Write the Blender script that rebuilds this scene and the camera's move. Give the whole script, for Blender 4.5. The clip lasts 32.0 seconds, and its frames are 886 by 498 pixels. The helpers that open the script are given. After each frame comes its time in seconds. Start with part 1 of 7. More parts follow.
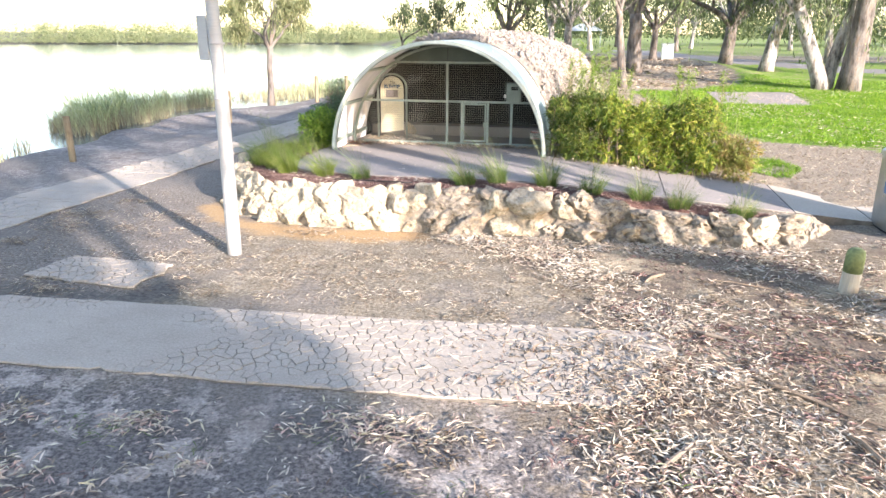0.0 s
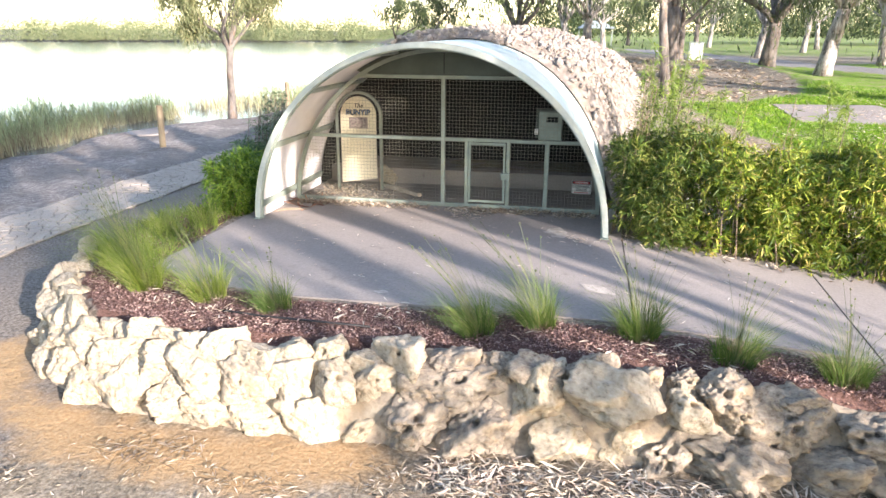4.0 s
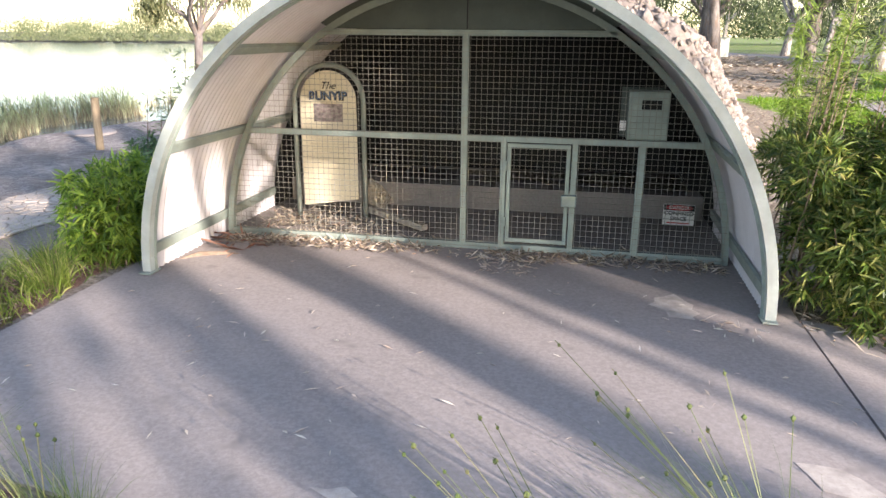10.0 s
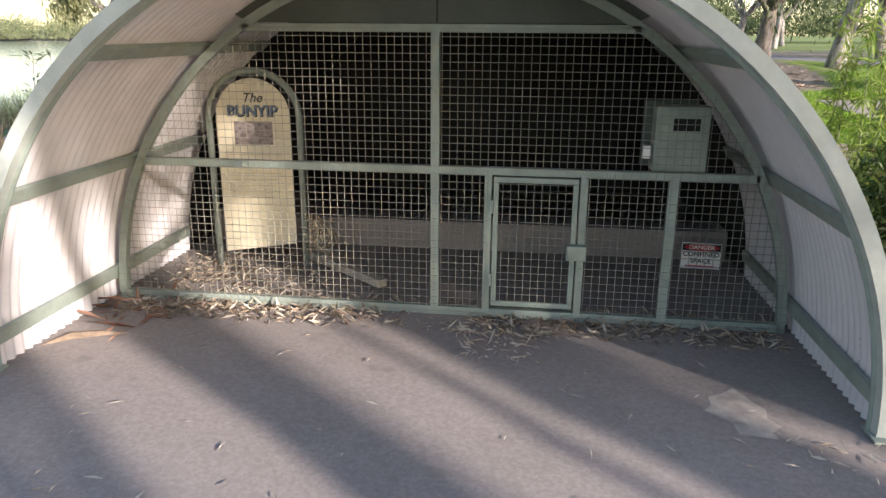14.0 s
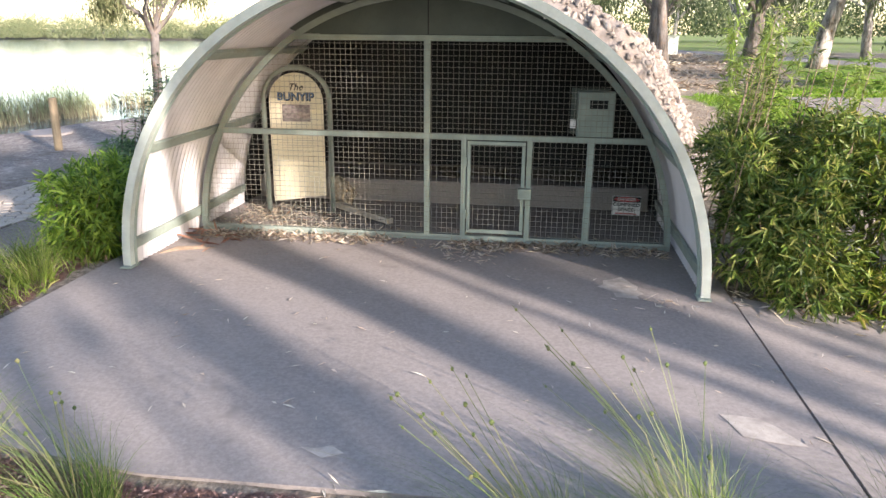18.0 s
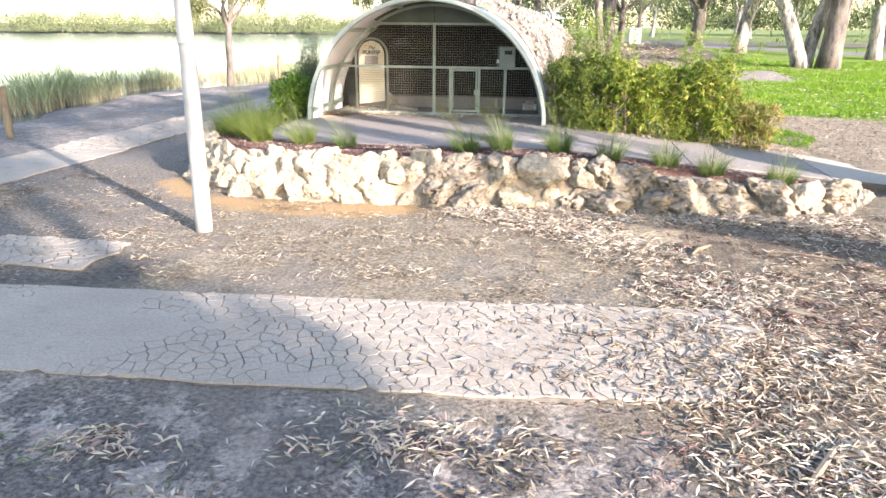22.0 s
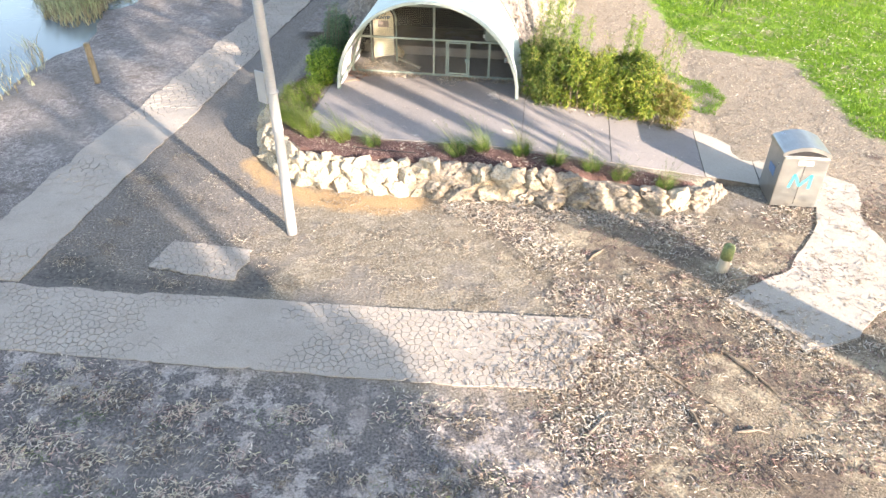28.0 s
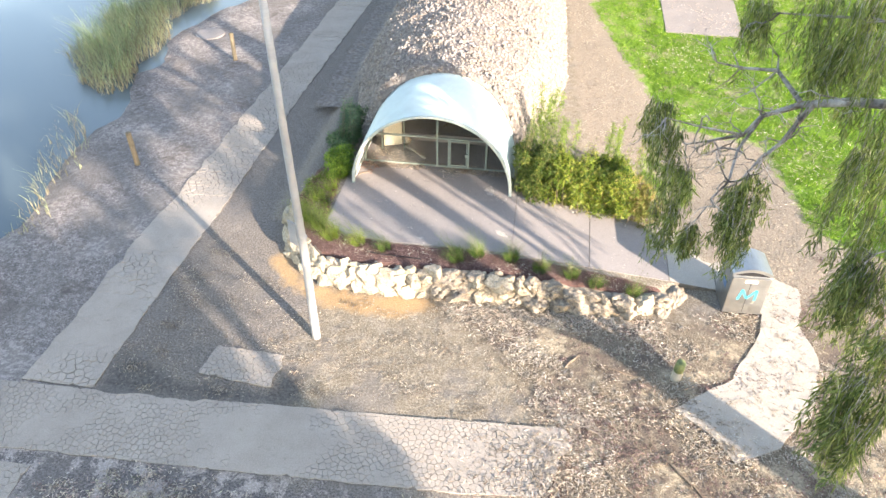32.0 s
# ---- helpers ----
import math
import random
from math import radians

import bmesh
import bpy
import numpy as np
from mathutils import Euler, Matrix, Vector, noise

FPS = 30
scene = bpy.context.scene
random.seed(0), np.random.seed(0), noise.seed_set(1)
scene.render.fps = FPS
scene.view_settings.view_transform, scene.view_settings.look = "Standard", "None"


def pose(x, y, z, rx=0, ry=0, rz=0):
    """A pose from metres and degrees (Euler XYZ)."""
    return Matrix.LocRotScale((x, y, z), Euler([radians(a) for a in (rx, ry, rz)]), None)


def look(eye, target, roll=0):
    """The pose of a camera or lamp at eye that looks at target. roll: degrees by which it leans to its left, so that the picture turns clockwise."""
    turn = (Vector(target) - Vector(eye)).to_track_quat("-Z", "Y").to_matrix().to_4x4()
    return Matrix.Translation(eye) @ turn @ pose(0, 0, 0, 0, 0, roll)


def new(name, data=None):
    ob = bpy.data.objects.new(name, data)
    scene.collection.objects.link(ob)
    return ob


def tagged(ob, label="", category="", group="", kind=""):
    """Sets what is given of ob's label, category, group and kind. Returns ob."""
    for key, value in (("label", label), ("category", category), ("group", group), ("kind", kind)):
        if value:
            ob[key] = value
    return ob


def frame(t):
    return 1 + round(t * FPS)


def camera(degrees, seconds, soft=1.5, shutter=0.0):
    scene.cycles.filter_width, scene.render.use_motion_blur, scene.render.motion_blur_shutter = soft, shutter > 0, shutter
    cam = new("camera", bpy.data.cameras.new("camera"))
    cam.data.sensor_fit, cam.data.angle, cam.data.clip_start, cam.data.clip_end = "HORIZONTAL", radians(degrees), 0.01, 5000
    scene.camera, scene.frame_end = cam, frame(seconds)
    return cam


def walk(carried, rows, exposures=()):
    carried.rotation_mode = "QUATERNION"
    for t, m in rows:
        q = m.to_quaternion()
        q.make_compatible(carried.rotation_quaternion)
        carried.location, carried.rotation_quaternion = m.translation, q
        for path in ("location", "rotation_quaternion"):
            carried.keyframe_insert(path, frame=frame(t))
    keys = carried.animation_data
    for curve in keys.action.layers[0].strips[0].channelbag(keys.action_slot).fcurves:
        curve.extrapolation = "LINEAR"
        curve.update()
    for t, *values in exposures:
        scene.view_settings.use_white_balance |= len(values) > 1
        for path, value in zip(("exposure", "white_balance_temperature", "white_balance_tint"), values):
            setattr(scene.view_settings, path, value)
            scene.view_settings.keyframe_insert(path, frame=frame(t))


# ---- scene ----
cam = camera(64.0, 32.0)
PATH = [
    (0, (-0.037, 0.381, 3.201), (-0.409, 2.258, 2.618), 0.25),
    (0.5, (-0.090, 0.815, 3.205), (-0.463, 2.691, 2.621), 0.26),
    (1, (-0.163, 1.339, 3.218), (-0.536, 3.214, 2.633), 0.27),
    (1.5, (-0.267, 1.981, 3.219), (-0.640, 3.856, 2.633), 0.28),
    (2, (-0.404, 2.772, 3.225), (-0.779, 4.646, 2.640), 0.28),
    (2.5, (-0.560, 3.687, 3.258), (-0.939, 5.560, 2.668), 0.29),
    (3, (-0.785, 4.741, 3.248), (-1.162, 6.614, 2.656), 0.30),
    (3.5, (-0.983, 5.779, 3.217), (-1.361, 7.652, 2.625), 0.31),
    (4, (-1.186, 6.767, 3.184), (-1.562, 8.641, 2.595), 0.32),
    (4.5, (-1.354, 7.672, 3.205), (-1.731, 9.543, 2.608), 0.34),
    (6.5, (-1.733, 9.810, 2.640), (-2.126, 11.686, 2.068), 0.41),
    (7, (-1.718, 9.839, 2.585), (-2.110, 11.717, 2.022), 0.43),
    (7.5, (-1.713, 9.818, 2.494), (-2.110, 11.695, 1.929), 0.45),
    (8, (-1.747, 9.798, 2.457), (-2.144, 11.674, 1.889), 0.47),
    (8.5, (-1.835, 9.864, 2.467), (-2.223, 11.741, 1.897), 0.48),
    (9, (-1.933, 10.059, 2.486), (-2.320, 11.936, 1.914), 0.48),
    (9.5, (-2.042, 10.373, 2.506), (-2.424, 12.250, 1.929), 0.47),
    (10, (-2.184, 10.784, 2.535), (-2.560, 12.660, 1.956), 0.47),
    (10.5, (-2.321, 11.257, 2.541), (-2.693, 13.134, 1.960), 0.46),
    (11, (-2.455, 11.767, 2.538), (-2.829, 13.644, 1.962), 0.44),
    (11.5, (-2.568, 12.192, 2.534), (-2.945, 14.074, 1.970), 0.43),
    (12, (-2.623, 12.393, 2.520), (-2.961, 14.281, 1.956), 0.42),
    (12.5, (-2.632, 12.443, 2.514), (-2.908, 14.340, 1.944), 0.42),
    (13, (-2.619, 12.436, 2.517), (-2.875, 14.333, 1.937), 0.41),
    (13.5, (-2.601, 12.414, 2.517), (-2.847, 14.311, 1.934), 0.41),
    (15.5, (-2.516, 12.326, 2.574), (-2.765, 14.221, 1.985), 0.43),
    (16, (-2.460, 12.208, 2.565), (-2.715, 14.104, 1.979), 0.44),
    (16.5, (-2.419, 11.956, 2.551), (-2.670, 13.854, 1.973), 0.46),
    (17, (-2.355, 11.562, 2.557), (-2.609, 13.459, 1.977), 0.48),
    (17.5, (-2.275, 11.033, 2.594), (-2.529, 12.928, 2.007), 0.50),
    (18, (-2.158, 10.348, 2.606), (-2.421, 12.242, 2.020), 0.52),
    (18.5, (-2.068, 9.501, 2.622), (-2.323, 11.396, 2.034), 0.53),
    (19, (-1.980, 8.524, 2.549), (-2.224, 10.426, 1.980), 0.53),
    (19.5, (-1.762, 7.518, 2.467), (-2.024, 9.420, 1.912), 0.53),
    (20, (-1.664, 6.377, 2.473), (-1.918, 8.280, 1.912), 0.53),
    (20.5, (-1.508, 5.182, 2.525), (-1.751, 7.081, 1.946), 0.52),
    (21, (-1.331, 3.964, 2.526), (-1.575, 5.860, 1.939), 0.50),
    (21.5, (-1.118, 2.769, 2.529), (-1.370, 4.661, 1.932), 0.49),
    (22, (-0.915, 1.593, 2.516), (-1.173, 3.483, 1.915), 0.47),
    (22.5, (-0.748, 0.418, 2.503), (-1.005, 2.307, 1.901), 0.45),
    (23, (-0.625, -0.654, 2.518), (-0.880, 1.235, 1.914), 0.44),
    (23.5, (-0.548, -1.386, 2.557), (-0.802, 0.503, 1.951), 0.45),
    (24, (-0.531, -1.478, 3.248), (-0.786, 0.408, 2.633), 0.46),
    (24.5, (-0.505, -1.484, 4.095), (-0.757, 0.390, 3.446), 0.48),
    (25, (-0.471, -1.473, 4.910), (-0.718, 0.378, 4.196), 0.50),
    (25.5, (-0.461, -1.470, 5.660), (-0.703, 0.352, 4.873), 0.53),
    (27.5, (-0.495, -1.646, 7.677), (-0.713, 0.018, 6.588), 0.63),
    (28, (-0.512, -1.678, 8.153), (-0.721, -0.063, 6.993), 0.65),
    (28.5, (-0.516, -1.700, 8.712), (-0.718, -0.126, 7.496), 0.67),
    (29, (-0.524, -1.709, 9.310), (-0.723, -0.151, 8.072), 0.68),
    (29.5, (-0.530, -1.720, 9.923), (-0.729, -0.164, 8.682), 0.70),
    (30, (-0.521, -1.727, 10.542), (-0.719, -0.171, 9.300), 0.71),
    (30.5, (-0.485, -1.726, 11.143), (-0.684, -0.170, 9.902), 0.72),
    (31, (-0.459, -1.762, 11.674), (-0.656, -0.205, 10.435), 0.72),
    (31.5, (-0.447, -1.815, 12.071), (-0.649, -0.257, 10.833), 0.72),
    (32, (-0.435, -1.844, 12.342), (-0.649, -0.288, 11.104), 0.73),
]
walk(cam, [(t, look(eye, target, roll)) for t, eye, target, roll in PATH], [(0, 2.14, 7000, 17), (2, 2.04, 7000, 17), (3, 1.98, 7000, 17), (4.5, 2.05, 7000, 17), (7, 1.95, 7000, 20), (9, 1.93, 7000, 20), (13, 1.45, 7000, 19), (17, 1.6, 7000, 19), (20, 2.1, 7000, 17), (22, 2.18, 7100, 17), (24, 2.34, 7250, 16), (25, 2.28, 7350, 16), (32, 2.28, 7500, 14)])

# ---------- light ----------
SUN_AZ, SUN_EL = (0.757, -0.652), 17.0
world = bpy.data.worlds.new("sky")
scene.world = world
world.use_nodes = True
wn = world.node_tree
sky = wn.nodes.new("ShaderNodeTexSky")
sky.sky_type = 'NISHITA'
sky.sun_disc = False
sky.sun_elevation = radians(SUN_EL)
sky.sun_rotation = math.atan2(SUN_AZ[0], SUN_AZ[1])
sky.air_density, sky.dust_density, sky.ozone_density = 1.0, 0.6, 1.0
wn.nodes["Background"].inputs["Strength"].default_value = 0.15
wn.links.new(sky.outputs[0], wn.nodes["Background"].inputs["Color"])
sun_data = bpy.data.lights.new("sun", 'SUN')
sun_data.energy, sun_data.angle, sun_data.color = 4.3, radians(0.5), (1.0, 0.945, 0.88)
sun = new("sun", sun_data)
_s = math.cos(radians(SUN_EL))
sun.matrix_world = look((SUN_AZ[0] * _s * 50, SUN_AZ[1] * _s * 50, math.sin(radians(SUN_EL)) * 50), (0, 0, 0))

# ---------- materials ----------


class Mat:
    """A node material under construction."""

    def __init__(self, name, rough=0.8, metal=0.0, spec=0.3):
        self.m = bpy.data.materials.new(name)
        self.m.use_nodes = True
        self.t = self.m.node_tree
        self.b = self.t.nodes["Principled BSDF"]
        self.b.inputs["Roughness"].default_value = rough
        self.b.inputs["Metallic"].default_value = metal
        self.b.inputs["Specular IOR Level"].default_value = spec
        self.co = self.t.nodes.new("ShaderNodeTexCoord").outputs["Object"]

    def n(self, kind, **kw):
        node = self.t.nodes.new(kind)
        for k, v in kw.items():
            node.inputs[k].default_value = v
        return node

    def link(self, a, b):
        self.t.links.new(a, b)

    def noise(self, scale, detail=4.0, rough=0.6, co=None):
        nd = self.n("ShaderNodeTexNoise", Scale=scale, Detail=detail, Roughness=rough)
        self.link(co or self.co, nd.inputs["Vector"])
        return nd.outputs["Fac"]

    def ramp(self, fac, *stops):
        nd = self.t.nodes.new("ShaderNodeValToRGB")
        el = nd.color_ramp.elements
        while len(el) < len(stops):
            el.new(0.5)
        for e, (p, c) in zip(el, stops):
            e.position = p
            e.color = (*c, 1) if len(c) == 3 else c
        self.link(fac, nd.inputs["Fac"])
        return nd.outputs["Color"]

    def grey(self, fac, a, b):
        return self.ramp(fac, (a, (0, 0, 0)), (b, (1, 1, 1)))

    def mix(self, fac, a, b, mode='MIX'):
        nd = self.t.nodes.new("ShaderNodeMix")
        nd.data_type, nd.blend_type = 'RGBA', mode
        for sock, v in ((nd.inputs[0], fac), (nd.inputs[6], a), (nd.inputs[7], b)):
            if isinstance(v, (int, float)):
                sock.default_value = v
            elif isinstance(v, tuple):
                sock.default_value = (*v, 1)
            else:
                self.link(v, sock)
        return nd.outputs[2]

    def math(self, op, a, b=0.0):
        nd = self.t.nodes.new("ShaderNodeMath")
        nd.operation = op
        for sock, v in zip(nd.inputs, (a, b)):
            if isinstance(v, (int, float)):
                sock.default_value = v
            else:
                self.link(v, sock)
        return nd.outputs[0]

    def attr(self, name):
        nd = self.t.nodes.new("ShaderNodeAttribute")
        nd.attribute_name = name
        return nd.outputs["Fac"]

    def rnd(self):
        return self.t.nodes.new("ShaderNodeObjectInfo").outputs["Random"]

    def island(self):
        return self.t.nodes.new("ShaderNodeNewGeometry").outputs["Random Per Island"]

    def color(self, c):
        if isinstance(c, tuple):
            self.b.inputs["Base Color"].default_value = (*c, 1)
        else:
            self.link(c, self.b.inputs["Base Color"])
        return self

    def rough(self, r):
        self.link(r, self.b.inputs["Roughness"])
        return self

    def bump(self, h, strength=0.4, dist=0.02):
        nd = self.n("ShaderNodeBump", Strength=strength, Distance=dist)
        self.link(h, nd.inputs["Height"])
        if self.b.inputs["Normal"].is_linked:
            self.link(self.b.inputs["Normal"].links[0].from_socket, nd.inputs["Normal"])
        self.link(nd.outputs[0], self.b.inputs["Normal"])
        return self


def simple(name, base, rough=0.7, metal=0.0, var=0.18, scale=6.0, bump=0.15, dist=0.004, spec=0.3):
    """A plain surface with soft stains, fine grain and relief."""
    m = Mat(name, rough, metal, spec)
    dark = tuple(c * (1 - var) for c in base)
    lite = tuple(min(1, c * (1 + var)) for c in base)
    c = m.ramp(m.noise(scale, 5), (0.3, dark), (0.7, lite))
    c = m.mix(m.grey(m.noise(scale * 9, 3), 0.55, 0.8), c, tuple(x * (1 - 0.7 * var) for x in base))
    m.color(c).bump(m.noise(scale * 14, 4), bump, dist)
    return m.m


def leafy(name, cols, trans=0.35, rough=0.5, tip=None):
    """Leaves: a colour for each leaf, with light coming through."""
    m = Mat(name, rough, 0, 0.35)
    n = len(cols)
    c = m.ramp(m.island(), *[(i / max(1, n - 1), k) for i, k in enumerate(cols)])
    big = m.noise(1.9, 3)
    c = m.mix(m.grey(big, 0.42, 0.66), c, m.mix(0.62, c, cols[0]))
    m.color(c)
    tr = m.t.nodes.new("ShaderNodeBsdfTranslucent")
    m.link(c, tr.inputs["Color"])
    ms = m.t.nodes.new("ShaderNodeMixShader")
    ms.inputs[0].default_value = trans
    m.link(m.b.outputs[0], ms.inputs[1])
    m.link(tr.outputs[0], ms.inputs[2])
    m.link(ms.outputs[0], m.t.nodes["Material Output"].inputs["Surface"])
    return m.m


def make_ground_mat():
    m = Mat("ground_soil", 0.95, 0, 0.12)
    fine, mid, big = m.noise(24, 6, 0.7), m.noise(3.2, 6, 0.65), m.noise(0.45, 4)
    dirt = m.ramp(fine, (0.38, (0.13, 0.108, 0.081)), (0.5, (0.225, 0.189, 0.144)), (0.62, (0.345, 0.295, 0.226)))
    pale = m.ramp(fine, (0.4, (0.24, 0.208, 0.165)), (0.6, (0.46, 0.4, 0.325)))
    dirt = m.mix(m.math('MULTIPLY', m.grey(m.noise(2.3, 9, 0.8), 0.48, 0.6), 0.7), dirt, pale)
    sep = m.t.nodes.new("ShaderNodeSeparateXYZ")
    m.link(m.co, sep.inputs[0])
    bank = m.math('ADD', m.math('MULTIPLY', sep.outputs["X"], -0.5), m.math('MULTIPLY', m.noise(0.6, 5), 2.0))
    silt = m.ramp(fine, (0.38, (0.15, 0.133, 0.126)), (0.5, (0.26, 0.232, 0.22)), (0.62, (0.4, 0.36, 0.34)))
    silt = m.mix(m.grey(m.noise(1.1, 7, 0.7), 0.52, 0.6), silt, (0.17, 0.147, 0.134))
    silt = m.mix(m.math('MULTIPLY', m.grey(m.noise(0.55, 8, 0.7), 0.52, 0.6), 0.7), silt, (0.4, 0.36, 0.335))
    clod = m.grey(m.noise(6.5, 8, 0.75), 0.46, 0.56)
    silt = m.mix(clod, m.mix(0.45, silt, (0.06, 0.052, 0.048)), silt)
    dirt = m.mix(m.math('MULTIPLY', clod, 0.8), m.mix(0.16, dirt, (0.08, 0.064, 0.05)), dirt)
    near = m.math('ADD', m.math('MULTIPLY', sep.outputs["Y"], -0.4), m.math('MULTIPLY', m.noise(0.8, 5), 1.0))
    damp = m.ramp(fine, (0.4, (0.088, 0.078, 0.075)), (0.6, (0.24, 0.213, 0.2)))
    trodden = damp
    damp = m.mix(m.grey(m.noise(2.0, 12, 0.74), 0.51, 0.55), damp, m.ramp(fine, (0.4, (0.29, 0.25, 0.226)), (0.6, (0.47, 0.414, 0.376))))
    side = m.math('ADD', m.math('MULTIPLY', sep.outputs["X"], -0.5), m.math('MULTIPLY', m.noise(0.9, 6), 1.6))
    dirt = m.mix(m.math('MULTIPLY', m.grey(m.math('SUBTRACT', side, 3.2), 0.0, 0.6), 0.65), dirt, trodden)
    dirt = m.mix(m.grey(m.math('ADD', near, 2.15), 0.1, 0.4), dirt, damp)
    dirt = m.mix(m.grey(m.math('SUBTRACT', bank, 5.9), 0.05, 0.8), dirt, silt)
    dirt = m.mix(m.math('MULTIPLY', m.grey(big, 0.52, 0.6), 0.6), dirt, m.ramp(fine, (0.3, (0.12, 0.107, 0.1)), (0.75, (0.25, 0.225, 0.205))))
    wob = m.math('MULTIPLY', m.math('SUBTRACT', mid, 0.5), 0.9)

    def zone(name, under, col, soft=0.12):
        f = m.grey(m.math('ADD', m.attr(name), wob), 0.5 - soft, 0.5 + soft)
        return m.mix(f, under, col)

    litter = m.ramp(m.noise(38, 5, 0.75), (0.38, (0.075, 0.057, 0.042)), (0.5, (0.18, 0.145, 0.106)), (0.62, (0.35, 0.295, 0.23)))
    litter = m.mix(m.grey(m.noise(0.9, 7, 0.7), 0.49, 0.57), litter, m.ramp(m.noise(30, 5, 0.75), (0.3, (0.07, 0.053, 0.042)), (0.55, (0.16, 0.125, 0.1)), (0.8, (0.27, 0.22, 0.175))))
    litter = m.mix(m.grey(m.noise(0.75, 8, 0.7), 0.52, 0.6), litter, m.ramp(fine, (0.35, (0.24, 0.192, 0.132)), (0.65, (0.44, 0.37, 0.27))))
    mulch = m.ramp(m.noise(60, 4, 0.8), (0.3, (0.06, 0.035, 0.03)), (0.55, (0.16, 0.092, 0.078)), (0.8, (0.27, 0.175, 0.145)))
    sand = m.ramp(m.noise(30, 5), (0.3, (0.3, 0.19, 0.1)), (0.7, (0.44, 0.31, 0.18)))
    grass = m.ramp(m.noise(11, 6, 0.7), (0.3, (0.07, 0.13, 0.02)), (0.52, (0.14, 0.24, 0.035)), (0.8, (0.26, 0.34, 0.07)))
    grass = m.mix(m.grey(m.noise(1.3, 7, 0.75), 0.49, 0.64), grass, m.ramp(m.noise(20, 4), (0.3, (0.16, 0.13, 0.08)), (0.7, (0.34, 0.3, 0.2))))
    chips = m.ramp(m.noise(26, 5, 0.7), (0.3, (0.16, 0.128, 0.097)), (0.55, (0.28, 0.234, 0.185)), (0.8, (0.4, 0.343, 0.275)))
    road = m.ramp(m.noise(30, 4), (0.3, (0.15, 0.145, 0.15)), (0.7, (0.26, 0.25, 0.25)))
    mud = m.ramp(m.noise(14, 5), (0.3, (0.06, 0.055, 0.05)), (0.7, (0.17, 0.155, 0.14)))
    c = zone("litter", dirt, litter)
    c = zone("sand", c, sand, 0.2)
    c = zone("chips", c, chips)
    c = zone("mulch", c, mulch, 0.06)
    c = zone("grass", c, grass, 0.08)
    c = zone("road", c, road, 0.05)
    c = zone("wet", c, mud, 0.2)
    m.color(c)
    m.bump(m.noise(5, 6, 0.7), 0.7, 0.06).bump(m.noise(19, 5, 0.7), 0.7, 0.03).bump(m.noise(55, 5, 0.75), 0.7, 0.014)
    return m.m


def make_concrete(name, lo, hi, stain=0.3):
    m = Mat(name, 0.85, 0, 0.25)
    fine, mid = m.noise(40, 5, 0.7), m.noise(1.1, 7, 0.62)
    c = m.ramp(mid, (0.3, lo), (0.7, hi))
    c = m.mix(0.55, c, m.ramp(fine, (0.4, tuple(x * 0.75 for x in lo)), (0.7, hi)))
    c = m.mix(m.grey(m.noise(5, 6, 0.7), 0.6, 0.74), c, tuple(x * (1 - stain) for x in lo))
    m.color(c).bump(fine, 0.12, 0.006)
    return m.m


def make_rock(name, a, b, hole, rust=0.45):
    m = Mat(name, 0.92, 0, 0.2)
    f1, f2 = m.noise(7, 7, 0.65), m.noise(2.1, 4)
    c = m.ramp(f1, (0.28, hole), (0.45, a), (0.72, b))
    c = m.mix(m.grey(f2, 0.52, 0.7), c, m.mix(rust, c, (0.5, 0.36, 0.2)))
    c = m.mix(m.math('MULTIPLY', m.rnd(), 0.45), c, m.mix(0.55, c, (0.3, 0.27, 0.25)))
    v = m.n("ShaderNodeTexVoronoi", Scale=9.0)
    m.link(m.co, v.inputs["Vector"])
    pit = m.grey(v.outputs["Distance"], 0.1, 0.35)
    m.color(c).bump(m.noise(11, 8, 0.7), 0.7, 0.05).bump(pit, 0.35, 0.03)
    return m.m


def make_bark(name, dark, pale):
    """Smooth gum bark: pale wood with ragged grey and brown sheets of older bark."""
    m = Mat(name, 0.85, 0, 0.2)
    mp = m.n("ShaderNodeMapping")
    mp.inputs["Scale"].default_value = (3.0, 3.0, 0.8)
    m.link(m.co, mp.inputs["Vector"])
    f = m.noise(1.1, 8, 0.68, mp.outputs[0])
    mean = tuple((x + y) / 2 for x, y in zip(dark, pale))
    c = m.ramp(f, (0.4, dark), (0.46, mean), (0.54, pale), (0.66, tuple(min(1, x * 1.35) for x in pale)))
    brown = m.grey(m.noise(2.4, 6, 0.7, mp.outputs[0]), 0.54, 0.6)
    c = m.mix(m.math('MULTIPLY', brown, 0.7), c, (0.16, 0.11, 0.075))
    c = m.mix(m.grey(m.noise(9, 4), 0.5, 0.75), c, tuple(x * 0.7 for x in pale))
    m.color(c).bump(m.noise(7, 6, 0.7, mp.outputs[0]), 0.7, 0.06)
    return m.m


def make_wood(name, a, b, sc=(18, 18, 1.5)):
    m = Mat(name, 0.8, 0, 0.2)
    mp = m.n("ShaderNodeMapping")
    mp.inputs["Scale"].default_value = sc
    m.link(m.co, mp.inputs["Vector"])
    f = m.noise(1.5, 6, 0.65, mp.outputs[0])
    c = m.ramp(f, (0.3, a), (0.7, b))
    c = m.mix(m.grey(m.noise(3, 4), 0.5, 0.75), c, tuple(x * 0.6 for x in a))
    m.color(c).bump(f, 0.5, 0.01)
    return m.m


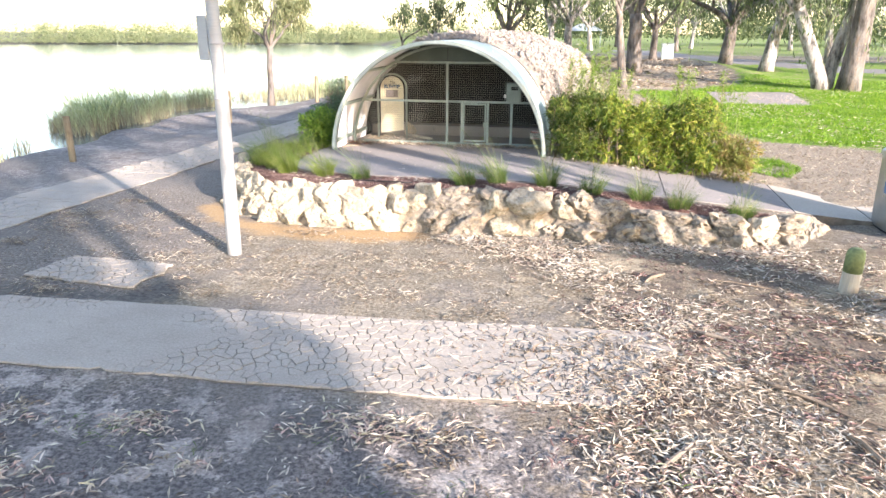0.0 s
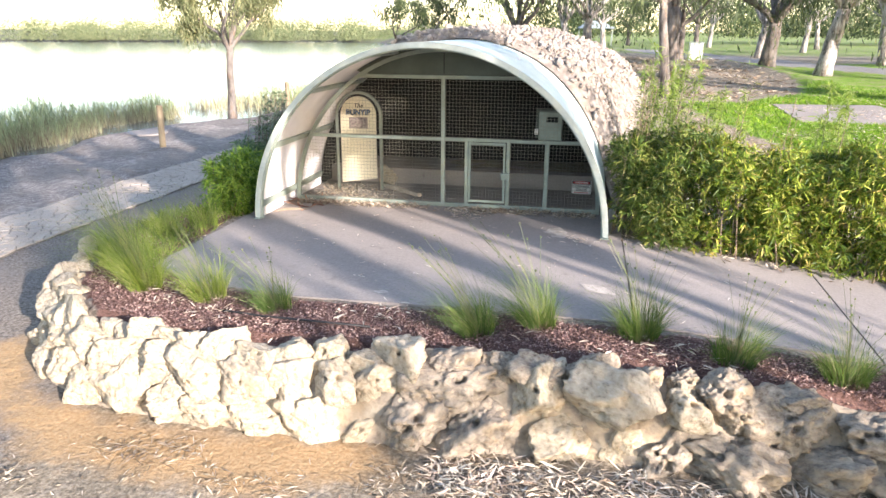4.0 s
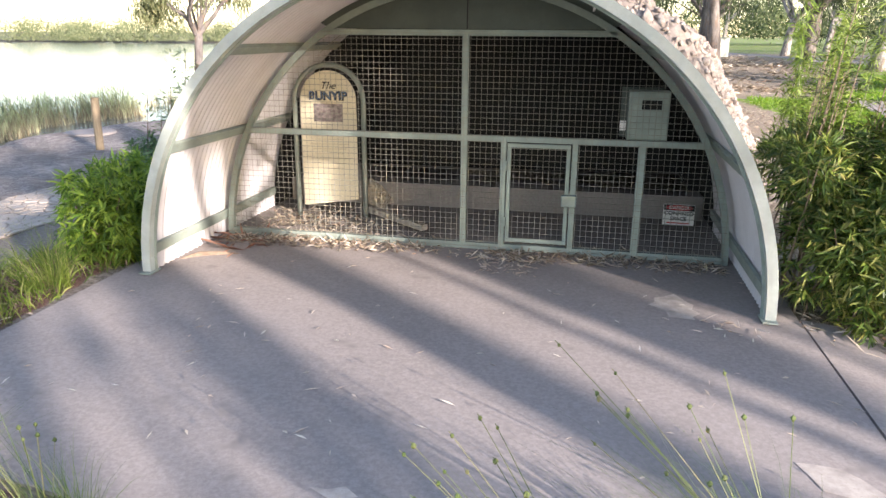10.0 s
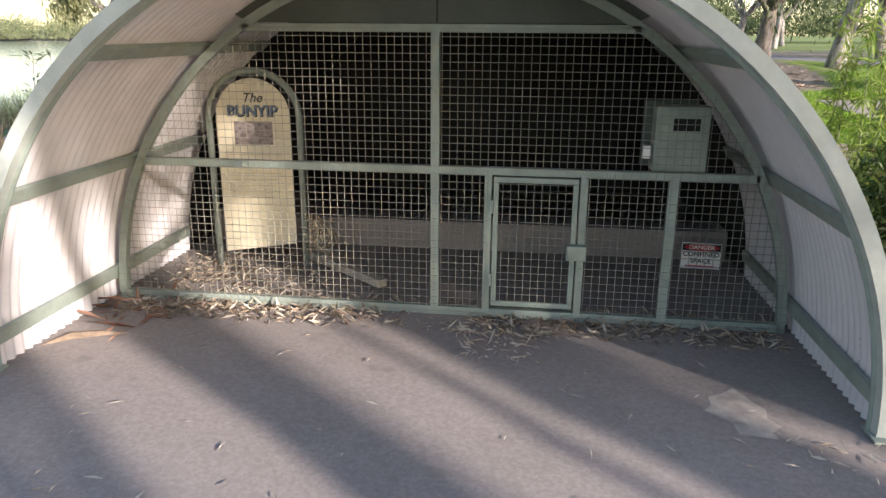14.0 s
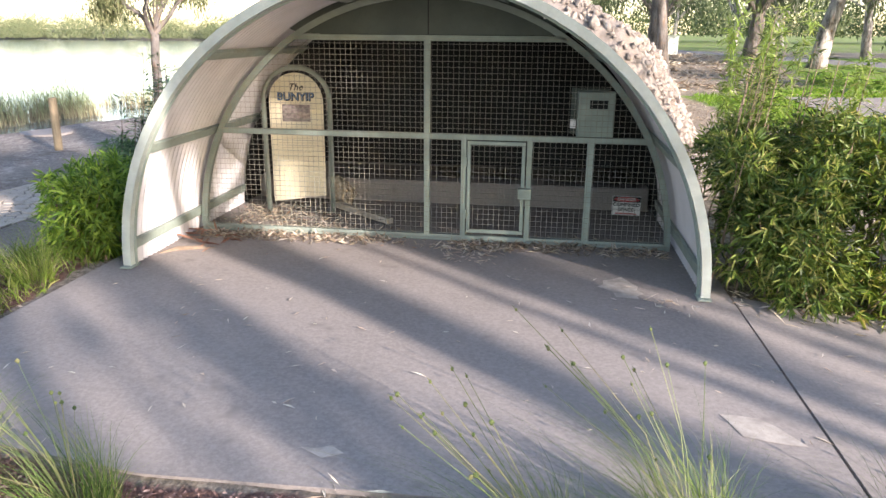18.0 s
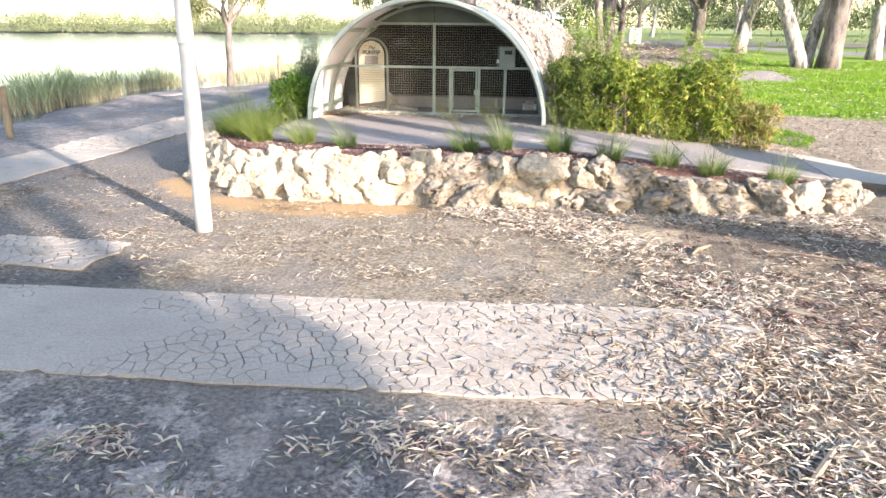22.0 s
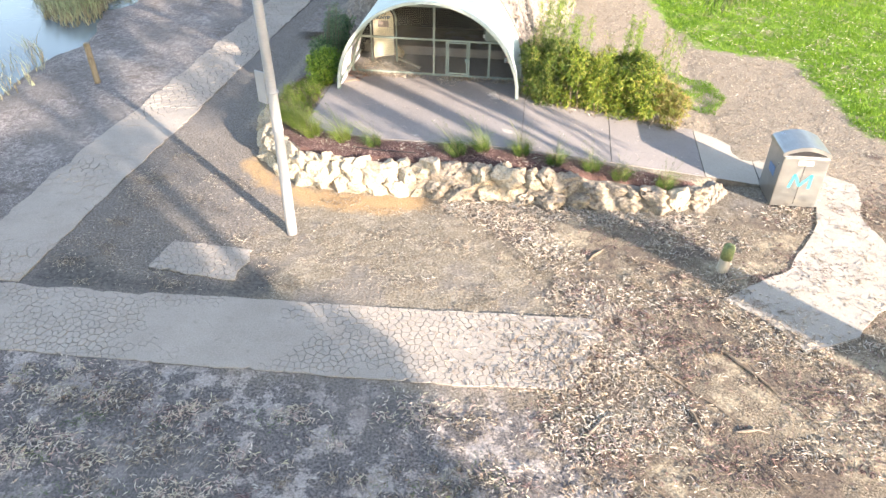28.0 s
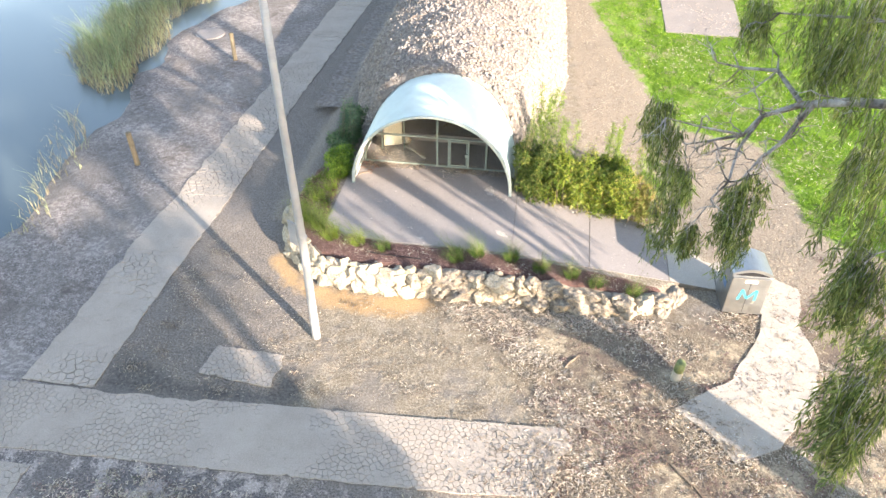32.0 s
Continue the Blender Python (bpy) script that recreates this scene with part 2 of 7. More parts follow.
def make_metal(name, base, rough=0.35, metal=0.9, sc=(2, 2, 60)):
    m = Mat(name, rough, metal, 0.5)
    mp = m.n("ShaderNodeMapping")
    mp.inputs["Scale"].default_value = sc
    m.link(m.co, mp.inputs["Vector"])
    f = m.noise(2.0, 4, 0.6, mp.outputs[0])
    m.color(m.mix(m.grey(m.noise(2.2, 5), 0.45, 0.75), m.ramp(f, (0.3, tuple(x * 0.85 for x in base)), (0.7, base)), tuple(x * 0.75 for x in base)))
    m.rough(m.ramp(m.noise(5, 4), (0.3, (rough * 0.8,) * 3), (0.7, (min(1, rough * 1.4),) * 3)))
    m.bump(f, 0.06, 0.002)
    return m.m


def make_water():
    m = Mat("river_water", 0.1, 0, 0.5)
    m.color((0.075, 0.1, 0.11))
    m.b.inputs["IOR"].default_value = 1.4
    m.bump(m.noise(0.35, 5, 0.6), 0.1, 0.06).bump(m.noise(3.5, 4, 0.6), 0.1, 0.01)
    return m.m


M_GROUND = make_ground_mat()
M_PATH = make_concrete("dried_mud", (0.3, 0.26, 0.222), (0.44, 0.388, 0.337))
# slab under the mud plates, darkened to paint shade into the cracks
M_PATH_BED = make_concrete("crack_shade_bed", (0.15, 0.127, 0.108), (0.23, 0.198, 0.17))
M_SLAB = make_concrete("patio_concrete", (0.245, 0.217, 0.203), (0.325, 0.29, 0.273))
M_PALE = make_concrete("pale_concrete", (0.36, 0.32, 0.27), (0.46, 0.41, 0.355), stain=0.2)
M_ROCK_GREY = make_rock("weathered_limestone", (0.25, 0.208, 0.162), (0.43, 0.375, 0.3), (0.07, 0.052, 0.04))
M_ROCK = make_rock("limestone", (0.4, 0.34, 0.25), (0.6, 0.53, 0.42), (0.13, 0.095, 0.065))
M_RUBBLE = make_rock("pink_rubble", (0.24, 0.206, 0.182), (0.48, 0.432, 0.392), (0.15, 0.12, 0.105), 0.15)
# darker rubble colour that paints the shade in the gaps between stones
M_RUBBLE_GAP = make_rock("rubble_gap_shade", (0.17, 0.145, 0.127), (0.31, 0.272, 0.243), (0.1, 0.082, 0.07), 0.15)
M_SHEET_OUT = simple("green_grey_sheet", (0.5, 0.58, 0.56), 0.42, 0.0, 0.08, 2.0, 0.03)
M_SHEET_IN = simple("lilac_white_sheet", (0.55, 0.545, 0.565), 0.5, 0.0, 0.1, 2.5, 0.03)
M_FRAME = simple("sage_green_steel", (0.25, 0.3, 0.265), 0.5, 0.1, 0.15, 7.0, 0.05)
M_HOOP = simple("pale_grey_green_steel", (0.4, 0.445, 0.415), 0.45, 0.1, 0.15, 7.0, 0.05)
M_EARTH = simple("damp_earth", (0.135, 0.12, 0.104), 0.95, 0, 0.4, 8.0, 0.4)
M_WIRE = simple("galvanised_wire", (0.27, 0.27, 0.235), 0.5, 0.35, 0.15, 9.0, 0.02)
M_FASCIA = simple("dark_sage_panel", (0.075, 0.092, 0.08), 0.55, 0.1, 0.15, 3.0, 0.05)
# near black: the tunnel's shade put into colour; also meter window and bin gap
M_DARK = simple("shade_and_window_black", (0.016, 0.016, 0.016), 0.9, 0, 0.3, 3.0)
M_CREAM = simple("cream_board", (0.72, 0.67, 0.51), 0.55, 0, 0.08, 4.0, 0.05)
M_BLACK = simple("black_paint", (0.02, 0.02, 0.022), 0.5, 0, 0.2)
M_WHITE = simple("white_paint", (0.78, 0.77, 0.74), 0.5, 0, 0.06)
M_RED = simple("red_paint", (0.5, 0.03, 0.04), 0.5, 0, 0.1)
M_BLUE = simple("pale_blue_paint", (0.1, 0.17, 0.3), 0.5, 0, 0.1)
M_PHOTO = simple("faded_photo", (0.26, 0.22, 0.215), 0.4, 0, 0.6, 30.0)
M_TEAL = simple("turquoise_spray", (0.04, 0.36, 0.44), 0.6, 0, 0.2, 20.0)
M_STEEL = make_metal("brushed_steel", (0.44, 0.44, 0.43), 0.34)
M_GALV = make_metal("galvanised_pole", (0.38, 0.38, 0.385), 0.5, 0.2)
M_POST = make_wood("weathered_timber", (0.165, 0.128, 0.085), (0.29, 0.235, 0.16))
M_BOLL = make_wood("grey_timber", (0.3, 0.27, 0.22), (0.46, 0.42, 0.36))
M_MOSS = simple("green_painted_timber", (0.15, 0.18, 0.08), 0.8, 0, 0.35, 14.0, 0.3)
M_BARK_PALE = make_bark("gum_bark_pale", (0.085, 0.075, 0.07), (0.36, 0.34, 0.32))
M_BARK_DARK = make_bark("gum_bark_dark", (0.055, 0.048, 0.044), (0.165, 0.148, 0.138))
M_STRIP = simple("weathered_bark_strip", (0.22, 0.18, 0.145), 0.9, 0, 0.35, 9.0, 0.3)
M_TWIG = simple("dead_twig", (0.2, 0.15, 0.11), 0.9, 0, 0.35, 12.0, 0.3)
M_WEEP = leafy("weeping_gum_leaves", [(0.07, 0.105, 0.03), (0.14, 0.19, 0.045), (0.25, 0.3, 0.07), (0.42, 0.44, 0.17)], 0.35, 0.45)
M_GUM = leafy("gum_leaves", [(0.03, 0.05, 0.02), (0.062, 0.094, 0.034), (0.105, 0.14, 0.052), (0.16, 0.19, 0.08)], 0.22)
M_FAR = leafy("far_foliage", [(0.12, 0.155, 0.075), (0.2, 0.235, 0.12), (0.29, 0.31, 0.18)], 0.25, 0.8)
M_OLIVE = leafy("pale_olive_gum_leaves", [(0.1, 0.12, 0.055), (0.16, 0.18, 0.085), (0.23, 0.24, 0.12), (0.3, 0.3, 0.17)], 0.35, 0.5)
M_BAMBOO = leafy("bamboo_light", [(0.12, 0.2, 0.03), (0.2, 0.3, 0.05), (0.28, 0.37, 0.08), (0.36, 0.42, 0.12)], 0.45, 0.5)
M_HEDGE_G = leafy("bamboo_green", [(0.026, 0.054, 0.01), (0.056, 0.105, 0.016), (0.11, 0.17, 0.025), (0.22, 0.275, 0.048), (0.34, 0.3, 0.1)], 0.26, 0.45)
M_HEDGE_B = leafy("bamboo_drying", [(0.09, 0.12, 0.02), (0.2, 0.22, 0.04), (0.32, 0.29, 0.07), (0.36, 0.24, 0.11), (0.28, 0.15, 0.07)], 0.3, 0.5)
M_HEDGE = leafy("hedge_leaves", [(0.035, 0.075, 0.01), (0.085, 0.15, 0.016), (0.18, 0.26, 0.027), (0.35, 0.4, 0.05), (0.4, 0.3, 0.1)], 0.28, 0.45)
M_HEDGE_D = leafy("dark_shrub_leaves", [(0.045, 0.09, 0.04), (0.09, 0.165, 0.07), (0.15, 0.245, 0.105), (0.24, 0.34, 0.15)], 0.35, 0.45)
M_TUFT = leafy("tussock_blades", [(0.03, 0.062, 0.015), (0.06, 0.12, 0.021), (0.1, 0.175, 0.03), (0.16, 0.235, 0.045), (0.33, 0.31, 0.15)], 0.3, 0.5)
M_TUFT_Y = leafy("sunlit_tussock_blades", [(0.06, 0.1, 0.015), (0.12, 0.19, 0.025), (0.2, 0.28, 0.04), (0.3, 0.35, 0.07), (0.45, 0.42, 0.2)], 0.35, 0.5)
M_SHRUB = leafy("fresh_shrub_leaves", [(0.05, 0.11, 0.015), (0.11, 0.21, 0.025), (0.2, 0.32, 0.04), (0.32, 0.43, 0.07)], 0.4, 0.45)
def make_reed():
    """Reeds: straw-coloured below, green towards the tips."""
    m = Mat("reed_blades", 0.6, 0, 0.3)
    sep = m.t.nodes.new("ShaderNodeSeparateXYZ")
    m.link(m.co, sep.inputs[0])
    h = m.math('ADD', m.math('MULTIPLY', sep.outputs["Z"], 0.7), m.math('MULTIPLY', m.island(), 0.5))
    green = m.ramp(m.island(), (0, (0.09, 0.14, 0.07)), (0.5, (0.19, 0.26, 0.125)), (1, (0.36, 0.4, 0.22)))
    straw = m.ramp(m.island(), (0, (0.17, 0.14, 0.085)), (0.5, (0.29, 0.25, 0.16)), (1, (0.43, 0.38, 0.26)))
    m.color(m.mix(m.grey(h, 0.15, 0.5), straw, green))
    return m.m


M_REED = make_reed()
M_SEED = leafy("seed_heads", [(0.07, 0.11, 0.03), (0.11, 0.15, 0.05), (0.17, 0.19, 0.075), (0.24, 0.21, 0.11)], 0.2, 0.6)
M_GRASS = leafy("lawn_blades", [(0.07, 0.16, 0.01), (0.12, 0.24, 0.018), (0.18, 0.31, 0.03), (0.27, 0.37, 0.06)], 0.4, 0.5)
M_LUSH = leafy("lush_grass", [(0.06, 0.15, 0.008), (0.13, 0.27, 0.015), (0.22, 0.37, 0.022), (0.33, 0.44, 0.04)], 0.4, 0.5)
M_LEAF = leafy("pale_fallen_leaves", [(0.42, 0.34, 0.26), (0.58, 0.52, 0.43), (0.5, 0.36, 0.28), (0.66, 0.62, 0.55), (0.55, 0.53, 0.44)], 0.15, 0.7)
M_LITTER = leafy("fallen_leaves", [(0.13, 0.095, 0.07), (0.3, 0.23, 0.165), (0.48, 0.41, 0.31), (0.64, 0.57, 0.46), (0.3, 0.19, 0.13), (0.68, 0.62, 0.54), (0.44, 0.39, 0.28), (0.2, 0.145, 0.1)], 0.15, 0.75)
M_LITTER_G = leafy("damp_fallen_leaves", [(0.17, 0.14, 0.115), (0.29, 0.25, 0.205), (0.42, 0.375, 0.31), (0.3, 0.23, 0.17), (0.36, 0.33, 0.28), (0.2, 0.23, 0.11)], 0.15, 0.75)
M_STREW = leafy("straw_fallen_leaves", [(0.62, 0.52, 0.4), (0.74, 0.65, 0.52), (0.5, 0.47, 0.29), (0.8, 0.72, 0.63), (0.45, 0.3, 0.26), (0.62, 0.46, 0.4), (0.34, 0.22, 0.2)], 0.15, 0.7)
M_CHIP = leafy("bark_chips", [(0.085, 0.049, 0.046), (0.17, 0.1, 0.093), (0.28, 0.178, 0.162), (0.43, 0.32, 0.285)], 0.0, 0.9)
M_SMEAR = simple("cement_smear", (0.38, 0.34, 0.305), 0.9, 0, 0.3, 9.0, 0.3)
M_BARKLEAF = leafy("red_bark_strips", [(0.2, 0.09, 0.06), (0.36, 0.18, 0.12), (0.45, 0.28, 0.2)], 0.1, 0.7)
M_WATER = make_water()
M_ROOF = simple("pale_roof", (0.24, 0.28, 0.3), 0.6)

# ---------- mesh helpers ----------


def obj(name, me, mat, parent=None, label="", kind=""):
    if mat and not me.materials:
        me.materials.append(mat)
    ob = new(name, me)
    if parent:
        ob.parent = parent
    return tagged(ob, label, kind=kind)


def part(name, bm, material, parent, label="", smooth=False, kind=""):
    me = bpy.data.meshes.new(name)
    bm.to_mesh(me)
    bm.free()
    if smooth:
        me.shade_smooth()
    return obj(name, me, material, parent, label, kind)


def pydata(name, verts, faces, material, parent=None, label="", smooth=False, kind=""):
    me = bpy.data.meshes.new(name)
    me.from_pydata(verts if isinstance(verts, list) else verts.tolist(), [], faces if isinstance(faces, list) else faces.tolist())
    me.update()
    if smooth:
        me.shade_smooth()
    return obj(name, me, material, parent, label, kind)


def thing(name, label, category, at=(0, 0, 0), group="", rz=0):
    e = new(name)
    e.matrix_basis = pose(*at, 0, 0, rz)
    e.empty_display_size = 0.2
    return tagged(e, label, category, group)


def box(bm, c, s, rot=None, bevel=0.0):
    m = Matrix.Translation(c) @ (rot.to_4x4() if rot else Matrix()) @ Matrix.Diagonal((*s, 1))
    vs = bmesh.ops.create_cube(bm, size=1, matrix=m)["verts"]
    if bevel:
        es = list({e for v in vs for e in v.link_edges})
        bmesh.ops.bevel(bm, geom=es, offset=bevel, segments=2, affect='EDGES', profile=0.6)


def boxpart(name, c, s, mat, parent, label="", bevel=0.006, rot=None):
    bm = bmesh.new()
    box(bm, c, s, rot, bevel)
    return part(name, bm, mat, parent, label)


def tube_data(pts, radii, sides=8, cap=True):
    """Vertices and faces of a tube along pts."""
    pts = [Vector(p) for p in pts]
    vs, fs = [], []
    up = Vector((0.13, 0.31, 0.94)).normalized()
    for i, p in enumerate(pts):
        d = (pts[min(i + 1, len(pts) - 1)] - pts[max(i - 1, 0)]).normalized()
        a = d.cross(up)
        if a.length < 0.1:
            a = d.cross(Vector((1, 0.2, 0)))
        a.normalize()
        b = d.cross(a)
        for k in range(sides):
            w = 2 * math.pi * k / sides
            vs.append(tuple(p + (a * math.cos(w) + b * math.sin(w)) * radii[i]))
    for i in range(len(pts) - 1):
        for k in range(sides):
            k2 = (k + 1) % sides
            fs.append((i * sides + k, i * sides + k2, (i + 1) * sides + k2, (i + 1) * sides + k))
    if cap:
        fs.append(tuple(range(sides))[::-1])
        fs.append(tuple((len(pts) - 1) * sides + k for k in range(sides)))
    return vs, fs


class Soup:
    """Gathers loose pieces into one mesh."""

    def __init__(self):
        self.v, self.f = [], []

    def add(self, vs, fs):
        o = len(self.v)
        self.v.extend(vs)
        self.f.extend(tuple(i + o for i in f) for f in fs)

    def tube(self, pts, radii, sides=6, cap=True):
        self.add(*tube_data(pts, radii, sides, cap))

    def make(self, name, mat, parent=None, label="", smooth=False, kind=""):
        return pydata(name, self.v, self.f, mat, parent, label, smooth, kind)


def leaf_soup(pos, direc, normal, length, width, fold=0.15, droop=0.0):
    """Arrays of pointed leaves: a diamond folded along its midrib, or flat where fold is 0. All inputs are arrays of n rows."""
    n = len(pos)
    d = direc / (np.linalg.norm(direc, axis=1, keepdims=True) + 1e-9)
    s = np.cross(d, normal)
    s /= np.linalg.norm(s, axis=1, keepdims=True) + 1e-9
    u = np.cross(s, d)
    L, W = length[:, None], width[:, None]
    base, tip = pos, pos + d * L + np.array([0, 0, -1.0]) * droop * L
    mid = pos + d * L * 0.45 - u * W * fold
    a, b = mid + s * W * 0.5 + u * W * fold * 2, mid - s * W * 0.5 + u * W * fold * 2
    if not fold:
        o = (np.arange(n) * 4)[:, None]
        return np.stack([base, a, b, tip], 1).reshape(-1, 3), np.concatenate([o + [0, 2, 1], o + [1, 2, 3]], 0)
    v = np.stack([base, a, mid, b, tip], 1).reshape(-1, 3)
    o = (np.arange(n) * 5)[:, None]
    f = np.concatenate([o + [0, 2, 1], o + [0, 3, 2], o + [1, 2, 4], o + [2, 3, 4]], 0)
    return v, f


def quick_mesh(name, v, f, mat, parent=None, label="", kind="", smooth=False):
    """A triangle mesh from arrays, quickly."""
    me = bpy.data.meshes.new(name)
    n, k = len(v), len(f)
    me.vertices.add(n)
    me.vertices.foreach_set("co", np.asarray(v, np.float32).ravel())
    me.loops.add(k * 3)
    me.loops.foreach_set("vertex_index", np.asarray(f, np.int32).ravel())
    me.polygons.add(k)
    me.polygons.foreach_set("loop_start", np.arange(k, dtype=np.int32) * 3)
    me.update(calc_edges=True)
    me.validate()
    if smooth:
        me.shade_smooth()
    return obj(name, me, mat, parent, label, kind)


def sstep(a, b, v):
    t = np.clip((np.asarray(v, float) - a) / (b - a), 0, 1)
    return t * t * (3 - 2 * t)


def lerp_table(v, xs, ys):
    return np.interp(v, xs, ys)


def vnoise(x, y, s, seed=0.0):
    """Smooth pseudo-noise in about -1..1 from a few sines."""
    x, y = np.asarray(x, float) * s + seed * 1.7, np.asarray(y, float) * s - seed * 2.3
    return (np.sin(x * 1.3 + 1.9 * np.sin(y * 0.7 + seed)) + np.sin(y * 1.7 + 2.1 * np.sin(x * 0.9)) + np.sin((x + y) * 2.3 + seed * 3) * 0.5 + np.sin((x - 1.4 * y) * 3.1) * 0.35) / 2.85


def poly_sd(poly, X, Y):
    """Signed distance to a polygon, positive inside."""
    X, Y = np.asarray(X, float), np.asarray(Y, float)
    best, inside = np.full(X.shape, 1e9), np.zeros(X.shape, bool)
    for (x1, y1), (x2, y2) in zip(poly, poly[1:] + poly[:1]):
        dx, dy = x2 - x1, y2 - y1
        t = np.clip(((X - x1) * dx + (Y - y1) * dy) / (dx * dx + dy * dy + 1e-12), 0, 1)
        best = np.minimum(best, np.hypot(X - x1 - t * dx, Y - y1 - t * dy))
        if abs(dy) > 1e-9:
            inside ^= ((y1 > Y) != (y2 > Y)) & (X < dx * (Y - y1) / dy + x1)
    return np.where(inside, best, -best)


# ---------- the lie of the land ----------
WALL_X = [-7.2, -6.5, -5.8, -4.5, -2.0, 1.0, 2.6, 3.4, 3.9]
WALL_Y = [14.2, 12.75, 12.0, 11.72, 11.85, 11.85, 11.85, 12.25, 12.9]
SHORE_Y = [-300, -40, 10, 13, 17, 20, 24, 28, 31, 33.5, 37, 45.5, 49, 51, 53, 58, 66, 81, 110, 215, 1500]
SHORE_X = [-13, -13, -15.4, -15.6, -15.9, -16.1, -16.9, -17.2, -16.6, -15.0, -14.6, -15.2, -14.5, -13.5, -10.7, -10.4, -13.2, -17, -28, -62, -420]
GRASS = [(7.0, 62), (7.6, 52), (8.0, 42), (7.0, 37.5), (4.0, 34), (1.7, 32), (2.2, 30), (3.7, 24), (4.5, 21.2), (6.0, 20.7), (7.3, 20.4), (7.6, 17.8), (7.8, 15.7), (8.6, 15), (14, 13.5), (60, 13), (60, 60)]
LITTER = [(-2.0, 11.2), (-0.6, 9.4), (0.2, 8.4), (-0.4, 6.0), (0.4, 4.9), (2.6, 3.2), (4.5, -2), (14, -4), (14, 13), (7.4, 14.5), (4.6, 11.6), (2.8, 11.4)]
CHIPS = [(4.2, 14.4), (6.2, 12.6), (9, 12), (14, 12.5), (9, 15), (8, 17.5), (7.9, 20.2), (5, 21), (3.6, 24), (2.2, 30), (1.2, 36), (0.4, 36), (1.2, 22), (1.8, 17)]
FAR_CHIPS = [(0.2, 35), (2.2, 33.4), (4, 34.6), (6.8, 38), (7.6, 42), (7.2, 52), (6.6, 64), (-3, 66), (-5, 48), (-3, 40)]
MULCH = [(-7.0, 14.6), (-6.3, 12.9), (-5.6, 12.2), (-4.4, 11.9), (1.0, 12.0), (2.8, 12.0), (3.4, 12.4), (2.4, 12.62), (0.9, 12.76), (-2.1, 12.92), (-3.9, 12.87), (-5.2, 13.06), (-5.9, 13.55), (-6.0, 15.7), (-6.8, 16.5)]
SAND = [(-6.9, 12.9), (-6.0, 11.7), (-4.5, 11.4), (-2.6, 11.6), (-2.4, 11.2), (-3.4, 10.7), (-5.2, 10.8), (-6.6, 11.6), (-7.3, 12.6)]
ROAD = [(1, 95), (7.5, 64), (13.5, 47), (20, 40), (60, 30), (60, 35), (22, 45), (17, 50), (12, 66), (7, 95)]


def terrace(x):
    return lerp_table(x, [-0.6, 4.6], [0.64, 0.26])


def ground_h(x, y):
    x, y = np.asarray(x, float), np.asarray(y, float)
    wy = lerp_table(x, WALL_X, WALL_Y)
    high = terrace(x) * sstep(-7.9, -7.0, x) * sstep(wy - 0.02, wy + 0.3, y) * sstep(4.6, 3.8, x)
    ramp = 0.15 * sstep(8.2, 12.2, y) * sstep(2.4, 4.6, x) + 0.05 * sstep(-1, 3, x) + 0.1 * sstep(12.4, 14.5, y) * sstep(3.2, 4.2, x)
    lawn = 0.03 * np.clip(y - 18, 0, 30) * sstep(-7.5, 3, x)
    z = np.maximum(high, ramp) + lawn
    xs = lerp_table(y, SHORE_Y, SHORE_X) + 0.5 * vnoise(x, y, 0.8, 3)
    z = z - 0.1 * sstep(-11.4, -14, x)
    z = z - 0.16 * sstep(xs + 1.2, xs, x) - 2.2 * sstep(xs, xs - 9, x)
    bank = np.clip((y - 38) / 24, 0, 1)
    z = z + 0.28 * np.exp(-((x - 8.6 + 1.6 * bank) / 0.9) ** 2) * sstep(37, 40, y) * sstep(64, 60, y)
    far = ((x + 152) * -0.432 + (y - 168) * 0.902) / 1.0
    z = z + 2.9 * sstep(-6, 10, far) * sstep(-20, -60, x)
    return z + 0.012 * vnoise(x, y, 2.1) + 0.008 * vnoise(x, y, 6.3, 2)


def gz(x, y):
    return float(ground_h(x, y))


def axis(lo, a, b, hi, step, grow=1.18):
    mid = list(np.arange(a, b, step))
    left, right, s = [], [], step
    v = a
    while v > lo:
        s *= grow
        v -= s
        left.append(v)
    v, s = mid[-1], step
    while v < hi:
        s *= grow
        v += s
        right.append(v)
    return np.array(left[::-1] + mid + right)


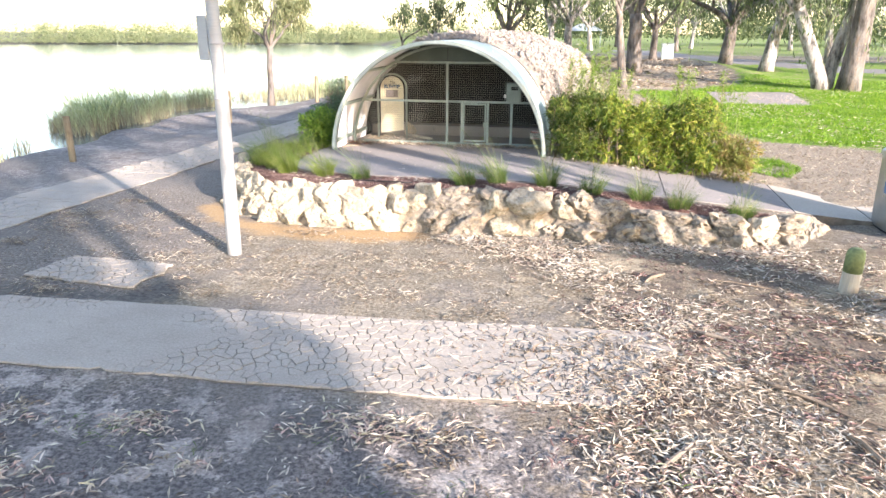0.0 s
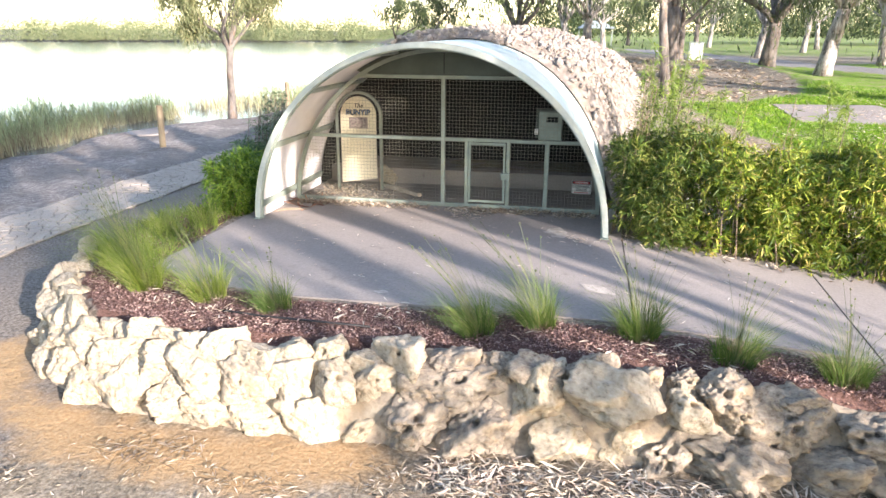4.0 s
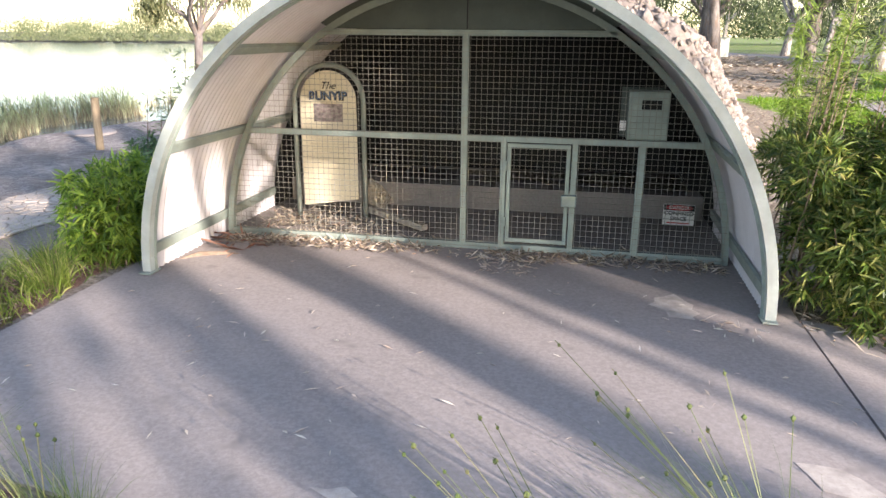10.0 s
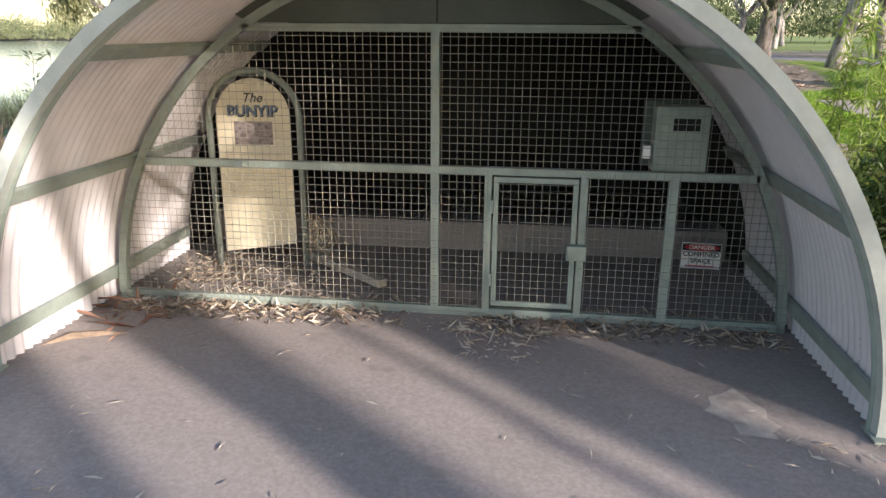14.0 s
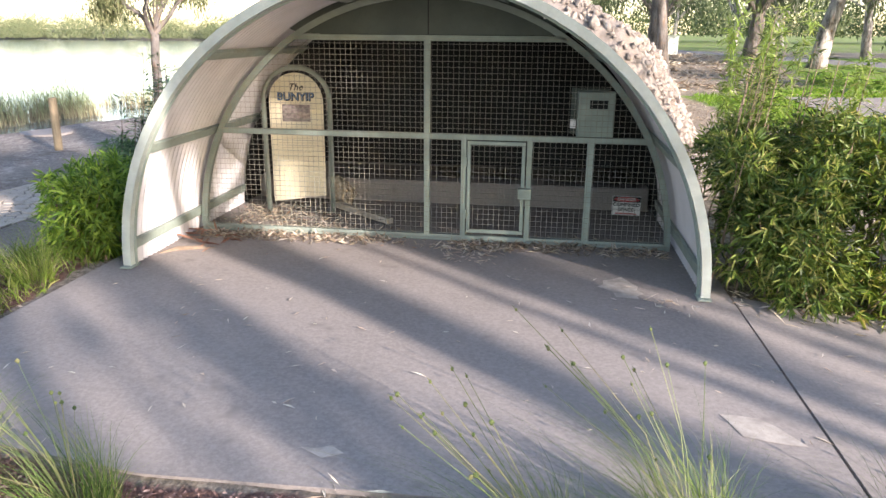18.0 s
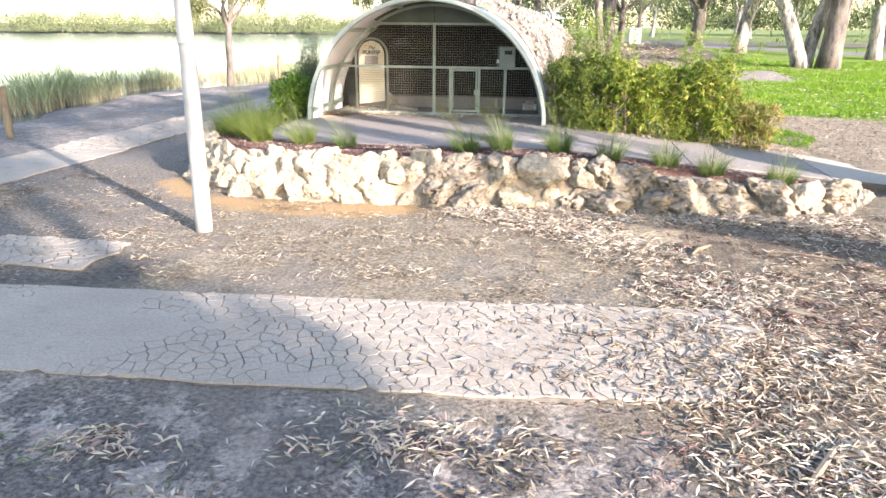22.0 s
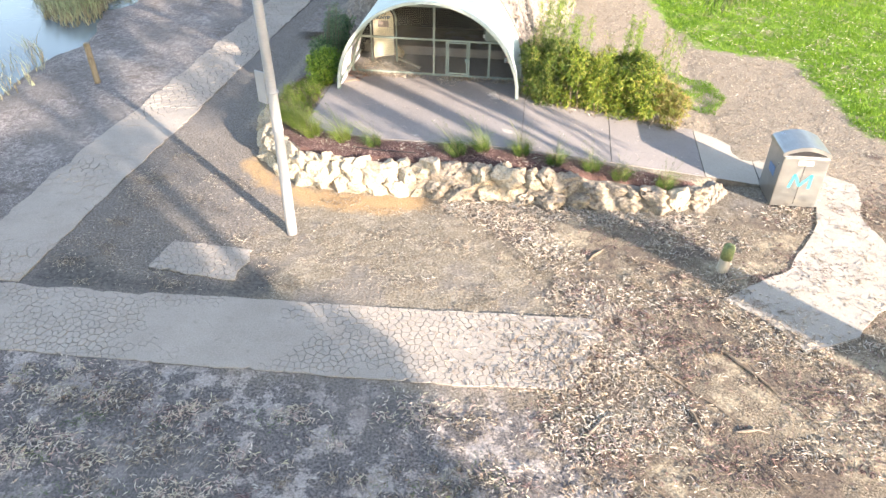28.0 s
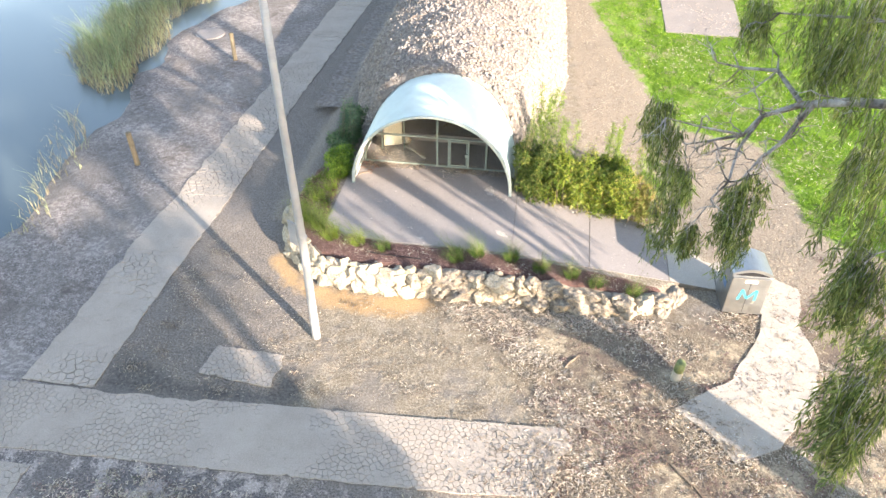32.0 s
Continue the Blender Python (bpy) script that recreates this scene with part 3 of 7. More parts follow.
def build_ground():
    xs, ys = axis(-1500, -19, 12, 1500, 0.16), axis(-300, 2, 24, 2000, 0.16)
    X, Y = np.meshgrid(xs, ys)
    Z = ground_h(X, Y)
    v = np.stack([X, Y, Z], -1).reshape(-1, 3)
    w, h = len(xs), len(ys)
    i = (np.arange(h - 1)[:, None] * w + np.arange(w - 1)[None, :]).ravel()
    f = np.concatenate([np.stack([i, i + 1, i + w + 1], 1), np.stack([i, i + w + 1, i + w], 1)])
    g = quick_mesh("ground", v, f, M_GROUND, None, "bare grey earth with leaf litter, mulch and lawn", "structure", True)
    x, y = v[:, 0], v[:, 1]

    def put(name, val):
        a = g.data.attributes.new(name, 'FLOAT', 'POINT')
        a.data.foreach_set("value", np.asarray(val, np.float32))

    put("grass", np.clip(0.5 + poly_sd(GRASS, x, y) * 0.8, 0, 1) + np.clip((y - 60) / 20, 0, 1) * 0.55)
    put("litter", np.clip(0.5 + poly_sd(LITTER, x, y) * 0.35, 0, 1))
    put("chips", np.clip(0.5 + np.maximum(poly_sd(CHIPS, x, y), poly_sd(FAR_CHIPS, x, y)) * 0.8, 0, 1))
    put("mulch", np.clip(0.5 + poly_sd(MULCH, x, y) * 4, 0, 1))
    put("sand", np.clip(0.45 + poly_sd(SAND, x, y) * 1.6, 0, 0.9))
    put("road", np.clip(0.5 + poly_sd(ROAD, x, y) * 0.9, 0, 1))
    mud = [(-9.5, 7.4), (-9.45, 8.6), (-8.8, 8.5), (-7.7, 7.95), (-6.9, 8.0), (-5.75, 7.9), (-5.45, 9.0), (-4.9, 8.7), (-4.9, 7.6)]
    put("wet", np.maximum(np.clip(0.2 + (lerp_table(y, SHORE_Y, SHORE_X) + 0.6 - x) * 0.5, 0, 1), np.clip(0.4 + poly_sd(mud, x, y) * 1.5, 0, 0.8)))
    return g


build_ground()
river = quick_mesh("water", np.array([(-1500, -300, -0.24), (-6, -300, -0.24), (-6, 2000, -0.24), (-1500, 2000, -0.24)]), np.array([(0, 1, 2), (0, 2, 3)]), M_WATER, None, "wide calm river reflecting the bright sky", "structure")


def slab(name, poly, mat, label, top=None, thick=0.12, lift=0.03, sub=0.5):
    """A paved area: a polygon cut into a fine sheet that lies lift above the ground, with sides."""
    bm = bmesh.new()
    vs = [bm.verts.new((x, y, 0)) for x, y in poly]
    f = bm.faces.new(vs)
    if f.normal.z < 0:
        bmesh.ops.reverse_faces(bm, faces=[f])
    xs, ys = [p[0] for p in poly], [p[1] for p in poly]
    for ax, lo, hi in ((0, min(xs), max(xs)), (1, min(ys), max(ys))):
        c = lo + sub
        while c < hi:
            co, no = ((c, 0, 0), (1, 0, 0)) if ax == 0 else ((0, c, 0), (0, 1, 0))
            bmesh.ops.bisect_plane(bm, geom=bm.verts[:] + bm.edges[:] + bm.faces[:], plane_co=co, plane_no=no)
            c += sub
    for v in bm.verts:
        v.co.z = (top(v.co.x, v.co.y) if top else gz(v.co.x, v.co.y)) + lift
    bmesh.ops.recalc_face_normals(bm, faces=bm.faces)
    r = bmesh.ops.extrude_face_region(bm, geom=bm.faces[:])
    for v in [e for e in r["geom"] if isinstance(e, bmesh.types.BMVert)]:
        v.co.z -= thick
    bmesh.ops.recalc_face_normals(bm, faces=bm.faces)
    for f in bm.faces:
        f.material_index = int((mat == M_PATH_BED or name[-1] in "45") and abs(f.normal.z) < 0.5)
    ob = part(name, bm, mat, None, label, kind="structure")
    ob.data.materials.append(M_EARTH)
    return ob


def wavy(pts, amp, seed, step=0.25):
    """An uneven edge along a polyline."""
    out, rng = [], random.Random(seed)
    for (x1, y1), (x2, y2) in zip(pts, pts[1:]):
        n = max(1, int(math.hypot(x2 - x1, y2 - y1) / step))
        nx, ny = -(y2 - y1), x2 - x1
        k = math.hypot(nx, ny) or 1
        for i in range(n):
            a = rng.uniform(-amp, amp)
            out.append((x1 + (x2 - x1) * i / n + nx / k * a, y1 + (y2 - y1) * i / n + ny / k * a))
    return out + [pts[-1]]


cross_poly = wavy([(-14, 5.6), (-9.65, 5.75), (-5.1, 5.9), (-1.0, 6.05), (0.5, 6.2)], 0.02, 1) + wavy([(0.9, 6.9), (0.9, 7.9)], 0.15, 2) + wavy([(0.7, 7.9), (-3.2, 7.71), (-7.0, 7.54), (-7.2, 7.45)], 0.015, 3) + wavy([(-7.4, 7.4), (-9.5, 7.43)], 0.07, 4) + [(-14, 7.3)]
cross_top = lambda x, y: 0.03 * float(sstep(-3, 1, x))
cross = slab("pavement_cross", cross_poly, M_PATH_BED, "concrete path covered in cracked dried mud", cross_top, lift=0.008)
along_poly = [(-11.3, 7.46), (-9.56, 7.46)] + wavy([(-9.56, 7.6), (-9.55, 11.3), (-9.4, 15.2), (-9.35, 22), (-9.2, 27), (-9.0, 34), (-9.5, 48)], 0.03, 5) + wavy([(-11.2, 48), (-10.7, 33), (-10.85, 24), (-10.95, 19.7), (-11.05, 15.5), (-11.2, 12.8), (-11.25, 8.3)], 0.07, 6, 0.5)
along_top = lambda x, y: gz(-10.2, y)
river_path = slab("pavement_river", along_poly, M_PATH_BED, "long concrete riverside path caked with cracked mud", along_top, lift=0.012)
south_poly = [(-11.6, -8), (-9.9, -8), (-9.75, 5.4), (-11.4, 5.4)]
south_path = slab("pavement_south", south_poly, M_PATH_BED, "muddy concrete path running along the river bank", lift=0.01)
pad_poly = wavy([(-7.31, 9.14), (-5.67, 9.06)], 0.03, 7) + wavy([(-5.67, 9.0), (-5.65, 8.08)], 0.08, 8) + wavy([(-5.8, 8.06), (-7.42, 8.23)], 0.03, 9) + wavy([(-7.45, 8.3), (-7.33, 9.1)], 0.03, 10)
pad = slab("pavement_pad", pad_poly, M_PATH_BED, "small square concrete pad with cracked mud", lift=0.018, thick=0.1)


def patio_top(x, y):
    return float(terrace(x)) + 0.005 * float(sstep(15, 17, y))


PATIO = [[(-5.85, 13.55), (-5.2, 13.12), (-3.9, 12.93), (-2.2, 12.98), (-0.66, 12.93), (-0.67, 21.2), (-5.85, 21.2)],
         [(-0.64, 12.93), (1.4, 12.86), (1.47, 15.45), (-0.65, 15.75)],
         [(1.42, 12.86), (3.48, 12.8), (3.55, 15.2), (1.49, 15.44)],
         [(3.5, 12.8), (4.68, 12.74), (4.74, 14.2), (4.1, 14.85), (3.57, 15.18)],
         [(4.7, 12.74), (5.1, 12.5), (5.5, 13.4), (4.76, 14.18)]]
for k, p in enumerate(PATIO):
    slab("pavement_patio_%d" % (k + 1), p, M_SLAB if k < 3 else M_PALE, "smooth grey concrete patio slab with dark joints", patio_top, 0.16, 0.02)
sweep = [(4.95, 12.2), (5.69, 12.04), (5.5, 11.4), (5.33, 11.0), (4.71, 10.0), (4.63, 9.81), (3.23, 8.79), (3.93, 8.2), (4.32, 7.55), (5.3, 8.08), (6.11, 8.99), (6.47, 9.84), (6.71, 10.74), (6.5, 11.6), (6.81, 13.15), (6.0, 13.6), (5.05, 13.43)]
slab("pavement_sweep", wavy(sweep[1:7], 0.03, 11) + wavy(sweep[7:9], 0.08, 12) + wavy(sweep[9:], 0.06, 13) + [sweep[0]], M_PALE, "curving pale concrete path strewn with leaves", None, 0.1, 0.03, 0.4)
slab("pavement_lawn", [(5.0, 29.6), (8.25, 29.5), (8.55, 33.9), (5.1, 33.6)], M_SLAB, "rectangular concrete slab in the lawn", None, 0.1, 0.03)

# ---------- the arched shelter ----------
CX, RZ, RO = -3.235, 0.65, 2.385
FRONT, CAGE, BACK = 15.67, 16.92, 21.0


def arc(r, n=56, a0=0.0, a1=math.pi):
    return [(CX - r * math.cos(a0 + (a1 - a0) * i / n), RZ + r * math.sin(a0 + (a1 - a0) * i / n)) for i in range(n + 1)]


def ring(bm, r0, r1, y0, y1, n=56, a0=0.0, a1=math.pi):
    """A curved bar between two radii and two depths."""
    rows = []
    for (xa, za), (xb, zb) in zip(arc(r0, n, a0, a1), arc(r1, n, a0, a1)):
        rows.append([bm.verts.new(p) for p in ((xa, y0, za), (xb, y0, zb), (xb, y1, zb), (xa, y1, za))])
    for p, q in zip(rows, rows[1:]):
        for k in range(4):
            bm.faces.new((p[k], p[(k + 1) % 4], q[(k + 1) % 4], q[k]))
    bm.faces.new(rows[0])
    bm.faces.new(rows[-1][::-1])
    bmesh.ops.recalc_face_normals(bm, faces=bm.faces)


def corrugated(name, r, y0, y1, mat, parent, label, flip):
    """A curved sheet of corrugated steel; the ribs run round the arch."""
    pitch, amp, per, n = 0.076, 0.0125, 8, 48
    m = int((y1 - y0) / pitch * per)
    a = np.linspace(0, math.pi, n + 1)
    y = np.linspace(y0, y1, m + 1)
    A, Y = np.meshgrid(a, y)
    R = r + amp * np.sin(Y / pitch * 2 * math.pi)
    v = np.stack([CX - R * np.cos(A), Y, RZ + R * np.sin(A)], -1).reshape(-1, 3)
    w = n + 1
    i = (np.arange(m)[:, None] * w + np.arange(n)[None, :]).ravel()
    f = np.concatenate([np.stack([i, i + w, i + w + 1], 1), np.stack([i, i + w + 1, i + 1], 1)])
    if flip:
        f = f[:, ::-1]
    return quick_mesh(name, v, f, mat, parent, label, smooth=True)


shelter = thing("arched_shelter", "curved corrugated steel shelter with sage green frame over the patio", "shelter")
corrugated("outer_sheet", RO, FRONT + 0.01, BACK, M_SHEET_OUT, shelter, "pale blue-green curved roof sheet", False)
corrugated("inner_sheet", RO - 0.02, FRONT + 0.01, 18.1, M_SHEET_IN, shelter, "lilac white corrugated lining", True)
# behind the cage the lining's colour itself carries the deep shade
corrugated("tunnel_lining", RO - 0.03, 18.08, BACK, M_DARK, shelter, "lining of the deep tunnel, coloured near black as its shade", True)
bm = bmesh.new()
ring(bm, RO - 0.055, RO + 0.016, FRONT - 0.03, FRONT + 0.035)
part("front_hoop", bm, M_HOOP, shelter, "pale green steel hoop on the front edge")
bm = bmesh.new()
ring(bm, RO - 0.075, RO - 0.035, FRONT + 0.035, FRONT + 0.045)
part("hoop_flange", bm, M_FRAME, shelter)
for side in (-1, 1):
    for zr in (0.86, 1.68, 2.42, 2.88):
        al = math.asin((zr - RZ) / (RO - 0.05))
        rr = RO - 0.055
        c = (CX + side * rr * math.cos(al), (FRONT + 18.05) / 2, RZ + rr * math.sin(al))
        boxpart("purlin", c, (0.035, 18.05 - FRONT - 0.07, 0.085), M_FRAME, shelter, rot=Matrix.Rotation(side * -al, 3, 'Y'), bevel=0.004)
    boxpart("foot_plate", (CX + side * (RO - 0.03), FRONT, RZ + 0.025), (0.1, 0.16, 0.012), M_FRAME, shelter, bevel=0)
# end wall, coloured near black to stand for the tunnel's shade
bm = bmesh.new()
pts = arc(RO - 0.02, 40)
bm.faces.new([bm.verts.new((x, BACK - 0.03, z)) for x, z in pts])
part("end_wall", bm, M_DARK, shelter, "end wall of the tunnel, coloured near black as its shade")
boxpart("inner_kerb", (CX, 18.6, 0.74), (4.6, 0.3, 0.36), M_SLAB, shelter, "low concrete kerb inside the cage", 0.02)

cage = thing("cage_front", "sage green steel cage front with wire mesh and a low gate", "cage", group="")
TOPZ, RAILZ, BOTZ = 2.55, 1.675, 0.7
CR = 2.3
bm = bmesh.new()
ring(bm, CR - 0.055, CR, CAGE - 0.025, CAGE + 0.025)
part("cage_hoop", bm, M_FRAME, cage)


def half(z):
    return math.sqrt(max(0.01, (CR - 0.03) ** 2 - (z - RZ) ** 2))


boxpart("bottom_rail", (CX, CAGE, BOTZ), (2 * half(BOTZ), 0.05, 0.06), M_FRAME, cage)
boxpart("middle_rail", (CX, CAGE, RAILZ), (2 * half(RAILZ), 0.05, 0.05), M_FRAME, cage)
boxpart("top_rail", (CX, CAGE, TOPZ), (2 * half(TOPZ), 0.05, 0.05), M_FRAME, cage)
for x, z1, w in ((-3.23, TOPZ, 0.055), (-2.88, RAILZ, 0.05), (-2.27, RAILZ, 0.05), (-1.72, RAILZ, 0.06)):
    boxpart("post", (x, CAGE - 0.002, (BOTZ + z1) / 2), (w, 0.052, z1 - BOTZ), M_FRAME, cage)
bm = bmesh.new()
lo = [(CX - half(TOPZ + 0.03), TOPZ + 0.028), (CX + half(TOPZ + 0.03), TOPZ + 0.028)]
top = [(x, z) for x, z in arc(RO - 0.03, 60) if z > TOPZ + 0.03][::-1]
vs = [bm.verts.new((x, CAGE, z)) for x, z in lo + top]
f = bm.faces.new(vs)
r = bmesh.ops.extrude_face_region(bm, geom=[f])
for v in [e for e in r["geom"] if isinstance(e, bmesh.types.BMVert)]:
    v.co.y += 0.02
bmesh.ops.recalc_face_normals(bm, faces=bm.faces)
part("fascia", bm, M_FASCIA, cage, "flat sage green panel above the mesh")
boxpart("fascia_seam", (-3.22, CAGE - 0.004, 2.79), (0.012, 0.01, 0.42), M_BLACK, cage, bevel=0)


s = Soup()
s.add([(-2.2, CAGE - 0.003, 2.72), (-2.185, CAGE - 0.003, 2.72), (-2.15, CAGE - 0.003, 2.83), (-2.19, CAGE - 0.003, 2.84)], [(0, 1, 2, 3)])
s.make("splash_mark", M_WHITE, cage, "white bird splash on the panel")


def wire_panel(name, x0, x1, z0, z1, y, parent, step=0.05, skip=None):
    s = Soup()
    r = 0.0021
    x = math.ceil((x0 - CX) / step) * step + CX
    while x < x1:
        zt = 0.0
        if abs(x - CX) < CR - 0.004:
            zt = min(z1, RZ + math.sqrt((CR - 0.004) ** 2 - (x - CX) ** 2))
        if zt > z0 + 0.03:
            s.tube([(x, y, z0), (x, y, zt)], [r, r], 4, False)
        x += step
    z = math.ceil(z0 / step) * step
    while z < z1:
        h = math.sqrt(max(0.01, (CR - 0.004) ** 2 - (z - RZ) ** 2))
        a, b = max(x0, CX - h), min(x1, CX + h)
        if b > a:
            s.tube([(a, y - 0.004, z), (b, y - 0.004, z)], [r, r], 4, False)
        z += step
    return s.make(name, M_WIRE, parent, "square galvanised wire mesh", kind="stuff")


wire_panel("wire_mesh", CX - CR, -2.88, BOTZ, TOPZ, CAGE - 0.028, cage)
wire_panel("wire_mesh", -2.88, CX + CR, RAILZ, TOPZ, CAGE - 0.028, cage)
wire_panel("wire_mesh", -2.27, CX + CR, BOTZ, RAILZ, CAGE - 0.028, cage)
gate = boxpart("gate", (-2.575, CAGE - 0.03, 0.78), (0.54, 0.03, 0.035), M_FRAME, cage, "low hinged mesh gate, shut")
boxpart("gate_bar", (-2.575, CAGE - 0.03, 1.625), (0.54, 0.03, 0.035), M_FRAME, gate)
for x in (-2.828, -2.322):
    boxpart("gate_bar", (x, CAGE - 0.03, 1.2025), (0.034, 0.03, 0.81), M_FRAME, gate)
wire_panel("gate_mesh", -2.83, -2.32, 0.78, 1.62, CAGE - 0.034, gate)
boxpart("lock_box", (-2.3, CAGE - 0.075, 1.17), (0.13, 0.06, 0.1), M_FRAME, gate, "pale steel lock cover", 0.01)
for z in (0.95, 1.45):
    boxpart("hinge", (-2.852, CAGE - 0.05, z), (0.022, 0.022, 0.09), M_FRAME, gate, bevel=0.004)


for pts in ([(-4.58, CAGE + 0.12, 2.37), (-4.27, CAGE + 0.14, 2.62)], [(-1.95, CAGE + 0.12, 2.58), (-1.78, CAGE + 0.14, 2.46)]):
    s = Soup()
    s.tube(pts, [0.004, 0.004], 5)
    s.make("brace_wire", M_WIRE, cage, "thin slack brace wire")


def letters(name, text, size, mat, parent, m, shear=0.0, depth=0.002, bold=0.0, label=""):
    """Writing in the built-in font, turned into a mesh at the pose m."""
    cu = bpy.data.curves.new(name, 'FONT')
    cu.body, cu.size, cu.shear, cu.extrude, cu.offset = text, size, shear, depth, bold
    cu.align_x, cu.align_y = 'CENTER', 'CENTER'
    tmp = bpy.data.objects.new(name, cu)
    me = bpy.data.meshes.new_from_object(tmp)
    bpy.data.objects.remove(tmp)
    ob = obj(name, me, mat, parent, label)
    ob.matrix_basis = m
    return ob


# danger sign on the mesh
sign = thing("danger_sign", "small red and white metal danger sign standing inside the cage", "sign", (-1.21, 18.16, 0.79), rz=-3)
sign.scale = (1.14, 1.0, 1.08)
boxpart("plate", (0, 0, 0), (0.27, 0.004, 0.2), M_WHITE, sign, bevel=0.001)
boxpart("red_band", (0, -0.004, 0.068), (0.262, 0.003, 0.056), M_BLACK, sign, bevel=0)
bm = bmesh.new()
bmesh.ops.create_circle(bm, cap_ends=True, segments=28, radius=1, matrix=Matrix.Translation((0, -0.007, 0.068)) @ Matrix.Rotation(math.pi / 2, 4, 'X') @ Matrix.Diagonal((0.12, 0.025, 1, 1)))
part("red_oval", bm, M_RED, sign)
letters("writing", "DANGER", 0.043, M_WHITE, sign, pose(0, -0.008, 0.068, 90, 0, 0), bold=0.0008)
letters("writing", "CONFINED", 0.05, M_BLACK, sign, pose(0, -0.003, 0.012, 90, 0, 0), bold=0.001)
letters("writing", "SPACE", 0.05, M_BLACK, sign, pose(0, -0.003, -0.04, 90, 0, 0), bold=0.001)
boxpart("small_print", (0, -0.003, -0.08), (0.2, 0.002, 0.01), M_RED, sign, bevel=0)

# information board in the cage
info = thing("information_board", "cream arched information board on a tubular hoop stand", "sign", (-4.79, 17.78, 0.66), rz=7)
s = Soup()
hoop = [(-0.355, 0, 0.0), (-0.355, 0, 1.22)] + [(-0.355 * math.cos(w), 0, 1.22 + 0.355 * math.sin(w)) for w in np.linspace(0.2, math.pi - 0.2, 14)] + [(0.355, 0, 1.22), (0.355, 0, 0)]
s.tube(hoop, [0.026] * len(hoop), 10)
s.make("stand", M_FRAME, info, "sage green bent steel tube", True)
bm = bmesh.new()
shape = [(-0.288, 0.13), (0.288, 0.2), (0.288, 1.22)] + [(0.288 * math.cos(w), 1.22 + 0.3 * math.sin(w)) for w in np.linspace(0.15, math.pi - 0.15, 18)] + [(-0.288, 1.22)]
f = bm.faces.new([bm.verts.new((x, -0.035, z)) for x, z in shape])
r = bmesh.ops.extrude_face_region(bm, geom=[f])
for v in [e for e in r["geom"] if isinstance(e, bmesh.types.BMVert)]:
    v.co.y += 0.018
bmesh.ops.recalc_face_normals(bm, faces=bm.faces)
part("board", bm, M_CREAM, info)
letters("writing", "The", 0.1, M_BLACK, info, pose(0.0, -0.038, 1.37, 90, 0, 0), 0.35, bold=0.001)
letters("writing", "BUNYIP", 0.115, M_BLACK, info, pose(0.0, -0.037, 1.265, 90, 0, 0), 0.0, bold=0.006)
letters("writing", "BUNYIP", 0.115, M_BLUE, info, pose(-0.004, -0.041, 1.269, 90, 0, 0), 0.0, bold=0.001)
boxpart("photo", (0.0, -0.037, 1.1), (0.3, 0.004, 0.18), M_PHOTO, info, "faded framed picture", 0)
for k in range(9):
    boxpart("text_line", (0.0, -0.037, 0.93 - 0.05 * k), (0.4 - 0.05 * (k % 3), 0.002, 0.006), simple("faded_print", (0.5, 0.44, 0.3)) if k == 0 else bpy.data.materials["faded_print"], info, bevel=0)

def rock_mesh(name, seed, sub, amp, flat, holes):
    bm = bmesh.new()
    bmesh.ops.create_icosphere(bm, subdivisions=sub, radius=1)
    off = Vector((seed * 7.3, seed * 3.1, seed * 5.7))
    rng = random.Random(seed)
    pits = [(Vector((rng.uniform(-1, 1), rng.uniform(-1.4, 0.3), rng.uniform(-0.9, 0.9))).normalized(), rng.uniform(0.06, 0.19)) for _ in range(holes)]
    cuts = [(Vector((rng.gauss(0, 1), rng.gauss(0, 1), rng.gauss(0, 1))).normalized(), rng.uniform(0.5, 0.78)) for _ in range(15)]
    for v in bm.verts:
        d = v.co.normalized()
        k = 1.0
        for n, lim in cuts:
            t = d.dot(n)
            if t > lim:
                k = min(k, lim / t)
        k += (0.03 if holes < 9 else 0.06) * noise.fractal(d * 5.5 + off, 0.8, 2.1, 4) + amp * noise.fractal(d * 1.6 + off, 0.9, 2.1, 6) - amp * 0.7 * max(0, 0.25 - abs(noise.noise(d * 2.3 + off))) * 2
        for p, w in pits:
            g = (d - p).length / w
            if g < 1:
                k -= (0.22 + 1.2 * w) * (1 - g ** 4)
        v.co = d * max(0.3, k)
        v.co.z *= flat
    me = bpy.data.meshes.new(name)
    bm.to_mesh(me)
    bm.free()
    me.shade_smooth()
    return me


# meter box behind the mesh
meter = thing("meter_box", "grey-green steel meter box with a small window behind the mesh", "electrical box", (-1.69, CAGE + 0.13, 1.69))
boxpart("body", (0, 0, 0.205), (0.33, 0.16, 0.41), M_FRAME, meter, bevel=0.01)
boxpart("backing", (-0.05, 0.1, 0.22), (0.34, 0.03, 0.42), M_FASCIA, meter, "darker backing board")
boxpart("door", (0.005, -0.086, 0.205), (0.3, 0.012, 0.38), M_FRAME, meter, bevel=0.004)
boxpart("window", (0.02, -0.095, 0.3), (0.16, 0.006, 0.075), M_DARK, meter, "dark meter window", 0.002)
boxpart("lock", (-0.2, -0.04, 0.12), (0.05, 0.05, 0.08), M_WHITE, meter, "pale lock cover", 0.006)
boxpart("bracket", (0.1, 0.02, -0.03), (0.04, 0.04, 0.06), M_FRAME, meter)
stone = thing("boulder", "rounded pale boulder standing behind the information board", "rock", (-4.4, 18.12, 0.66))
ob = obj("stone", rock_mesh("stone", 33, 4, 0.08, 1.0, 0), M_ROCK, stone)
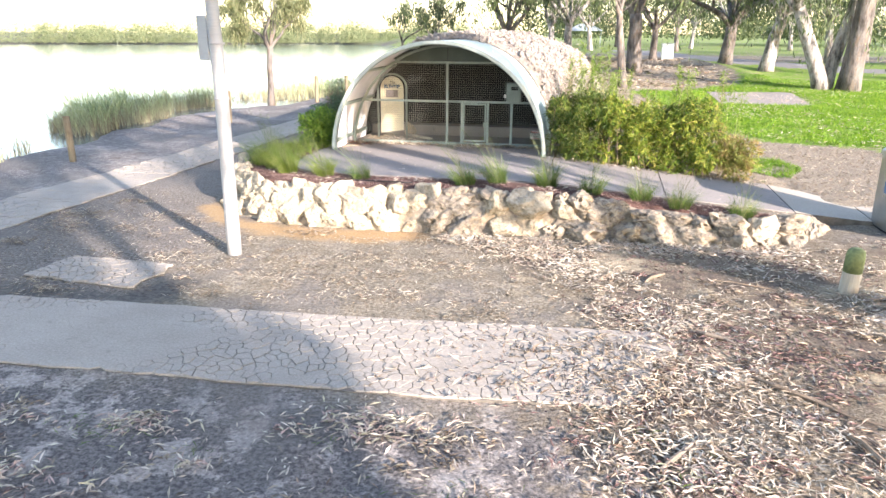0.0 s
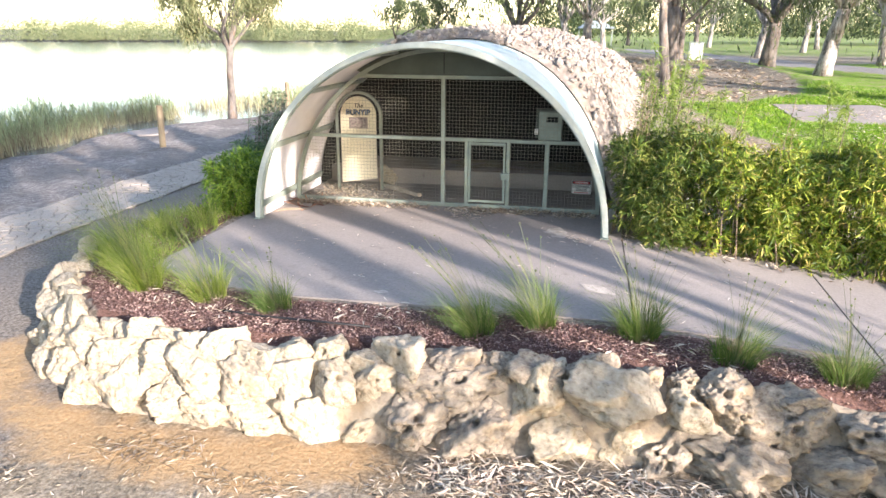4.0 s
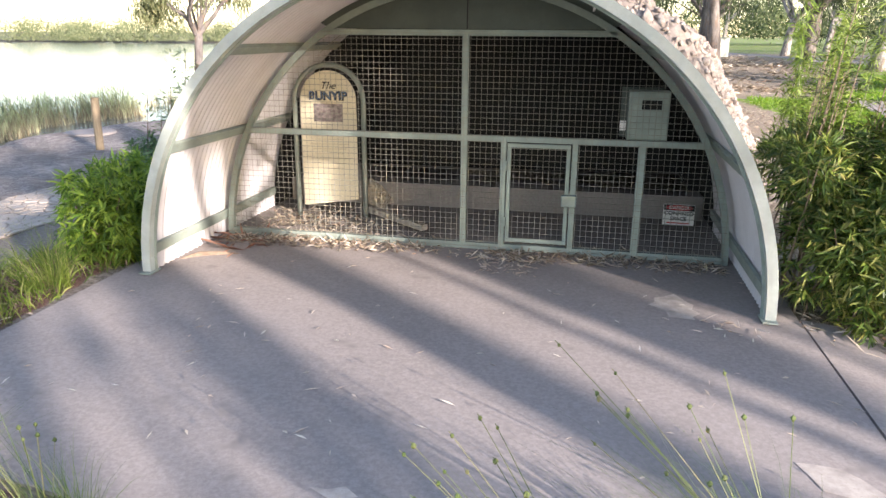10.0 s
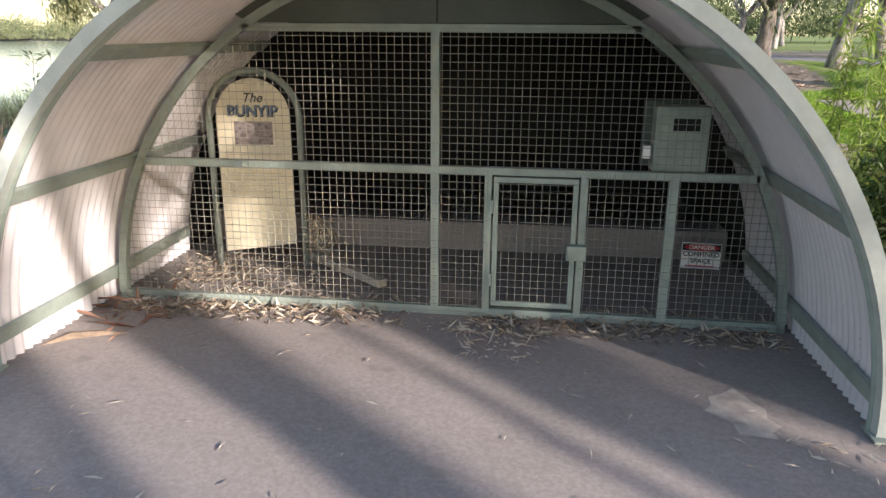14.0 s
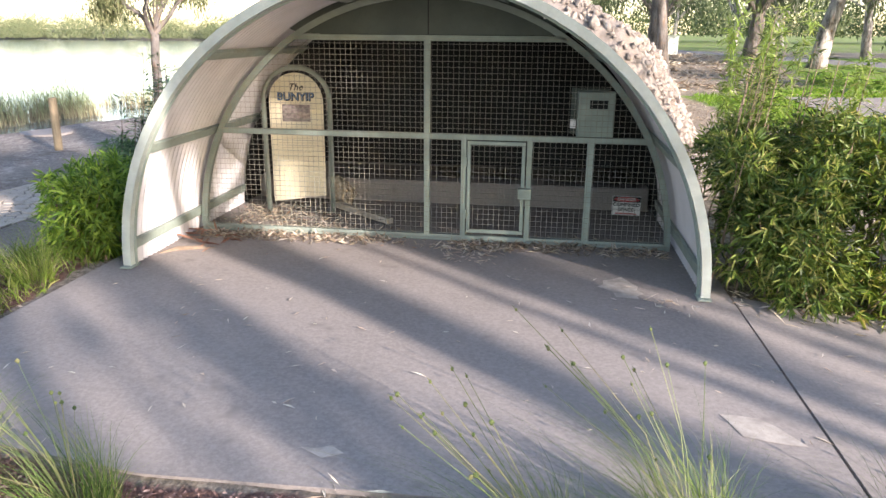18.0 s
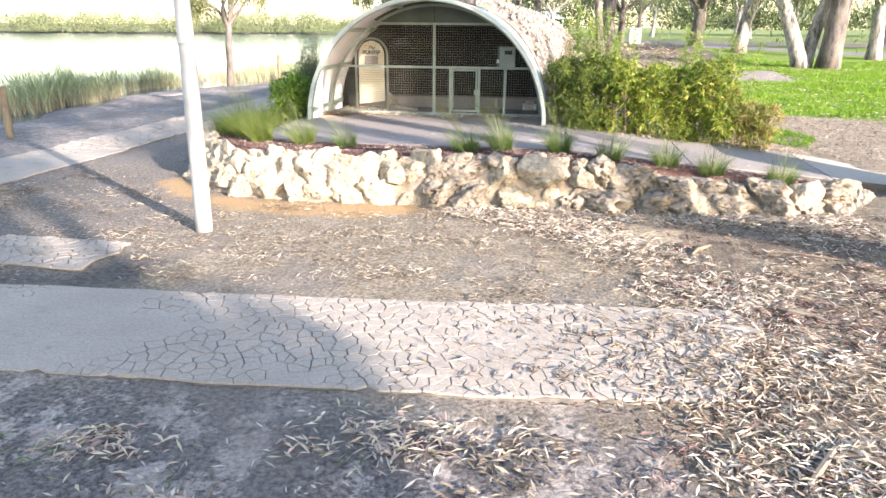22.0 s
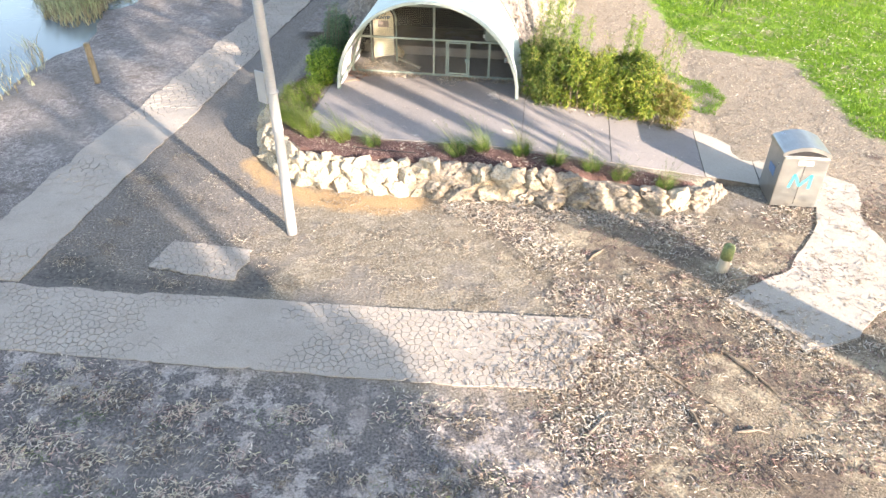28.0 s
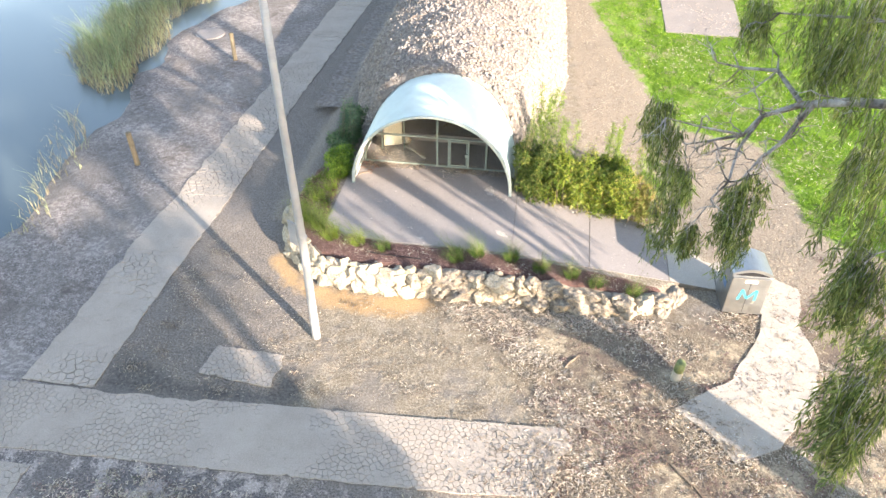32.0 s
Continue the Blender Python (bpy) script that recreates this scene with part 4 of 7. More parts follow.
ob.matrix_basis = Matrix.Translation((0, 0, 0.17)) @ Matrix.Diagonal((0.19, 0.17, 0.22, 1))
beam = thing("timber_beam", "loose timber beam lying on the cage floor", "timber", (-4.07, 17.6, 0.74))
boxpart("plank", (0, 0, 0), (1.05, 0.08, 0.06), M_BOLL, beam, rot=Matrix.Rotation(radians(-40), 3, 'Z'))

# ---------- rocks ----------


BIG = [rock_mesh("rock", k + 1, 5, 0.1 if k < 10 else 0.15, 0.85, (4 + k % 4) if k < 10 else 12 + k % 7) for k in range(18)]
for k, me in enumerate(BIG):
    me.materials.append(M_ROCK if k < 10 else M_ROCK_GREY)
wall = thing("rock_wall", "low dry-stacked wall of pitted cream limestone boulders", "wall")
rng = random.Random(4)
line = [(-7.15, 14.6), (-6.95, 13.7), (-6.55, 12.85), (-5.9, 12.1), (-5.1, 11.78), (-4.2, 11.7), (-3.2, 11.72), (-2.2, 11.8), (-1.0, 11.85), (0.3, 11.85), (1.4, 11.82), (2.5, 11.8), (3.2, 12.05), (3.7, 12.6)]
seg = [math.hypot(b[0] - a[0], b[1] - a[1]) for a, b in zip(line, line[1:])]
total = sum(seg)


def along(s):
    for a, b, l in zip(line, line[1:], seg):
        if s <= l:
            return a[0] + (b[0] - a[0]) * s / l, a[1] + (b[1] - a[1]) * s / l, math.atan2(b[1] - a[1], b[0] - a[0])
        s -= l
    return line[-1][0], line[-1][1], math.atan2(line[-1][1] - line[-2][1], line[-1][0] - line[-2][0])


core_v, core_f = [], []
steps = 150
for k in range(steps + 1):
    x, y, a = along(total * k / steps)
    hgt = float(terrace(x)) / 0.64
    for b, z in ((-0.2, -0.05), (-0.15, 0.16), (-0.06, 0.36), (0.06, 0.52), (0.22, 0.58), (0.4, 0.5)):
        j = 0.07 * noise.noise(Vector((x * 2.3, y * 2.3, z * 5)))
        core_v.append((x - math.sin(a) * (b + j), y + math.cos(a) * (b + j), z * hgt + j * 0.5))
    if k:
        o = 6 * (k - 1)
        core_f += [(o + q, o + 6 + q, o + 7 + q, o + 1 + q) for q in range(5)]
pydata("core", core_v, core_f, M_ROCK_GREY, wall, "packed smaller stone behind the boulders", smooth=True)
for course, (zc, size, back) in enumerate(((0.1, 0.36, -0.1), (0.25, 0.29, 0.0), (0.4, 0.33, 0.02), (0.55, 0.24, 0.09))):
    s = 0.1 * course
    while s < total:
        x, y, a = along(s)
        left = x < -3.1
        r = size * rng.uniform(0.72, 1.3) * (0.86 if left else 1.0)
        hgt = float(terrace(x)) / 0.64
        if not (course == 1 and not left) and not (course == 3 and x > 0.6) and not (course >= 1 and s > total - 0.5):
            b = back + rng.uniform(-0.05, 0.06)
            px, py = x - math.sin(a) * b, y + math.cos(a) * b
            ob = obj("rock", BIG[rng.randrange(10) if x < -2.6 else rng.randrange(7 if x < -0.8 else 9, len(BIG))], None, wall)
            ob.matrix_basis = Matrix.Translation((px, py, (zc + rng.uniform(-0.04, 0.05)) * (0.25 + 0.75 * hgt) + 0.02)) @ Euler((rng.uniform(-0.35, 0.35), rng.uniform(-0.35, 0.35), a + rng.uniform(-0.7, 0.7))).to_matrix().to_4x4() @ Matrix.Diagonal((r * rng.uniform(1.0, 1.35), r * rng.uniform(0.72, 0.95), r * rng.uniform(0.85, 1.2) * (0.6 + 0.4 * hgt), 1))
        s += r * (1.3 if left else 1.38)

# the rubble mound over the tunnel


def mound_h(x, y):
    dx = np.abs(np.asarray(x, float) - CX)
    wide = lerp_table(y, [17.3, 19.0, 21.5, 24], [0.69, 0.74, 0.9, 1.0])
    top = lerp_table(dx / wide, [0, 0.9, 1.85, 2.6, 3.0, 3.4, 3.8, 4.3], [3.2, 3.13, 2.88, 2.6, 2.3, 1.65, 0.95, 0.3])
    yf = lerp_table(dx, [0, 1.5, 2.45, 3.2, 4.7], [17.55, 17.5, 17.15, 17.0, 17.5])
    k = sstep(yf - 0.1, yf + 1.15, y) * sstep(41, 30, y)
    return 0.3 + (top - 0.3) * k * (1 + 0.04 * vnoise(x, y, 1.1, 5)) + 0.05 * vnoise(x, y, 4.0, 1)


mound = thing("rubble_mound", "mound of pale pinkish limestone rubble heaped over the tunnel", "mound")
xs, ys = np.arange(-8.4, 2.0, 0.14), np.concatenate([np.arange(16.8, 20, 0.09), np.arange(20, 41, 0.25)])
X, Y = np.meshgrid(xs, ys)
Z = mound_h(X, Y)
dxm = np.abs(X - CX)
vault = np.where(Y < 21.1, RZ + np.sqrt(np.clip(2.42 ** 2 - dxm ** 2, 0, 9)) * (dxm < 2.42), 0)
keep = Z > vault
Z = np.maximum(Z, np.where(dxm < 2.42, vault, 0))
v = np.stack([X, Y, Z], -1).reshape(-1, 3)
w = len(xs)
i = (np.arange(len(ys) - 1)[:, None] * w + np.arange(w - 1)[None, :])
ok = (keep[:-1, :-1] | keep[1:, 1:] | keep[1:, :-1] | keep[:-1, 1:]).ravel()
i = i.ravel()[ok]
# mound core, coloured darker so the gaps between loose stones read as shaded
quick_mesh("core", v, np.concatenate([np.stack([i, i + 1, i + w + 1], 1), np.stack([i, i + w + 1, i + w], 1)]), M_RUBBLE_GAP, mound, smooth=True)
SMALL = [rock_mesh("stone", 40 + k, 2, 0.35, 0.75, 0) for k in range(8)]
TINY = [rock_mesh("stone", 60 + k, 1, 0.35, 0.7, 0) for k in range(6)]
for me in SMALL + TINY:
    me.shade_flat()
    me.materials.append(M_RUBBLE)
tiny_np = []
for me in TINY:
    co = np.zeros(len(me.vertices) * 3)
    me.vertices.foreach_get("co", co)
    fi = np.zeros(len(me.polygons) * 3, int)
    me.polygons.foreach_get("vertices", fi)
    tiny_np.append((co.reshape(-1, 3), fi.reshape(-1, 3)))
rng = random.Random(9)
sv, sf, base, nparts = [], [], 0, 0
for k in range(24000):
    y = 16.9 + 20 * rng.random() ** 1.8
    x = CX + rng.uniform(-4.9, 4.9)
    z = float(mound_h(x, y))
    if z < 0.6 or z < RZ - 0.02 + math.sqrt(max(0, 2.42 ** 2 - (x - CX) ** 2)):
        continue
    r = rng.uniform(0.026, 0.066) * (1.8 if rng.random() < 0.1 else 1)
    m = Matrix.Translation((x, y, z + r * 0.15)) @ Euler((rng.uniform(0, 6), rng.uniform(0, 6), rng.uniform(0, 6))).to_matrix().to_4x4() @ Matrix.Diagonal((r * rng.uniform(0.8, 1.4), r, r * rng.uniform(0.7, 1.1), 1))
    if y < 20.5 and nparts < 290 and r > 0.05 and rng.random() < 0.5:
        ob = obj("stone", SMALL[rng.randrange(8)], None, mound)
        ob.matrix_basis = m
        nparts += 1
    else:
        co, fi = tiny_np[rng.randrange(6)]
        a = np.array(m)
        sv.append(co @ a[:3, :3].T + a[:3, 3])
        sf.append(fi + base)
        base += len(co)
quick_mesh("rubble", np.concatenate(sv), np.concatenate(sf), M_RUBBLE, mound, "loose pinkish rubble", "stuff")

# ---------- poles, posts, bin ----------
pole = thing("lamp_pole", "tall galvanised steel pole with a small sign plate near the path", "pole", (-5.1, 9.78, 0))
s = Soup()
s.tube([(0, 0, -0.1), (0, 0, 0.25), (0, 0, 2.3), (-0.08, 0, 6.0), (-0.14, 0, 10.5)], [0.105, 0.105, 0.095, 0.08, 0.06], 20)
s.make("shaft", M_GALV, pole, smooth=True)
for z in (2.3, 3.05):
    s = Soup()
    s.tube([(0, 0, z - 0.015), (0, 0, z + 0.015)], [0.104, 0.104], 20)
    s.make("band", M_GALV, pole, smooth=True)
boxpart("sign_plate", (-0.21, 0.02, 3.12), (0.24, 0.03, 0.6), M_GALV, pole, "grey back of a small sign plate", rot=Matrix.Rotation(radians(-28), 3, 'Z'), bevel=0.012)


def timber_post(at, h, r, label, lean=(0, 0)):
    p = thing("timber_post", label, "post", (at[0], at[1], gz(*at) - 0.02), group="riverside posts")
    s = Soup()
    s.tube([(0, 0, 0), (lean[0] * 0.5, lean[1] * 0.5, h * 0.5), (lean[0], lean[1], h - 0.015), (lean[0], lean[1], h)], [r, r * 0.98, r * 0.97, r * 0.86], 14)
    s.make("shaft", M_POST, p, smooth=False)
    return p


timber_post((-13.2, 16.65), 1.2, 0.09, "weathered round timber post standing on the muddy bank", (-0.03, 0.02))
timber_post((-13.15, 25.2), 1.2, 0.09, "weathered round timber post beside the manhole on the bank", (0.02, 0.0))
timber_post((-12.9, 33.6), 1.3, 0.09, "grey weathered timber post on the river bank", (0.02, 0.0))
timber_post((-12.5, 36.9), 1.1, 0.1, "short pale timber post on the river bank", (0.0, 0.02))
bollard = thing("bollard", "short grey timber bollard with a green painted top in leaf litter", "bollard", (3.36, 9.68, gz(3.36, 9.68) - 0.02))
s = Soup()
s.tube([(0, 0, 0), (0.01, 0, 0.2), (0.015, 0, 0.3)], [0.115, 0.112, 0.11], 18)
s.make("shaft", M_BOLL, bollard)
s = Soup()
s.tube([(0.015, 0, 0.3), (0.02, 0, 0.52), (0.022, 0, 0.58), (0.024, 0, 0.61)], [0.112, 0.11, 0.098, 0.06], 18)
s.make("cap", M_MOSS, bollard, "mossy green top", True)

BIN = (5.14, 12.42, gz(5.1, 12.3) - 0.01)
bin_ = thing("litter_bin", "brushed steel litter bin surround with a curved lid and sprayed letter", "bin", BIN, rz=2)
boxpart("body", (0, 0, 0.62), (0.92, 0.9, 1.14), M_STEEL, bin_, bevel=0.02)
boxpart("plinth", (0, 0, 0.04), (0.86, 0.84, 0.08), M_BLACK, bin_, "dark base", 0.005)
bm = bmesh.new()
prof = [(-0.48, 1.19), (-0.47, 1.26)] + [(-0.45 + 0.9 * t, 1.28 + 0.13 * math.sin(math.pi * t)) for t in np.linspace(0.02, 0.98, 14)] + [(0.47, 1.26), (0.48, 1.19)]
f = bm.faces.new([bm.verts.new((x, -0.4, z)) for x, z in prof])
r = bmesh.ops.extrude_face_region(bm, geom=[f])
for v in [e for e in r["geom"] if isinstance(e, bmesh.types.BMVert)]:
    v.co.y = 0.47
bmesh.ops.recalc_face_normals(bm, faces=bm.faces)
part("lid", bm, M_STEEL, bin_, "curved steel lid")
bm = bmesh.new()
prof = [(-0.4, 1.215)] + [(-0.4 + 0.8 * t, 1.225 + 0.1 * math.sin(math.pi * t)) for t in np.linspace(0, 1, 12)] + [(0.4, 1.215)]
bm.faces.new([bm.verts.new((x, -0.404, z)) for x, z in prof])
part("slot", bm, M_BLACK, bin_, "dark rubbish slot")
boxpart("lip", (0, -0.465, 1.17), (0.9, 0.03, 0.05), M_STEEL, bin_, bevel=0.008)
boxpart("label_plate", (0.0, -0.456, 1.08), (0.3, 0.008, 0.1), M_CREAM, bin_, "cream label plate", 0.002)
boxpart("door_gap", (0.0, -0.452, 0.62), (0.01, 0.004, 1.0), M_DARK, bin_, bevel=0)
s = Soup()
for pts in ([(-0.2, 0.5), (-0.14, 0.82)], [(-0.14, 0.82), (0.0, 0.55)], [(0.0, 0.55), (0.2, 0.82)], [(0.2, 0.82), (0.2, 0.5)]):
    (xa, za), (xb, zb) = pts
    dx, dz = xb - xa, zb - za
    k = 0.028 / math.hypot(dx, dz)
    s.add([(xa - dz * k, -0.4545, za + dx * k), (xa + dz * k, -0.4545, za - dx * k), (xb + dz * k, -0.4545, zb - dx * k), (xb - dz * k, -0.4545, zb + dx * k)], [(0, 1, 2, 3)])
s.make("spray_mark", M_TEAL, bin_, "turquoise sprayed letter M")
s = Soup()
s.add([(-0.4645, -0.2, 0.6), (-0.4645, 0.15, 0.62), (-0.4645, 0.17, 0.8), (-0.4645, -0.18, 0.82)], [(0, 1, 2, 3)])
s.make("spray_smear", M_BLUE, bin_, "faint blue smear")

manhole = thing("manhole_cover", "round concrete manhole cover on the muddy bank", "manhole", (-15.36, 27.8, gz(-15.36, 27.8)))
s = Soup()
s.tube([(0, 0, -0.1), (0, 0, 0.03), (0, 0, 0.045)], [0.65, 0.65, 0.63], 32)
s.make("ring", M_SLAB, manhole)

# ---------- plants ----------


def rand_dirs(rng, n):
    d = rng.normal(size=(n, 3))
    return d / np.linalg.norm(d, axis=1, keepdims=True)


def bush(name, label, clumps, mat, leaf, per, seed, stems, sprigs=(), category="hedge"):
    """A leafy shrub made of clumps (x, y, z, r) of lance-shaped leaves, with stems and long sprigs."""
    rng = np.random.default_rng(seed)
    t = thing(name, label, category)
    P, D, N, L, W = [], [], [], [], []
    for x, y, z, r in clumps:
        tufts, each = int(per * (r / 0.3) ** 2 / 9), 9
        d = rand_dirs(rng, tufts)
        rad = r * rng.uniform(0.5, 1.1, tufts) ** 0.6
        c = np.repeat(np.array([x, y, z]) + d * rad[:, None] * [1, 1, 0.95], each, 0)
        d = np.repeat(d + rng.normal(size=d.shape) * 0.35, each, 0)
        n = len(c)
        P.append(c + rng.normal(size=(n, 3)) * 0.012)
        D.append(d * 0.6 + rng.normal(size=(n, 3)) * 0.85 + [0, 0, -0.15])
        N.append(d + rng.normal(size=(n, 3)) * 0.4 + [0, 0, 0.6])
        L.append(leaf[0] * rng.uniform(0.55, 1.3, n))
        W.append(leaf[1] * rng.uniform(0.7, 1.3, n))
    for x, y, z, h in sprigs:
        n = int(34 * h / 0.5)
        u = rng.random(n)
        a = rng.uniform(0, 6.28, n)
        P.append(np.stack([x + 0.03 * np.cos(a) + 0.12 * u * h, y + 0.03 * np.sin(a), z + u * h], 1))
        D.append(np.stack([np.cos(a), np.sin(a), rng.uniform(-0.1, 0.7, n)], 1))
        N.append(np.tile([0.1, 0.1, 1.0], (n, 1)))
        L.append(leaf[0] * rng.uniform(0.8, 1.3, n))
        W.append(leaf[1] * rng.uniform(0.7, 1.2, n))
    v, f = leaf_soup(np.concatenate(P), np.concatenate(D), np.concatenate(N), np.concatenate(L), np.concatenate(W), 0.15, 0.1)
    quick_mesh("foliage", v, f, mat, t, kind="stuff")
    s = Soup()
    rr = random.Random(seed)
    for x, y, z, r in clumps:
        for _ in range(stems):
            a = (x + rr.uniform(-0.15, 0.15), y + rr.uniform(-0.12, 0.12))
            g = gz(*a)
            s.tube([(a[0], a[1], g - 0.03), ((a[0] + x) / 2, (a[1] + y) / 2, (g + z) / 2), (x + rr.uniform(-r, r) * 0.6, y + rr.uniform(-r, r) * 0.6, z + r * 0.5)], [0.009, 0.007, 0.004], 5)
    for x, y, z, h in sprigs:
        s.tube([(x, y, z - 0.5), (x, y, z), (x + 0.12 * h, y, z + h)], [0.008, 0.006, 0.003], 5)
    s.make("stem", M_TWIG, t, kind="stuff")
    return t


rng = random.Random(21)
cl = []
for k in range(170):
    x = -0.68 + 3.82 * rng.random() ** 1.15
    front = 15.68 - 0.17 * (x + 0.6)
    topz = 0.17 * math.sin(x * 4.6) * math.sin(x * 1.7 + 1) + 0.06 * math.sin(x * 11) + float(lerp_table(x, [-0.6, 0.6, 1.7, 2.2, 2.6, 3.0, 3.4], [1.95, 1.9, 1.74, 1.88, 1.5, 1.25, 1.0])) + rng.uniform(-0.15, 0.1)
    r = 0.1 + 0.22 * rng.random() ** 1.3
    u = rng.random()
    if u < 0.55:
        y, z = front + rng.uniform(0.0, 0.35), rng.uniform(gz(x, front) + 0.06, topz - r)
    elif u < 0.9:
        y, z = front + rng.uniform(0.2, 1.3), topz - r
    else:
        y, z = front + 1.3 + rng.uniform(-0.1, 0.1), rng.uniform(gz(x, front) + 0.2, topz - r)
    cl.append((x, y, z, r))
spr = [(-0.55 + 3.4 * rng.random() ** 1.5, rng.uniform(16.0, 16.8), 1.6, rng.uniform(0.4, 1.0)) for _ in range(16)] + [(rng.uniform(-0.68, -0.45), rng.uniform(16.2, 17.0), 1.5, rng.uniform(0.7, 1.35)) for _ in range(10)]
rows = [(-0.7, 0.35, M_HEDGE_G, "dense dark green bamboo hedge plant against the shelter"), (0.35, 1.3, M_HEDGE, "yellow-green bamboo hedge plant beside the patio"), (1.3, 2.6, M_HEDGE, "sunlit yellow-green bamboo hedge plant beside the patio"), (2.6, 3.4, M_HEDGE_B, "drying olive and brown bamboo plant ending the hedge")]
for k, (xa, xb, mat, label) in enumerate(rows):
    t = bush("bamboo_hedge", label, [q for q in cl if xa <= q[0] < xb], mat, (0.12, 0.0175), 760, 3 + k, 1, [q for q in spr if xa <= q[0] < xb])
    tagged(t, label, "hedge", "hedge plants in a row")
cl = []
for k in range(26):
    x, y = rng.uniform(-6.45, -5.92), rng.uniform(15.8, 16.5)
    cl.append((x, y, gz(x, y) + rng.uniform(0.12, 0.72), rng.uniform(0.18, 0.27)))
bush("shrub", "rounded fresh green shrub beside the shelter's foot", cl, M_SHRUB, (0.125, 0.0205), 480, 4, 1, [], "shrub")
cl = []
for k in range(34):
    x, y = rng.uniform(-6.6, -5.95), rng.uniform(16.6, 18.8)
    cl.append((x, y, gz(x, y) + rng.uniform(0.15, 0.85), rng.uniform(0.16, 0.26)))
spr = [(rng.uniform(-6.5, -5.95), rng.uniform(16.8, 18.4), rng.uniform(1.0, 1.35), rng.uniform(0.5, 1.15)) for _ in range(34)]
bush("shrub", "taller dark green shrub with upright sprays against the shelter", cl, M_HEDGE_D, (0.12, 0.019), 480, 5, 1, spr, "shrub")

def bamboo(at, h, lean, seed):
    """A tall thin bamboo cane with tufts of light leaves at its joints."""
    rr, rng = random.Random(seed), np.random.default_rng(seed)
    t = thing("bamboo_cane", "tall thin bamboo cane with light green leaf tufts", "bamboo", (at[0], at[1], gz(*at)), "bamboo canes behind the hedge")
    s, P = Soup(), []
    top = (lean[0] * h, lean[1] * h)
    s.tube([(0, 0, -0.05), (top[0] * 0.3, top[1] * 0.3, h * 0.5), (top[0], top[1], h)], [0.009, 0.007, 0.003], 6)
    z = 0.5
    while z < h:
        u = (z / h) ** 1.7
        w, q = rr.uniform(0, 6.28), rr.uniform(0.08, 0.3) * (1.15 - z / h)
        p = (top[0] * u + q * math.cos(w), top[1] * u + q * math.sin(w), z + 0.5 * q)
        s.tube([(top[0] * u, top[1] * u, z), p], [0.004, 0.002], 4, False)
        P += [p, (top[0] * u + q * 0.5 * math.cos(w), top[1] * u + q * 0.5 * math.sin(w), z + 0.2 * q)]
        z += rr.uniform(0.05, 0.12)
    s.make("cane", M_MOSS, t)
    C = np.repeat(np.array(P), 8, 0)
    n = len(C)
    v, f = leaf_soup(C + rng.normal(size=(n, 3)) * 0.015, rng.normal(size=(n, 3)) + [0, 0, -0.1], rng.normal(size=(n, 3)) * 0.5 + [0, 0, 1.0], rng.uniform(0.08, 0.17, n), rng.uniform(0.011, 0.019, n), 0.15, 0.15)
    quick_mesh("foliage", v, f, M_BAMBOO, t, kind="stuff")


rng = random.Random(51)
for k in range(22):
    x = rng.uniform(-0.55, 0.5) if k < 11 else rng.uniform(0.3, 3.2)
    y = rng.uniform(17.0, 18.6) if k < 11 else rng.uniform(16.5, 17.6)
    bamboo((x, y), rng.uniform(1.7, 2.5) if k < 11 else rng.uniform(1.5, 2.1), (rng.uniform(-0.05, 0.12), rng.uniform(-0.08, 0.06)), 200 + k)


